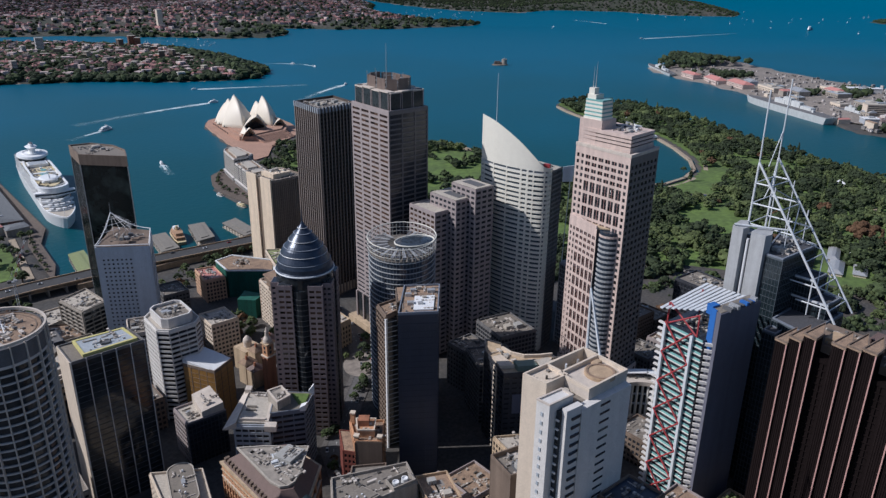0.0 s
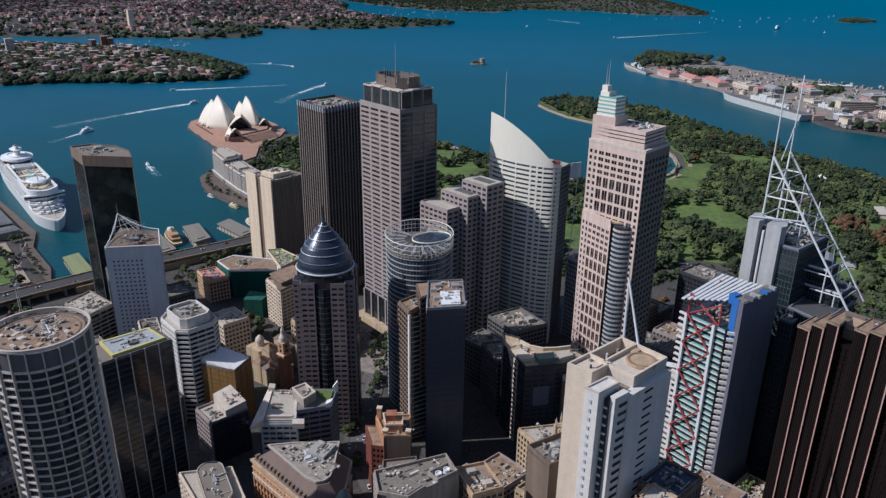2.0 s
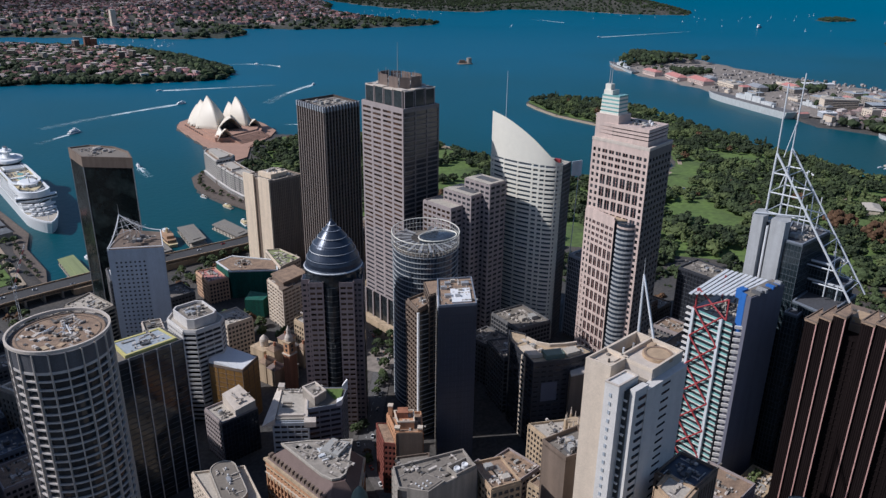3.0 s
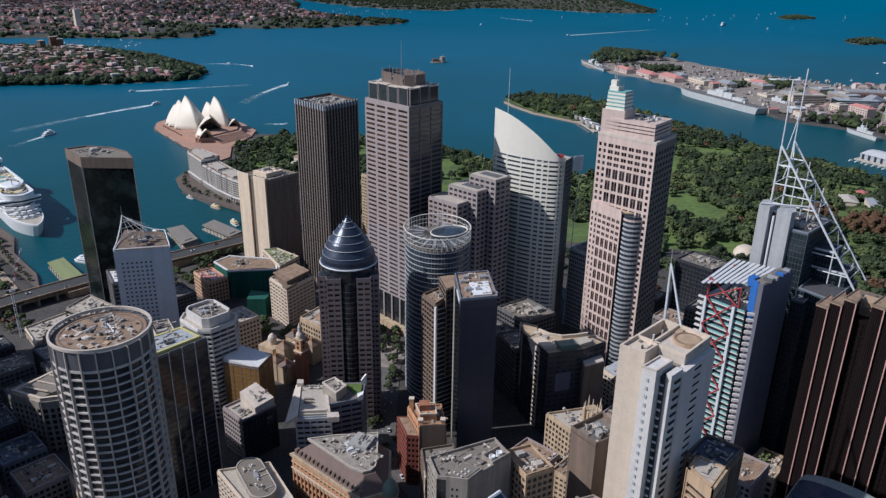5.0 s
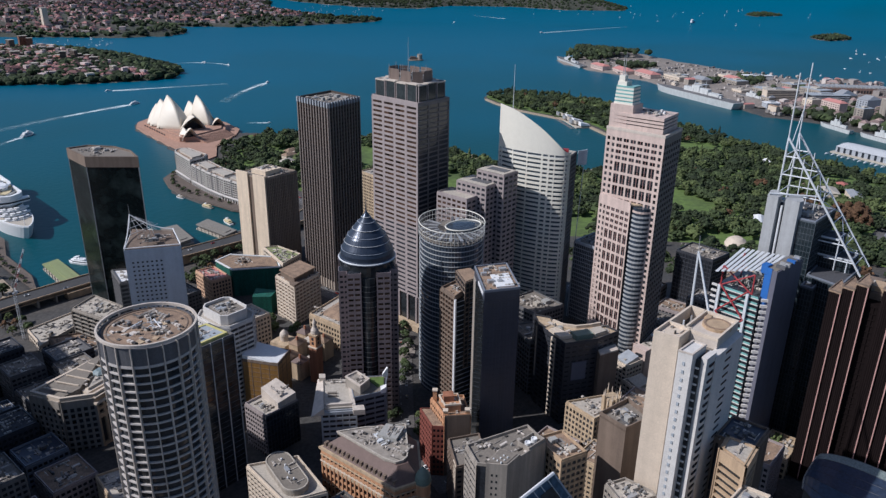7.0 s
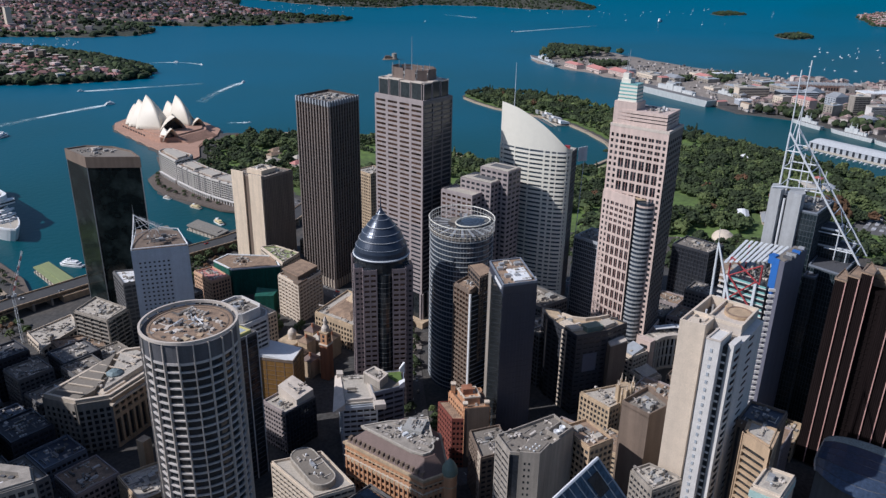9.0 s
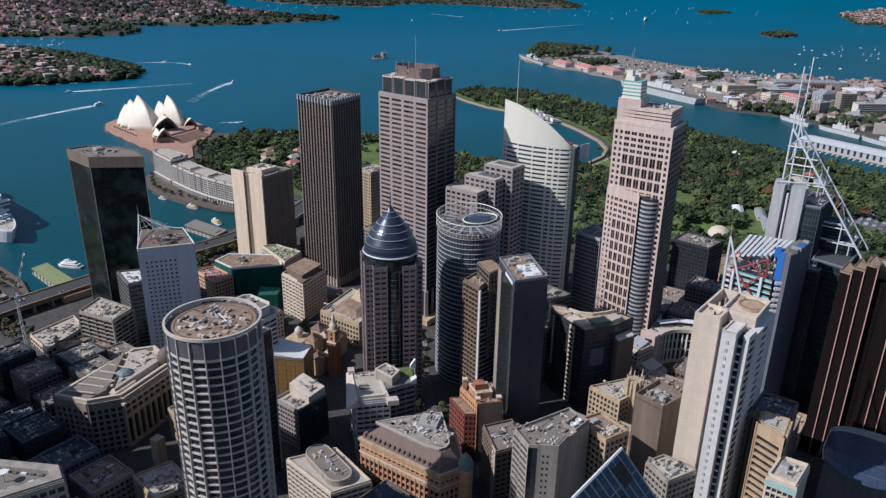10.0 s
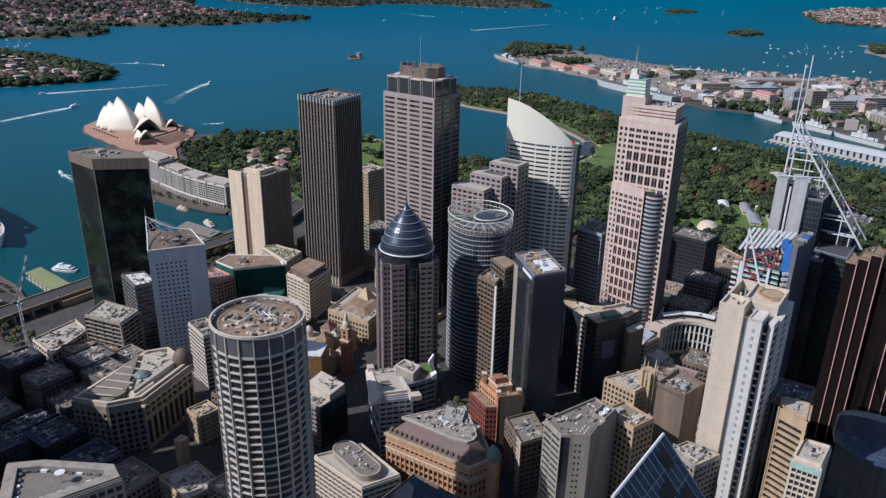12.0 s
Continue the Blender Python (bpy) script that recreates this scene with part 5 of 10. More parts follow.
    roof_clutter(ob, inset(W, 5), 133, 77, 12, big=4)


braced_tower()

BROWNRIB = shade("brown_granite_rib", (0.022, 0.0145, 0.014), 0.75, streak=0.2, spec=0.1)
BR = [(339.6, 58), (375.6, 56), (375.6, 134), (341, 138.5)]


def brown_tower():
    z0 = 20
    ob = thing("brown_tower", (357, 95, z0), "dark brown granite tower with sawtooth bays edged in pink", "office tower")
    part("core", Geo().prism(BR, z0, 146), BROWN, ob)
    edges = ((134.3, 147.6), (128, 151.5), (121.5, 155.4), (108.2, 156), (101.6, 157.5), (95, 158.5), (82, 156), (75.5, 154), (69, 152), (60, 150))
    x0 = 337.4
    for y, zt in edges:
        tooth = [(x0, y), (x0 + 8, y), (x0 + 20, y + 4.6), (x0 + 0.9, y + 6.2)]
        part("bay", Geo().prism(tooth, z0, zt), BROWN, ob)
        part("bay_cap", Geo().prism(inset(tooth, -0.3), zt, zt + 1.0), ROOFBROWN, ob)
        part("cap_edge", Geo().band(inset(tooth, -0.4), inset(tooth, 0.3), zt + 1.0, zt + 1.6), MUD, ob)
        part("pink_edge", Geo().box(x0 - 0.45, y - 0.2, z0, x0 + 0.15, y + 0.36, zt), PINKEDGE, ob, "pink granite edge")
        ribs = Geo()
        for k in range(1, 6):
            ribs.edge(tooth[3], tooth[0], k * 1.07 - 0.1, k * 1.07 + 0.1, 0, 0.28, z0, zt)
        part("bay_ribs", ribs, BROWNRIB, ob, kind="stuff")
    g = Geo()
    grid_on(g, BR[3], BR[0], z0, 146, 3.9, 2.4, 0.6, 0.5, 0.5, 2)
    grid_on(g, BR[2], BR[3], z0, 146, 3.9, 2.4, 0.8, 0.4, 0.8, 2)
    part("facade", g, BROWN, ob)
    part("roof", Geo().prism([(347, 60), (373, 60), (373, 130), (347, 130)], 146, 150), MUD, ob)
    for k, (x, y, w, d, h) in enumerate(((350, 62, 10, 20, 4), (359, 88, 10, 18, 6), (350, 108, 10, 14, 3), (362, 64, 8, 14, 2.5))):
        part("roof_block", Geo().box(x, y, 150, x + w, y + d, 150 + h), (MUD, SLATE, TAN, MUD)[k], ob)
    roof_clutter(ob, rect(350, 66, 20, 56), 150, 52, 22)


brown_tower()


def white_tower():
    z0 = 18
    ob = thing("white_tower", (217, 168, z0), "white concrete tower with stepped slab corners and rooftop well", "office tower")
    # slab volumes step forward from the core
    part("core", Geo().prism([(205, 158), (236.4, 156.8), (237.4, 180.4), (204, 181.4)], z0, 155), WHITE, ob)
    slab = [(201.6, 170.4), (214.4, 169.8), (214.4, 181.8), (199.9, 182.3)]
    part("corner_slab", Geo().prism(slab, z0, 159.8), CREAM, ob)
    part("slab_parapet", Geo().band(slab, inset(slab, 0.8), 159.8, 161.4), CREAM, ob)
    fin = [(191.8, 159.7), (204.9, 158.9), (204.9, 165.2), (191.2, 166.1)]
    part("window_fin", Geo().prism(fin, z0, 160), WHITE, ob)
    part("fin_cap", Geo().band(inset(fin, -0.15), inset(fin, 0.6), 160, 160.7), RIMSTONE, ob)
    # blue-grey strip between slab and fin, the recess's shade put into its colour
    part("dark_recess", Geo().prism([(203.7, 165.2), (206, 165.2), (206, 170.5), (203.7, 170.7)], z0, 154), STEELBLUE, ob)
    pier = [(196.6, 154.8), (205.6, 154.2), (205.6, 157.3), (196.9, 157.5)]
    part("pier", Geo().prism(pier, z0, 158), WHITE, ob)
    part("stacked_glazing", Geo().prism([(195.8, 157.4), (206, 157.2), (206, 159.2), (195.8, 159.4)], z0, 156.6), BLACKGLASS, ob)
    south = [(204.6, 153.6), (235.6, 152.8), (236.4, 157), (205.4, 157.6)]
    part("south_slab", Geo().prism(south, z0, 156), WHITE, ob)
    for j in range(31):
        z = 156.2 - j * 4.2
        part("fin_window", Geo().box(191.2, 162.6, z - 2.2, 191.75, 163.7, z - 0.5), ROOFBLUE, ob)
        part("slot_window", Geo().edge(south[0], south[1], 11.5, 17.5, -0.1, 0.22, z - 3.2, z - 2.2), DARKGLASS, ob)
        part("corner_window", Geo().box(199.5, 153.95, z - 3.4, 204.4, 154.6, z - 2.2), DARKGLASS, ob)
        part("balcony", Geo().box(195.2, 157.5, z - 4.0, 197.4, 159.3, z - 3.2), WHITE, ob)
    # roof: pad deck, sunk well, upstand walls
    pad = [(212, 156.7), (237, 156.4), (237.6, 173), (212.3, 173.4)]
    part("pad_deck", Geo().prism(pad, 155, 159.6), RIMSTONE, ob)
    part("pad_parapet", Geo().band(inset(pad, -0.1), inset(pad, 0.9), 159.6, 161.4), CREAM, ob)
    part("round_pad", Geo().lathe(227, 163, [(6.8, 159.5), (6.8, 161.0)], 28), TAN, ob)
    part("pad_ring", Geo().band(circle(227, 163, 6.2, 28), circle(227, 163, 5.2, 28), 160.9, 161.3), ROOFBROWN, ob)
    part("roof_hatch", Geo().rbox(232.6, 169.5, 159.5, 4.4, 2.6, 1.4, 0), TAN, ob)
    part("north_wall", Geo().prism([(214.4, 180.6), (237.6, 180), (237.8, 181.1), (214.4, 181.8)], 154, 161.4), CREAM, ob)
    part("east_wall", Geo().prism([(236.5, 173.4), (237.6, 173.4), (237.8, 180.2), (236.7, 180.2)], 154, 161.4), CREAM, ob)
    # near-black floor: the shade down in the well is put into its colour
    part("well_floor", Geo().prism([(214.5, 173.5), (236.5, 173.5), (236.7, 180.4), (214.5, 180.7)], 154.6, 155.2), NIGHT, ob)
    part("neck_roof", Geo().prism([(205, 158.5), (212, 158), (212.2, 173.4), (205, 174)], 155, 155.6), ROOF, ob)
    part("well_pipe", Geo().bar((221.5, 177, 155), (221.5, 177, 160.2), 0.5, 8), STEELWHITE, ob)
    part("well_pipe", Geo().bar((228, 176, 155), (228, 176, 160.6), 0.5, 8), METAL, ob)
    part("fan_stack", Geo().lathe(208.5, 166, [(1.6, 155.5), (1.6, 158)], 12), ROOFPALE, ob)
    fittings(ob, inset(slab, 1.2), 159.8, 88, 0.5)
    part("frame_leg", Geo().bar((241.7, 182, 156), (240.5, 182, 189), 0.7, 6, 0.5), STEELWHITE, ob, "white steel mast leg")
    part("frame_leg", Geo().bar((237, 169.8, 156), (240.5, 182, 189), 0.7, 6, 0.5), STEELWHITE, ob, "white steel mast leg")
    part("frame_tip", Geo().bar((240.5, 182, 188), (240.8, 182.5, 197), 0.25, 5, 0.08), METAL, ob)
    part("mast_footing", Geo().prism([(238, 168), (243, 168), (243, 184), (238, 184)], 18, 156), WHITE, ob)


white_tower()

GT = [(220.6, 297.3), (239.5, 285), (264.5, 313.5), (246.2, 325.3)]
ob = tower("sheer_tower", "sheer dark grey tower with pale edge and white roof deck", GT, 18, 131, fh=3.8, bay=2.2, pier=0.2, band=0.25, depth=0.15, wall=NAVY, glass=NAVY, parapet=0.4, clutter=0, top=1)
part("cap_storey", Geo().prism(GT, 131.5, 137.2), NAVY, ob)
part("pale_edge", Geo().edge(GT[3], GT[0], 0.3, 8, 0, 0.5, 18, 131.5), GREY, ob)
part("west_glass", Geo().edge(GT[3], GT[0], 8, 37.4, 0, 0.3, 18, 131.4), BLACKGLASS, ob)
part("signage_bars", Geo().edge(GT[3], GT[0], 17, 34, 0, 0.35, 133.5, 135.4), ROOFWHITE, ob)
part("plant_deck", Geo().prism(inset(GT, 0.5), 137.2, 137.6), ROOFBROWN, ob)
part("roof_deck", Geo().prism([(230, 295.5), (239.4, 289), (252, 303), (242, 309.5)], 137.4, 138.4), ROOFWHITE, ob, "bright white roof deck")
part("roof_kerb", Geo().band(inset(GT, -0.1), inset(GT, 0.6), 137, 138.6), STEELBLUE, ob)
for x, y, s in ((238, 299, 3.2), (245, 304, 2.4), (254, 309, 4.5), (246, 316, 3.4), (251, 316.5, 2.8), (234, 303, 4.0), (240, 313, 3.6)):
    part("plant_box", Geo().rbox(x, y, 137.5, s, s * 0.7, 2.0, -33), METAL if s > 3 else ROOFPALE, ob)
fittings(ob, inset(GT, 1.5), 137.6, 66, 1.0)

SL = [(240, 336), (252, 338), (266, 352), (245, 352)]
ob = tower("slim_tower", "slim brown balconied tower beside a grey one", SL, 18, 115, fh=3.5, bay=3.2, pier=0.5, band=1.2, depth=0.9, wall=MUD, pane=PANEWARM, roof=ROOFBROWN, clutter=3, win=120, big=3)
part("white_stripe", Geo().bar((239.2, 334.9, 18), (239.2, 334.9, 114), 0.9, 4), ROOFWHITE, ob)
part("dark_front", Geo().edge((240.6, 335.6), (261, 331.4), 0, 20.6, -1, 0.4, 18, 113), BLACKGLASS, ob, "dark glass front")
for j in range(27):
    part("floor_line", Geo().edge((240.6, 335.6), (261, 331.4), 0, 20.6, 0.3, 0.7, 20 + j * 3.5, 20.35 + j * 3.5), WHITEGREY, ob)
block(ob, "upper_block", [(247, 333), (262, 332), (268, 346), (259, 351)], 60, 124, DARKGLASS, 3.5, 4.0, 0.5, 0.7, 0.4, MUD)
part("roof", Geo().prism(inset([(247, 333), (262, 332), (268, 346), (259, 351)], 0.5), 124.1, 124.5), ROOFBROWN, ob)


DOMESTONE = shade("plum_granite", (0.24, 0.19, 0.19), 0.55, streak=0.15)


def dome_tower():
    cx, cy, z0 = 218, 395, 16
    ob = thing("domed_tower", (cx, cy, z0), "granite tower with curved dark glass bays and tiered metal dome", "office tower")
    S, PHASE = 17.0, radians(49)
    O = [(cx - S, cy - S * 0.45), (cx - S * 0.45, cy - S), (cx + S * 0.45, cy - S), (cx + S, cy - S * 0.45), (cx + S, cy + S * 0.45), (cx + S * 0.45, cy + S), (cx - S * 0.45, cy + S), (cx - S, cy + S * 0.45)]
    O = [(cx + math.cos(PHASE) * (x - cx) - math.sin(PHASE) * (y - cy), cy + math.sin(PHASE) * (x - cx) + math.cos(PHASE) * (y - cy)) for x, y in O]
    part("glazing", Geo().prism(O, z0, 130), DARKGLASS, ob)
    r = 18.2
    for a in range(4):
        w = radians(a * 90) + PHASE
        c, s = math.cos(w), math.sin(w)
        # granite wings on each side
        for k in (-1, 1):
            pts = [(r - 5, k * 5.4), (r + 1.0, k * 5.4), (r + 1.0, k * 14), (r - 5, k * 14)]
            if k < 0:
                pts = pts[::-1]
            poly = [(cx + c * x - s * y, cy + s * x + c * y) for x, y in pts]
            part("wing", Geo().prism(poly, z0, 130), DARKGLASS, ob)
            g = Geo()
            for i in range(4):
                grid_on(g, poly[i], poly[(i + 1) % 4], z0, 130, 3.75, 3.8, 1.0, 2.0, 0.4, 2)
            part("wing_facade", g, DOMESTONE, ob)
            for i in range(4):
                p, q = poly[i], poly[(i + 1) % 4]
                if visible(p, q) and (Vector(q) - Vector(p)).length > 6.5 and (Vector(p) - Vector((cx, cy))).dot(EYE_MID - Vector((cx, cy))) > 0:
                    L = (Vector(q) - Vector(p)).length
                    windows_on(ob, p, q, z0, 2, 30, L / 2, 112 / 30, 1.0, 2.0, PANEWARM, 56)
        bay = Geo().lathe(cx + c * (r - 4.5), cy + s * (r - 4.5), [(6.3, z0), (6.3, 126)], 20)
        part("curved_bay", bay, BLACKGLASS, ob)
        g = Geo()
        for j in range(28):
            g.lathe(cx + c * (r - 4.5), cy + s * (r - 4.5), [(6.38, z0 + 3 + j * 3.75), (6.38, z0 + 3.3 + j * 3.75)], 20)
        part("bay_lining", g, DARKGREY, ob, kind="stuff")
    part("drum", Geo().lathe(cx, cy, [(18.5, 126), (18.5, 135)], 40), BLACKGLASS, ob)
    prof = [(18.0, 133), (18.9, 134.2), (18.9, 135.6), (17.9, 136.4), (17.7, 139), (16.6, 142.4), (14.6, 146.0), (14.9, 146.6), (13.4, 149.4), (11.3, 152.2), (9.0, 154.6), (9.3, 155.2), (6.9, 158), (4.5, 160.5), (2.7, 162.3), (2.9, 162.8), (1.3, 164.8), (0.5, 166.8), (0.12, 176)]
    part("dome", Geo().lathe(cx, cy, prof, 48), shade("dome_metal", (0.040, 0.052, 0.078), 0.30, metal=0.3, vary=0.3), ob, "tiered blue-grey metal dome", smooth=False)
    for rr, z, h in ((18.9, 135.2, 0.55), (14.8, 146.4, 0.25), (9.2, 155.0, 0.25), (2.9, 162.6, 0.25)):
        part("dome_ring", Geo().lathe(cx, cy, [(rr + 0.05, z - h), (rr + 0.4, z), (rr + 0.05, z + h)], 48), METAL if h < 0.5 else STEELWHITE, ob)
    for rr, z in ((17.0, 141.6), (12.6, 150.8), (5.8, 159.5)):
        part("dome_seam", Geo().lathe(cx, cy, [(rr, z - 0.16), (rr + 0.22, z), (rr, z + 0.16)], 48), STEELBLUE, ob)


dome_tower()


RINGGREY = shade("pale_floor_edge", (0.40, 0.41, 0.41), 0.5)


def oval_tower():
    cx, cy, z0, z1 = 283, 376, 18, 138
    ob = thing("oval_tower", (cx, cy, z0), "oval glass tower with pale floor rings and screened roof terrace", "office tower")
    A, sx, sy = 50, 27.5, 23.5
    part("glazing", Geo().lathe(cx, cy, [(1, z0), (1, z1)], 64, sx - 1, sy - 1, A), BLUEGLASS, ob, smooth=False)
    louvres = Geo()
    for j in range(33):
        z = z0 + 3.65 * (j + 0.6)
        part("floor_ring", Geo().lathe(cx, cy, [(1, z), (1, z + 0.42)], 64, sx - 0.45, sy - 0.45, A), RINGGREY, ob)
    for i in range(64):
        w = 2 * math.pi * i / 64
        x, y = (sx - 0.9) * math.cos(w), (sy - 0.9) * math.sin(w)
        c, s = math.cos(radians(A)), math.sin(radians(A))
        louvres.bar((cx + c * x - s * y, cy + s * x + c * y, z0), (cx + c * x - s * y, cy + s * x + c * y, z1), 0.11, 4)
    part("mullions", louvres, STEELBLUE, ob, kind="stuff")
    part("terrace", Geo().lathe(cx, cy, [(1, z1), (1, z1 + 0.5)], 64, sx - 1.2, sy - 1.2, A), ROOF, ob)
    ca, sa = math.cos(radians(A)), math.sin(radians(A))

    def at(f, w, z):
        x, y = f * sx * math.cos(w), f * sy * math.sin(w)
        return cx + ca * x - sa * y, cy + sa * x + ca * y, z

    for i in range(56):
        w = 2 * math.pi * i / 56
        part("screen_post", Geo().bar(at(1.0, w, z1), at(1.0, w, z1 + 9.5), 0.16, 4), METAL, ob)
    for z in (z1 + 3, z1 + 6, z1 + 9.5):
        g = Geo()
        for i in range(64):
            g.bar(at(1.0, 2 * math.pi * i / 64, z), at(1.0, 2 * math.pi * (i + 1) / 64, z), 0.34 if z > z1 + 9 else 0.16, 5)
        part("screen_rail", g, SAIL, ob)
    for i in range(30):
        w = 2 * math.pi * (i + 0.5) / 34 + 0.6
        f0, f1 = 0.42, 0.95
        a, b = Vector(at(f0, w, z1 + 4.2)), Vector(at(f1, w, z1 + 3.2))
        t = Vector((-(b - a).y, (b - a).x, 0)).normalized() * 1.0
        g = Geo().add([a - t * 0.6, b - t * 1.3, b + t * 1.3, a + t * 0.6, a - t * 0.6 + Vector((0, 0, 0.35)), b - t * 1.3 + Vector((0, 0, 0.35)), b + t * 1.3 + Vector((0, 0, 0.35)), a + t * 0.6 + Vector((0, 0, 0.35))],
                      [(4, 5, 6, 7), (3, 2, 1, 0), (0, 1, 5, 4), (1, 2, 6, 5), (2, 3, 7, 6), (3, 0, 4, 7)])
        part("roof_louvre", g, DARKMETAL if i % 2 else METAL, ob)
    sk = (cx + 7, cy - 5)
    part("skylight", Geo().lathe(*sk, [(1, z1 + 2), (1, z1 + 5.4), (0.7, z1 + 6.2), (0.2, z1 + 6.6)], 40, 14, 10, A - 60), BLUEGLASS, ob, "oval blue glass skylight")
    g = Geo()
    for i in range(40):
        w0, w1 = 2 * math.pi * i / 40, 2 * math.pi * (i + 1) / 40
        c2, s2 = math.cos(radians(A - 60)), math.sin(radians(A - 60))
        P = [(sk[0] + c2 * 14.3 * math.cos(w) - s2 * 10.3 * math.sin(w), sk[1] + s2 * 14.3 * math.cos(w) + c2 * 10.3 * math.sin(w), z1 + 5.5) for w in (w0, w1)]
        g.bar(P[0], P[1], 0.5, 5)
    part("skylight_rim", g, SAIL, ob)


oval_tower()

# ---- lower city blocks ----
TAKEN = [circle(34.9, 337.3, 24, 12), GATE, PYR, SLAB, RIBBED, CROWNED, rect(338, 390, 46, 49), [(395, 350), (450, 350), (440, 430), (395, 430)], [(374, 272), (419, 272), (419, 321), (374, 321)],
         rect(377, 116, 52, 84), rect(331, 163, 44, 44), BR, rect(198, 153, 46, 32), GT, SL, circle(218, 395, 22, 12), circle(283, 376, 29, 12)]


def claim(poly):
    TAKEN.append(poly)
    return poly


def low(name, label, poly, z1, cat="office building", **kw):
    cx, cy = centre(poly)
    return tower(name, label, claim(poly), gz(cx, cy) - 1, z1, category=cat, **kw)


ob = low("black_tower", "black glass tower with thin white mullions and yellow-edged roof", [(72, 394), (112, 395.5), (109.5, 417), (71.5, 418.5)], 117, "office tower", fh=3.6, bay=8, pier=0.5, band=0.12, depth=0.3, wall=DARKGREY, glass=BLACKGLASS, clutter=0, top=1.0, parapet=0.6)
part("pale_flank", Geo().edge((71.5, 418.5), (72, 394), 0.3, 24, 0, 0.6, 15, 117.4), CREAM, ob)
for i in range(6):
    a = Vector((72, 394)).lerp(Vector((112, 395.5)), i / 5)
    part("white_mullion", Geo().bar((a.x, a.y - 0.3, 15), (a.x, a.y - 0.3, 117.5), 0.35, 4), WHITE, ob)
part("roof_deck", Geo().prism([(80, 397), (108, 398), (106, 414), (80, 415)], 117, 118.6), ROOFBLUE, ob)
part("yellow_kerb", Geo().band([(79, 396), (109, 397), (107, 415.5), (79, 416.5)], [(80.4, 397.5), (107.6, 398.5), (105.6, 414), (80.4, 415)], 117.2, 119), YELLOW, ob, "yellow painted roof kerb")
roof_clutter(ob, rect(84, 399, 20, 13), 118.6, 71, 7, big=4)

RW = [(139, 459), (145, 453), (163, 453.5), (169, 460), (169, 483), (163, 489), (145, 489), (139, 483)]
ob = low("banded_tower", "white banded office tower with chamfered corners and set-back plant storey", RW, 88, "office tower", fh=3.5, bay=6.0, pier=0.25, band=1.5, depth=0.6, wall=WHITE, win=90, clutter=0, roof=ROOFPALE, alt={7: (WHITE, 2.6, 1.3, 2.0)})
part("plant_storey", Geo().band(inset(RW, 4), inset(RW, 5), 88, 95), WHITE, ob)
part("plant_roof", Geo().prism(inset(RW, 5), 87.8, 93), ROOF, ob)
roof_clutter(ob, rect(147, 461, 14, 20), 93, 72, 9, big=5)

CO = [(162.5, 427), (180, 436.5), (169.5, 460), (150.3, 450.4)]
ob = low("bronze_block", "bronze glass office block with a white-grey roof", CO, 62, fh=3.6, bay=6, pier=0.4, band=0.15, depth=0.2, wall=MUD, glass=COPPER, roof=ROOFPALE, clutter=2, big=2.5, top=1)
part("raised_roof", Geo().prism(CO, 62, [62.5, 62.5, 65, 66]), ROOFWHITE, ob)
# near-black south wall: its shade is put into the colour
ob = low("grey_block", "grey office block with a pale sloped roof storey", [(131, 399), (156, 399), (156, 421), (131, 421)], 49, fh=3.6, bay=2.4, pier=0.7, band=1.4, wall=GRANITE, win=40, clutter=0, roof=ROOFPALE, alt={0: (NIGHT, 2.4, 0.3, 0.6)})
part("roof_storey", Geo().prism([(141, 399.5), (155.5, 399.5), (155.5, 420), (143, 420)], 48.6, [54, 55.5, 58, 56]), RIMSTONE, ob, "pale sloped roof storey")
roof_clutter(ob, rect(133, 402, 7, 16), 49, 73, 4, big=3)
fittings(ob, rect(144, 402, 10, 15), 57, 73, 0.6)

TW = [(146, 361.5), (161.5, 348), (181, 375.5), (168.5, 389)]
ob = low("stepped_block", "pale concrete block with white stepped parapets and terrace", TW, 62, fh=3.7, bay=4.5, pier=0.6, band=1.7, depth=0.7, wall=WHITEGREY, win=60, clutter=0, roof=ROOFPALE)


def on_block(u, v):
    """Place on the stepped block: u along its south front, v along its length, both 0 to 1."""
    p = Vector(TW[0]).lerp(Vector(TW[1]), u).lerp(Vector(TW[3]).lerp(Vector(TW[2]), u), v)
    return p.x, p.y


part("roof_deck", Geo().prism([on_block(0.08, 0.02), on_block(0.98, 0.02), on_block(0.98, 0.98), on_block(0.08, 0.98)], 61.6, 64.2), ROOFPALE, ob)
# folded white eaves flare outward along the west side and at the front corners
out = [on_block(-0.32, -0.08), on_block(0.06, -0.02), on_block(0.08, 1.0), on_block(-0.12, 1.02)]
part("west_eave", Geo().prism(out, 60.5, [61.2, 65.0, 65.0, 63.2]), RIMSTONE, ob, "pale folded eave")
for u0, u1, v0, v1, z in ((0.12, 0.9, 0.05, 0.10, 66), (0.9, 1.24, -0.14, 0.02, 65), (-0.06, 0.16, 0.9, 1.04, 67), (0.2, 0.5, 0.36, 0.40, 65.2), (0.2, 0.5, 0.46, 0.50, 65.2)):
    part("upstand", Geo().prism([on_block(u0, v0), on_block(u1, v0), on_block(u1, v1), on_block(u0, v1)], 61.5, z), RIMSTONE if z > 64.9 and z != 65.2 else ROOF, ob)
part("deck_kerb", Geo().prism([on_block(0.9, 0.02), on_block(1.0, 0.02), on_block(1.0, 1.0), on_block(0.9, 1.0)], 62, 65.4), RIMSTONE, ob)
WING = [(166.5, 354.8), (184.7, 346.3), (197.7, 357.9), (180.2, 374.3)]
g = Geo()
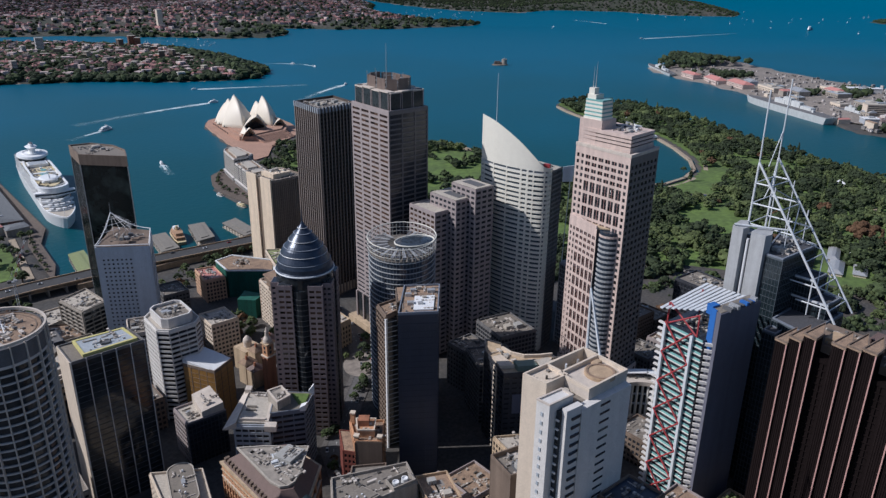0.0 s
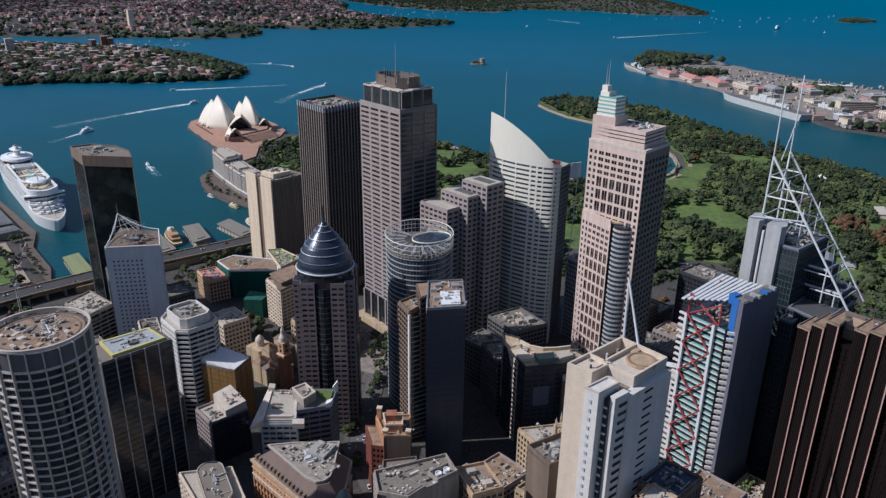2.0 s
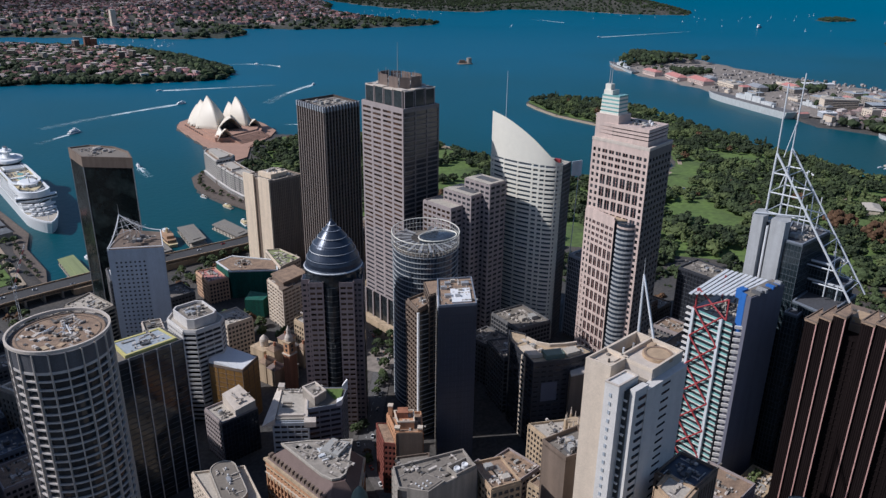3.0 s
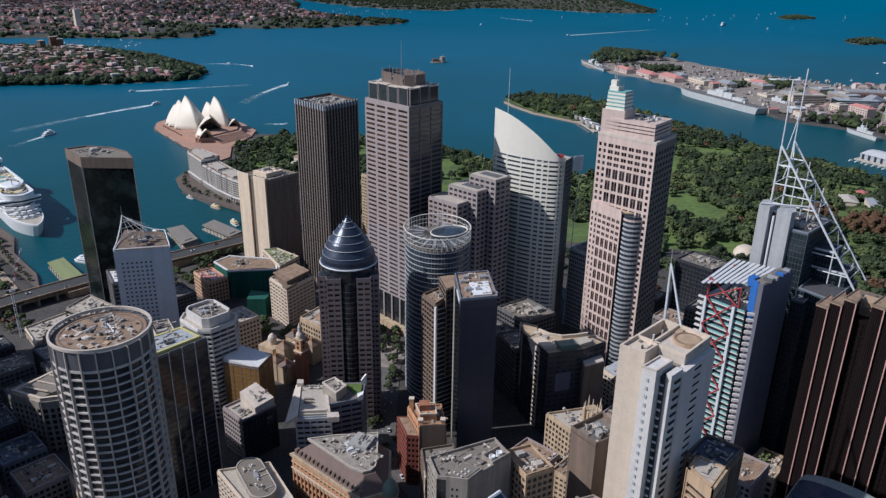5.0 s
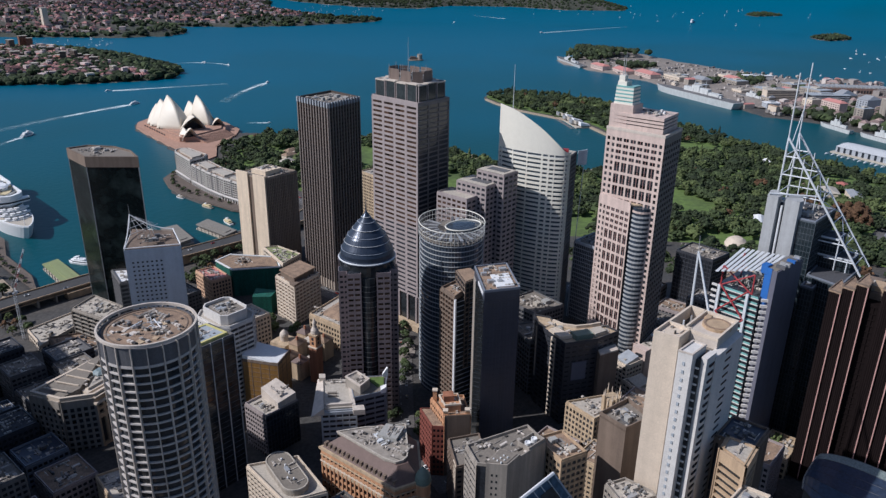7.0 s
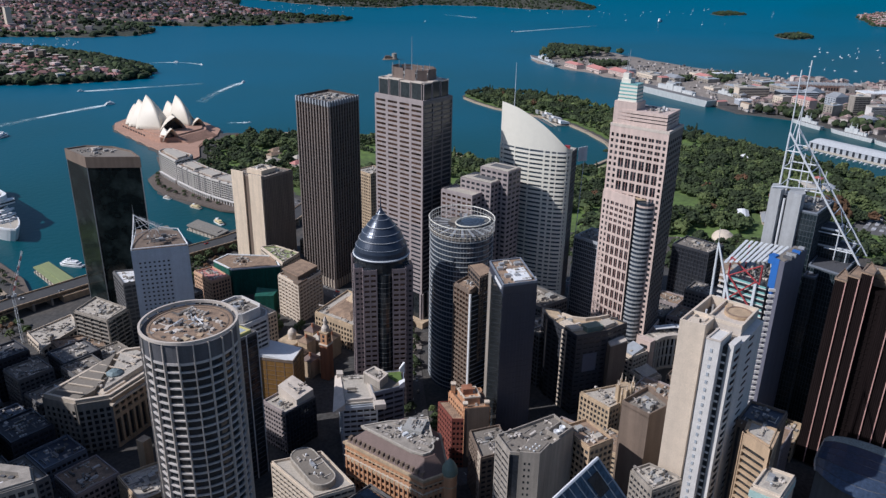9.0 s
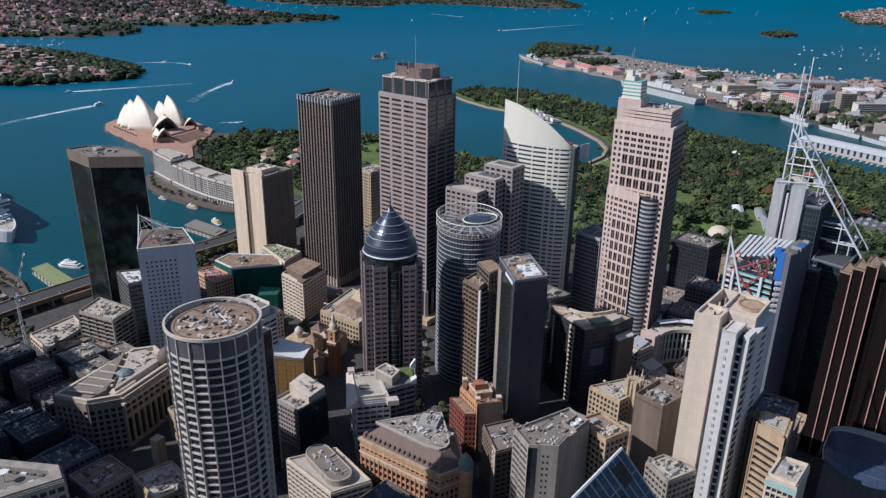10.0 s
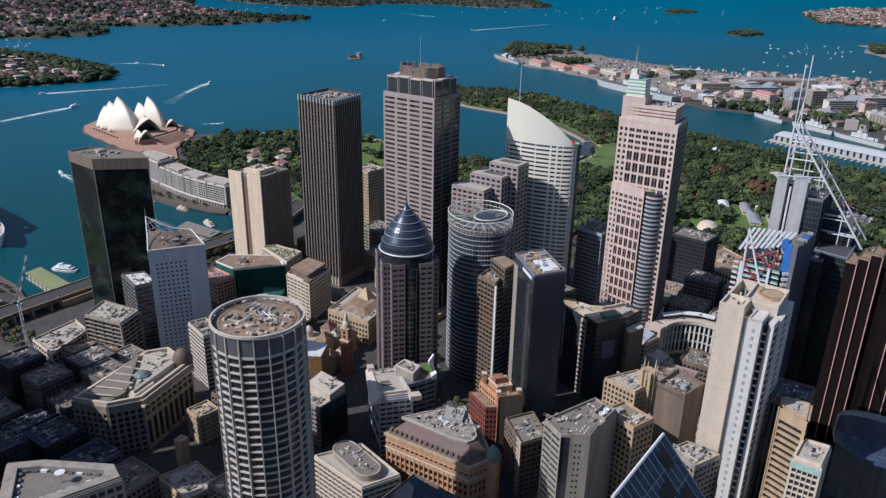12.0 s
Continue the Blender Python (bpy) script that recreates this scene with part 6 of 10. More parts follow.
for i in range(4):
    grid_on(g, WING[i], WING[(i + 1) % 4], 16, 66, 3.7, 6, 0.6, 1.7, 0.5, 2.0)
part("wing", Geo().prism(WING, 16, 65.4), DARKGLASS, ob)
part("wing_facade", g, STEELBLUE, ob)
part("wing_roof", Geo().prism(inset(WING, 0.4), 65.4, 66), ROOF, ob)
BOX = [(171, 354), (181, 356), (182, 369), (172.6, 369.5)]
part("plant_room", Geo().prism(BOX, 60, 71.4), GREY, ob)
part("plant_kerb", Geo().band(inset(BOX, -0.2), inset(BOX, 0.9), 71.4, 72.4), RIMSTONE, ob)
fittings(ob, inset(BOX, 1.2), 71.4, 74, 0.9)
part("green_terrace", Geo().prism([(184, 352), (188, 350.5), (195, 357.5), (186.5, 365)], 66, 66.7), LAWN, ob, "planted roof terrace")
part("terrace_fold", Geo().prism([(182, 347), (185.2, 345.4), (189, 349), (185.5, 351)], 64.5, [67, 68.6, 67.6, 66.6]), ROOFWHITE, ob)
part("terrace_fin", Geo().prism([(195, 358.6), (198.2, 356.8), (198.8, 358.6), (196.5, 360.4)], 64.5, [68, 72.5, 72.0, 67.6]), ROOFWHITE, ob)
fittings(ob, [on_block(0.15, 0.55), on_block(0.8, 0.55), on_block(0.8, 0.92), on_block(0.15, 0.92)], 64.2, 75, 0.4)

HER = [(131.5, 285), (145.5, 279.5), (169, 304), (165, 328), (129, 341.5)]


def heritage():
    ob = low("heritage_block", "orange sandstone heritage block with brown mansard roof", HER, 55, fh=4.4, bay=3.3, pier=1.2, band=1.5, depth=0.7, wall=ORANGE, glass=DARKGLASS, win=170, pane=PANE, clutter=0, parapet=0, top=2.2)
    part("cornice", Geo().band(inset(HER, -1.3), inset(HER, 1), 54.6, 56.2), SAND, ob)
    part("mid_cornice", Geo().band(inset(HER, -1.0), inset(HER, 0.2), 46.2, 47.0), CREAM, ob)
    part("mansard", Geo().prism(inset(HER, -0.2), 56, 64.5, top=inset(HER, 6.4)), SLATE, ob)
    p, q = HER[4], HER[0]
    L = (Vector(q) - Vector(p)).length
    for i in range(16):
        a = (i + 0.5) * L / 16
        part("dormer", Geo().edge(p, q, a - 0.9, a + 0.9, -3.2, -0.4, 56.2, 59.4), MUD, ob)
    deck = [(136.6, 298.0), (138.3, 291.1), (141.9, 289.3), (146.1, 290.0), (150.9, 293.8), (167.4, 311.7), (158.9, 318.1), (148.7, 327.3), (135.8, 335.6)]
    part("flat_roof", Geo().prism(deck, 64, 65.6), GREY, ob)
    part("roof_kerb", Geo().band(inset(deck, -0.3), inset(deck, 0.5), 65, 66.2), ROOFPALE, ob)
    part("plant_room", Geo().prism([(151, 303), (163, 308), (158, 318), (147, 314)], 65, 68.2), PLANT, ob)
    roof_clutter(ob, rect(141, 304, 14, 20, -14), 65.5, 75, 22, mats=(METAL, ROOFWHITE, PLANT, STEELWHITE), big=4.0)
    fittings(ob, inset(deck, 2), 65.6, 75, 1.4)
    fittings(ob, [(152, 304.5), (161, 308.5), (157, 316), (149, 313)], 68.2, 76, 1.4)
    part("corner_turret", Geo().lathe(146.6, 278.6, [(4.4, 54.8), (4.8, 55.6), (4.1, 59), (2.4, 62), (0.3, 64.5)], 18), COPPERDOME, ob, "green copper turret dome")
    part("turret_shaft", Geo().lathe(146.6, 278.6, [(4.2, 16), (4.2, 54.9)], 18), ORANGE, ob)
    for z in (25, 34, 47, 54):
        part("turret_band", Geo().lathe(146.6, 278.6, [(4.5, z), (4.5, z + 0.7)], 18), SAND, ob)
    # pilasters, string courses and arch heads on the street fronts
    for i in (4, 0):
        p, q = HER[i], HER[(i + 1) % 5]
        L = (Vector(q) - Vector(p)).length
        m = max(2, round(L / 3.3))
        for k in range(m + 1):
            part("pilaster", Geo().edge(p, q, k * L / m - 0.45, k * L / m + 0.45, 0.6, 1.15, 16, 45.8), ORANGE, ob)
        for k in range(m):
            c = (k + 0.5) * L / m
            part("arch_head", Geo().edge(p, q, c - 1.25, c + 1.25, 0.3, 0.95, 44.0, 45.6), SAND, ob)
        for z in (24.5, 33.4, 51.2):
            part("string_course", Geo().edge(p, q, -0.8, L + 0.8, 0.6, 1.3, z, z + 0.55), SAND, ob)


heritage()

GB = [(143, 222), (172, 218.8), (177.3, 233.4), (143, 246.3), (135.4, 233.5)]
ob = low("grey_roofed_block", "grey office block with split flat roof and banded flank", GB, 96, fh=3.7, bay=7.5, pier=0.6, band=1.8, depth=0.6, wall=GREY, win=30, roof=ROOF, clutter=2, seed=76, big=2.5, skip=(4, 0))
part("blank_flank", Geo().edge(GB[0], GB[1], 0, 29.2, -0.3, 0.3, 16, 96.6), GREY, ob)
part("stair_shaft", Geo().prism([(136.6, 229), (142.2, 220.6), (153, 221), (150, 231)], 16, 98.4), GREY, ob)
part("shaft_roof", Geo().prism([(137.6, 229), (142.6, 221.4), (152, 221.8), (149.4, 230.2)], 98.4, 98.8), ROOF, ob)
for j in range(18):
    for f in (0.3, 0.52):
        part("slit_window", Geo().edge((136.6, 229), (142.2, 220.6), f * 10 - 0.45, f * 10 + 0.45, -0.2, 0.06, 91 - j * 3.7, 92.3 - j * 3.7), BLACKGLASS, ob)
part("fan_pit", Geo().band(rect(160, 220.5, 12, 7.5, -6), rect(160.6, 221, 10.8, 6.4, -6), 95.6, 98.4), GREY, ob)
part("pit_floor", Geo().prism(rect(160.4, 220.8, 11, 6.8, -6), 95.6, 96), DARKMETAL, ob)
for fx, fy in ((163.6, 223.8), (168.4, 223.3)):
    part("cooling_fan", Geo().lathe(fx, fy, [(1.6, 95.9), (1.6, 98.4), (1.2, 98.4), (1.1, 97.9)], 16), ROOFWHITE, ob, "round white fan cowl")
for k in range(7):
    part("roof_vent", Geo().bar((141 + (k % 3) * 2.6, 223.5 + (k // 3) * 2.2, 98.7), (141 + (k % 3) * 2.6, 223.5 + (k // 3) * 2.2, 99.4), 0.4, 7), ROOFWHITE, ob)
ob = low("tan_annex", "tan brick office annex with flat roof", [(171.5, 208.5), (186, 203), (193, 222), (178.6, 228.5)], 90, fh=3.7, bay=3, pier=0.9, band=1.5, wall=TAN, roof=ROOFBROWN, clutter=5, seed=77, big=4, win=40)
ob = low("walled_block", "brown block with blank pale side walls and cluttered roof", [(166, 271), (182, 262), (199, 281), (182.5, 291)], 56.5, fh=3.6, bay=3.4, pier=1.0, band=1.6, wall=MUD, roof=ROOF, clutter=9, seed=78, big=4, win=40)
part("pale_wall", Geo().edge((182.5, 291), (166, 271), 19, 25.5, 0, 0.5, 16, 57), CREAM, ob)
ob = low("blank_block", "brown blank-walled block with open rooftop plant", [(208, 193.5), (226, 188.5), (234, 206), (211.5, 210.5)], 96, fh=40, bay=40, pier=0.3, band=0.2, depth=0.1, wall=MUD, glass=MUD, roof=ROOF, clutter=22, seed=79, big=4.5, parapet=2.2)
ob = low("gothic_block", "sandstone office block with ribbed corner turret", [(258, 237), (281, 231), (286, 246), (263, 260)], 57, fh=4.0, bay=2.9, pier=1.1, band=1.4, wall=SAND, win=90, roof=ROOFPALE, clutter=3, seed=80)
part("turret", Geo().prism([(267.5, 231), (276, 229), (278.5, 237), (270, 239.5)], 16, 68), SAND, ob)
for i in range(12):
    w = 2 * math.pi * i / 12
    c = (273 + 5.2 * math.cos(w), 234 + 5.2 * math.sin(w))
    part("buttress", Geo().bar((*c, 16), (*c, 64 + (i % 3) * 3), 0.9, 5, 0.7), SAND, ob)
    part("pinnacle", Geo().bar((*c, 63 + (i % 3) * 3), (*c, 69 + (i % 3) * 3), 0.6, 5, 0.12), CREAM, ob)
# paler copy of the vault glass, sunlight on the east end put into its colour
VAULTLIT = shade("sunlit_vault_glass", (0.26, 0.31, 0.30), 0.35, vary=0.35, scale=0.3, fine=1.0)
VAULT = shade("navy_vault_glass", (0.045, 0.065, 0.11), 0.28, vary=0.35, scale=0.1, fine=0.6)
ob = low("balcony_block", "tan apartment tower with stacked pale balconies", [(203.5, 132.7), (219.3, 133.8), (219.3, 146), (208.5, 144.8)], 109, "apartment tower", fh=4.0, bay=14, pier=0.4, band=1.15, depth=1.5, wall=TAN, glass=BLACKGLASS, clutter=1, seed=81, top=6, big=2, parapet=0.5, roof=ROOFPALE)
ob = low("navy_roofed_block", "dark brown tower with a navy flat roof", [(220.5, 135), (243, 135), (242, 152.6), (220.5, 152.6)], 106, "office tower", fh=30, bay=2.4, pier=1.1, band=0.4, depth=0.6, wall=MUD, glass=DARKGLASS, clutter=3, seed=181, top=3, big=3, roof=NAVY)
ob = low("small_tower", "cream small tower with teal upper glazing and roof plant", [(186, 121), (205, 120), (204, 132), (186, 133)], 97, fh=3.6, bay=2.6, pier=0.5, band=0.9, depth=0.8, wall=CREAM, glass=DARKGLASS, roof=ROOFPALE, clutter=8, seed=82, big=3.5, win=40)
part("teal_crown", Geo().band(inset([(186, 121), (205, 120), (204, 132), (186, 133)], -1.0), inset([(186, 121), (205, 120), (204, 132), (186, 133)], 0.5), 91.5, 95.2), TEALPALE, ob, "teal glazed top storeys")
ob = low("plant_block", "grey block with roof crowded by plant", [(178, 176), (195.5, 168), (197.4, 171), (197.4, 186), (187, 191)], 76, fh=3.6, bay=3, pier=0.8, band=1.6, wall=GREY, roof=ROOFPALE, clutter=26, seed=83, big=3.6)




def vault_hall():
    claim(rect(262, 72, 52, 52))
    ob = thing("vaulted_hall", (294, 98, 18), "dark blue glass vaulted hall roof with an end coloured as sunlit", "hall")
    part("shell", Geo().prism(rect(280, 76, 34, 44), 17, 55.6), DARKGREY, ob)
    n, steps = 14, (0.0, 0.12, 0.3, 0.5, 0.66, 0.83, 1.0)

    def roof_at(f, a):
        """Point on the vault: rounded west end, straight east end."""
        x0 = 264 + 15 * math.cos(a) ** 2
        return (x0 + (314 - x0) * f, 98 - 25 * math.cos(a) * (0.9 + 0.1 * min(1, f * 3)), 56 + 7.5 * math.sin(a) * min(1.0, 0.35 + f * 3))

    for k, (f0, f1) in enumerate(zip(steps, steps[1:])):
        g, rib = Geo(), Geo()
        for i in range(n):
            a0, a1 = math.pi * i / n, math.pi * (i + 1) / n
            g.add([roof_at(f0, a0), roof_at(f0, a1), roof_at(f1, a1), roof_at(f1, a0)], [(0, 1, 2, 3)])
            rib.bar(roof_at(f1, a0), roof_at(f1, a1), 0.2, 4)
        part("vault", g, VAULTLIT if k > 4 else VAULT, ob, "glazed vault end coloured as sunlit" if k > 4 else "dark blue glass vault")
        part("vault_rib", rib, DARKMETAL, ob)
    eave = Geo()
    for f0, f1 in zip(steps, steps[1:]):
        for a in (0.0, math.pi):
            eave.bar(roof_at(f0, a), roof_at(f1, a), 0.5, 6)
    part("eaves_rail", eave, ROOFPALE, ob)
    part("brick_annex", Geo().prism(rect(284, 62, 30, 13), 17, 50), BRICK, ob, "red brick annex")


vault_hall()
ob = low("planted_terrace", "low block with a planted roof terrace", rect(334, 142, 28, 18), 31, fh=4, bay=4, pier=1, band=1.5, wall=SAND, roof=SAND, clutter=5, seed=120, big=3)
for k in range(9):
    g, r = Geo(), random.Random(k)
    for i in range(5):
        clump(g, r, 337 + k * 2.6 + r.uniform(-1, 1), 154 + r.uniform(-2.5, 2.5), 31.6 + i * 0.5, r.uniform(0.7, 1.3), 1.2, ICO1, 0.5)
    part("shrub", g, LEAFLIGHT, ob)
ob = low("blue_roofed_block", "low block with a dark blue roof", rect(242, 140, 26, 24), 66, fh=3.8, bay=3, pier=0.6, band=1.2, wall=DARKGREY, roof=VAULT, clutter=6, seed=121, big=4)


GABLEGLASS = shade("gable_glass", (0.085, 0.125, 0.17), 0.6, vary=0.4, scale=0.1, fine=0.5, spec=0.1)


def gable_tower():
    # steep lean-to gable: the ridge runs back from the street, the wide glass slope falls to the south
    poly = claim([(76, 161), (126, 159), (112, 184), (62, 186)])
    ob = thing("gabled_tower", (94, 172, 17), "tower topped by a steep blue glass gable", "office tower")
    part("shaft", Geo().prism(poly, 16, 100), BLUEGLASS, ob)
    a, b, c, d = [Vector((x, y, 100)) for x, y in poly]
    r1, r0 = Vector((110, 177, 136)), Vector((60, 179, 136))
    part("gable", Geo().add([a, b, c, d, r0, r1], [(0, 1, 5, 4), (2, 3, 4, 5), (3, 0, 4), (1, 2, 5)]), GABLEGLASS, ob, "blue glass gable")
    for i in range(12):
        f = i / 11
        part("gable_bar", Geo().bar(r1.lerp(r0, f), b.lerp(a, f), 0.3, 4), METAL, ob)
    for f in (0.3, 0.6, 1.0):
        part("gable_bar", Geo().bar(r1.lerp(b, f), r0.lerp(a, f), 0.25, 4), METAL, ob)
    part("ridge_cap", Geo().bar(r1, r0, 0.7, 6), ROOFWHITE, ob)
    part("end_trim", Geo().bar(r1, b, 0.5, 5), WHITEGREY, ob)
    for f, g, u, v in ((0.1, 0.25, 0.1, 0.35), (0.3, 0.5, 0.4, 0.62), (0.12, 0.3, 0.66, 0.9)):
        q = [r1.lerp(r0, f).lerp(b.lerp(a, f), u), r1.lerp(r0, f).lerp(b.lerp(a, f), v), r1.lerp(r0, g).lerp(b.lerp(a, g), v), r1.lerp(r0, g).lerp(b.lerp(a, g), u)]
        up = Vector((0.12, -0.25, 0.3))
        part("opened_pane", Geo().add([p + up for p in q], [(3, 2, 1, 0)]), BLACKGLASS, ob)


gable_tower()

TR = [(-78, 350), (-38, 336), (-35, 345), (-49, 369), (-59, 379)]
ob = low("wedge_tower", "wedge-shaped concrete tower with broad roof border", TR, 134, "office tower", fh=3.8, bay=3, pier=0.8, band=1.6, wall=GREY, roof=ROOF, clutter=0, parapet=0.6)
part("roof_border", Geo().band(inset(TR, 0.4), inset(TR, 4.2), 133.6, 135.4), GREY, ob)
IT = inset(TR, 5.4)
for i in range(5):
    p, q = Vector(IT[i]), Vector(IT[(i + 1) % 5])
    for k in range(int((q - p).length / 3.2)):
        c = p.lerp(q, (k + 0.5) / max(1, int((q - p).length / 3.2)))
        rr = random.Random(i * 20 + k)
        part("roof_unit", Geo().rbox(c.x, c.y, 133.6, rr.uniform(1.4, 2.6), rr.uniform(0.9, 1.6), rr.uniform(0.5, 1.3), math.degrees(math.atan2((q - p).y, (q - p).x))), rr.choice((ROOFWHITE, DARKMETAL, METAL)), ob)
part("dish_mast", Geo().bar((-52, 353, 133.6), (-52, 353, 137.5), 0.25, 6), METAL, ob)
part("dish", Geo().lathe(-52, 353, [(0.3, 137.2), (1.2, 137.6), (1.9, 138.4)], 14), ROOFWHITE, ob, "white satellite dish")

LB = [(40, 526), (49, 503), (66, 492.5), (112, 505), (116, 533), (104, 541)]
ob = low("colonnaded_block", "long sandstone bank building with tall columns and corner dome", LB, 54, fh=4.4, bay=4.0, pier=1.5, band=1.2, depth=1.0, wall=GREY, win=60, roof=ROOFPALE, clutter=0, seed=85, big=5, top=5, skip=(2,))


def bank_front():
    p, q = LB[2], LB[3]
    L = (Vector(q) - Vector(p)).length
    n = 9
    xs, w = [-0.5], L / n
    for i in range(n):
        xs += [i * w + 0.9, (i + 1) * w - 0.9]
    xs.append(L + 0.5)
    g = Geo()
    lattice(g, p, q, xs, [14, 19, 38, 41, 44, 46, 49, 55], lambda i, j: i % 2 == 1 and j % 2 == 1, 1.6)
    part("column_front", g, TAN, ob, "sandstone front with giant columns")
    part("front_cornice", Geo().edge(p, q, -1.5, L + 1.5, 0.5, 3.0, 49.5, 51), CREAM, ob)
    part("front_cornice", Geo().edge(p, q, -1, L + 1, 0.5, 2.4, 54.2, 55), CREAM, ob)


bank_front()
# darker than the other roofs: this slope's shade is put into the colour
part("glass_roof", Geo().prism([(44, 525), (51, 506), (62, 503), (96, 538)], 53.8, [55, 55, 58, 58]), ROOF, ob, "shaded grey roof slope")
for k in range(7):
    a, b = Vector((47, 523)).lerp(Vector((98, 537)), k / 6), Vector((55, 505)).lerp(Vector((104, 515)), k / 6)
    part("roof_beam", Geo().bar((a.x, a.y, 57.2), (b.x, b.y, 58.2), 0.5, 4), CREAM, ob)
part("roof_kerb", Geo().band(inset(LB, -0.2), inset(LB, 1.6), 54, 56.6), CREAM, ob)
part("upper_storey", Geo().prism([(66, 500), (107, 511), (108, 531), (98, 536)], 53.5, 57.5), ROOFPALE, ob)
part("upper_storey", Geo().prism([(64, 497), (82, 501.5), (80, 508), (63, 503)], 53.5, 56), CREAM, ob)
part("corner_dome", Geo().lathe(111, 510, [(6.6, 50), (6.6, 56), (7.0, 56.6), (6.6, 59), (5.6, 61.6), (3.8, 63.8), (1.8, 65), (0.3, 65.6)], 22), SLATE, ob, "brown corner dome", smooth=True)
part("skylight", Geo().lathe(81, 513, [(5.5, 57.4), (5.5, 58.5), (3.0, 60.2), (0.4, 60.8)], 8), PALEGLASS, ob, "teal glass octagonal skylight")
fittings(ob, [(84, 510), (104, 514), (105, 530), (98, 533)], 57.5, 85, 0.8)
fittings(ob, [(66, 503), (78, 506), (80, 514), (70, 512)], 57.5, 86, 0.8)
low("yellow_block", "small yellow rendered block with stepped roof", [(88, 466), (103, 464), (105, 479), (90, 481)], 38, fh=3.6, bay=4, pier=1.5, band=2.2, wall=SAND, glass=DARKGLASS, roof=SAND, clutter=3, seed=86, big=4)
ob = low("chapel_block", "sandstone church-like block with square tower", [(36, 412), (58, 408), (62, 436), (40, 442)], 34, fh=4, bay=3, pier=1.2, band=1.8, wall=SAND, roof=ROOFPALE, clutter=8, seed=87, big=4)
part("square_tower", Geo().rbox(61, 447, 15, 6, 6, 32, 10), TAN, ob)
low("terraced_block", "grey-banded office block with stacked terraces", [(128, 612), (150, 620), (144, 660), (120, 648)], 46, fh=3.6, bay=9, pier=0.15, band=0.7, depth=1.2, wall=GREY, glass=BLACKGLASS, roof=ROOFPALE, clutter=14, seed=88, big=4.5)
low("dark_slab", "dark balconied slab with a white roof", [(150, 620), (166, 614), (172, 640), (158, 650)], 68, fh=3.6, bay=5, pier=0.4, band=1.2, depth=0.8, wall=DARKGREY, roof=ROOFWHITE, clutter=2, seed=89, big=3)
low("striped_block", "grey striped office block", [(137, 520), (150, 516), (157, 542), (144, 546)], 60, fh=3.5, bay=4, pier=0.4, band=1.5, wall=RIMSTONE, roof=ROOF, clutter=6, seed=90)
low("cream_hall", "low hall with cream flat roof by the quay", [(96, 664), (136, 680), (141, 707), (100, 701)], 15, "hall", fh=4, bay=5, pier=1, band=1, wall=CREAM, roof=ROOFPALE, clutter=7, seed=91, big=3)
low("brown_hall", "low block with brown roof near the quay", [(98, 628), (124, 612), (130, 640), (100, 655)], 24, "office building", fh=4, bay=4, pier=1, band=1.6, wall=MUD, roof=ROOFBROWN, clutter=12, seed=92, big=4)
APRICOT = shade("apricot_render", (0.62, 0.40, 0.26), 0.8, streak=0.2)
low("brick_block", "red and cream brick building by the netted site", [(246, 642), (265, 640), (268, 672), (250, 676)], 31, fh=3.8, bay=3, pier=1.2, band=1.4, wall=APRICOT, win=70, roof=PINKROOF, clutter=4, seed=93)
ob = thing("netted_building", (290, 645, 7), "building wrapped in green construction netting", "building site")
NT = claim([(268, 640), (304, 612), (318, 636), (290, 676), (270, 672)])
part("netting", Geo().prism(NT, 6, 36.5), GREENNET, ob, "green netting")
part("roof", Geo().prism(inset(NT, 2), 36.3, 37), ROOFBROWN, ob)
part("netted_wing", Geo().prism([(252, 586), (264, 574), (276, 582), (266, 600)], 10, 31), GREENNET, ob, "green netting")
part("white_edge", Geo().band(inset(NT, -0.2), inset(NT, 1.2), 36.5, 37.6), ROOFWHITE, ob)
roof_clutter(ob, rect(280, 640, 16, 22), 37, 94, 14, mats=(ROOFPALE, MUD, METAL), big=4)
ob = low("green_roofed_block", "long block with weathered green copper roof", [(306, 610), (334, 618), (332, 652), (320, 660)], 40, fh=3.8, bay=3, pier=1, band=1.6, wall=CREAM, roof=GREENROOF, clutter=4, seed=95, big=3)
ob = low("balconied_block", "tan brick block with white balconies and roof storey", [(264, 538), (297, 545), (299, 573), (268, 569)], 52, fh=3.5, bay=5, pier=0.8, band=1.5, depth=0.9, wall=CREAM, glass=MUD, clutter=3, seed=96, roof=ROOFBROWN)
part("brick_corner", Geo().prism([(263, 537), (276, 540), (277, 546), (264, 545)], 14, 54), MUD, ob)
part("roof_storey", Geo().prism([(268, 543), (295, 549), (296, 570), (271, 566)], 51, 57), MUD, ob)
part("roof", Geo().prism([(267, 542), (296, 548), (297, 571), (270, 567)], 57, 58), ROOFBROWN, ob)

LA = [(256, 464), (300, 472), (302, 516), (254, 506)]


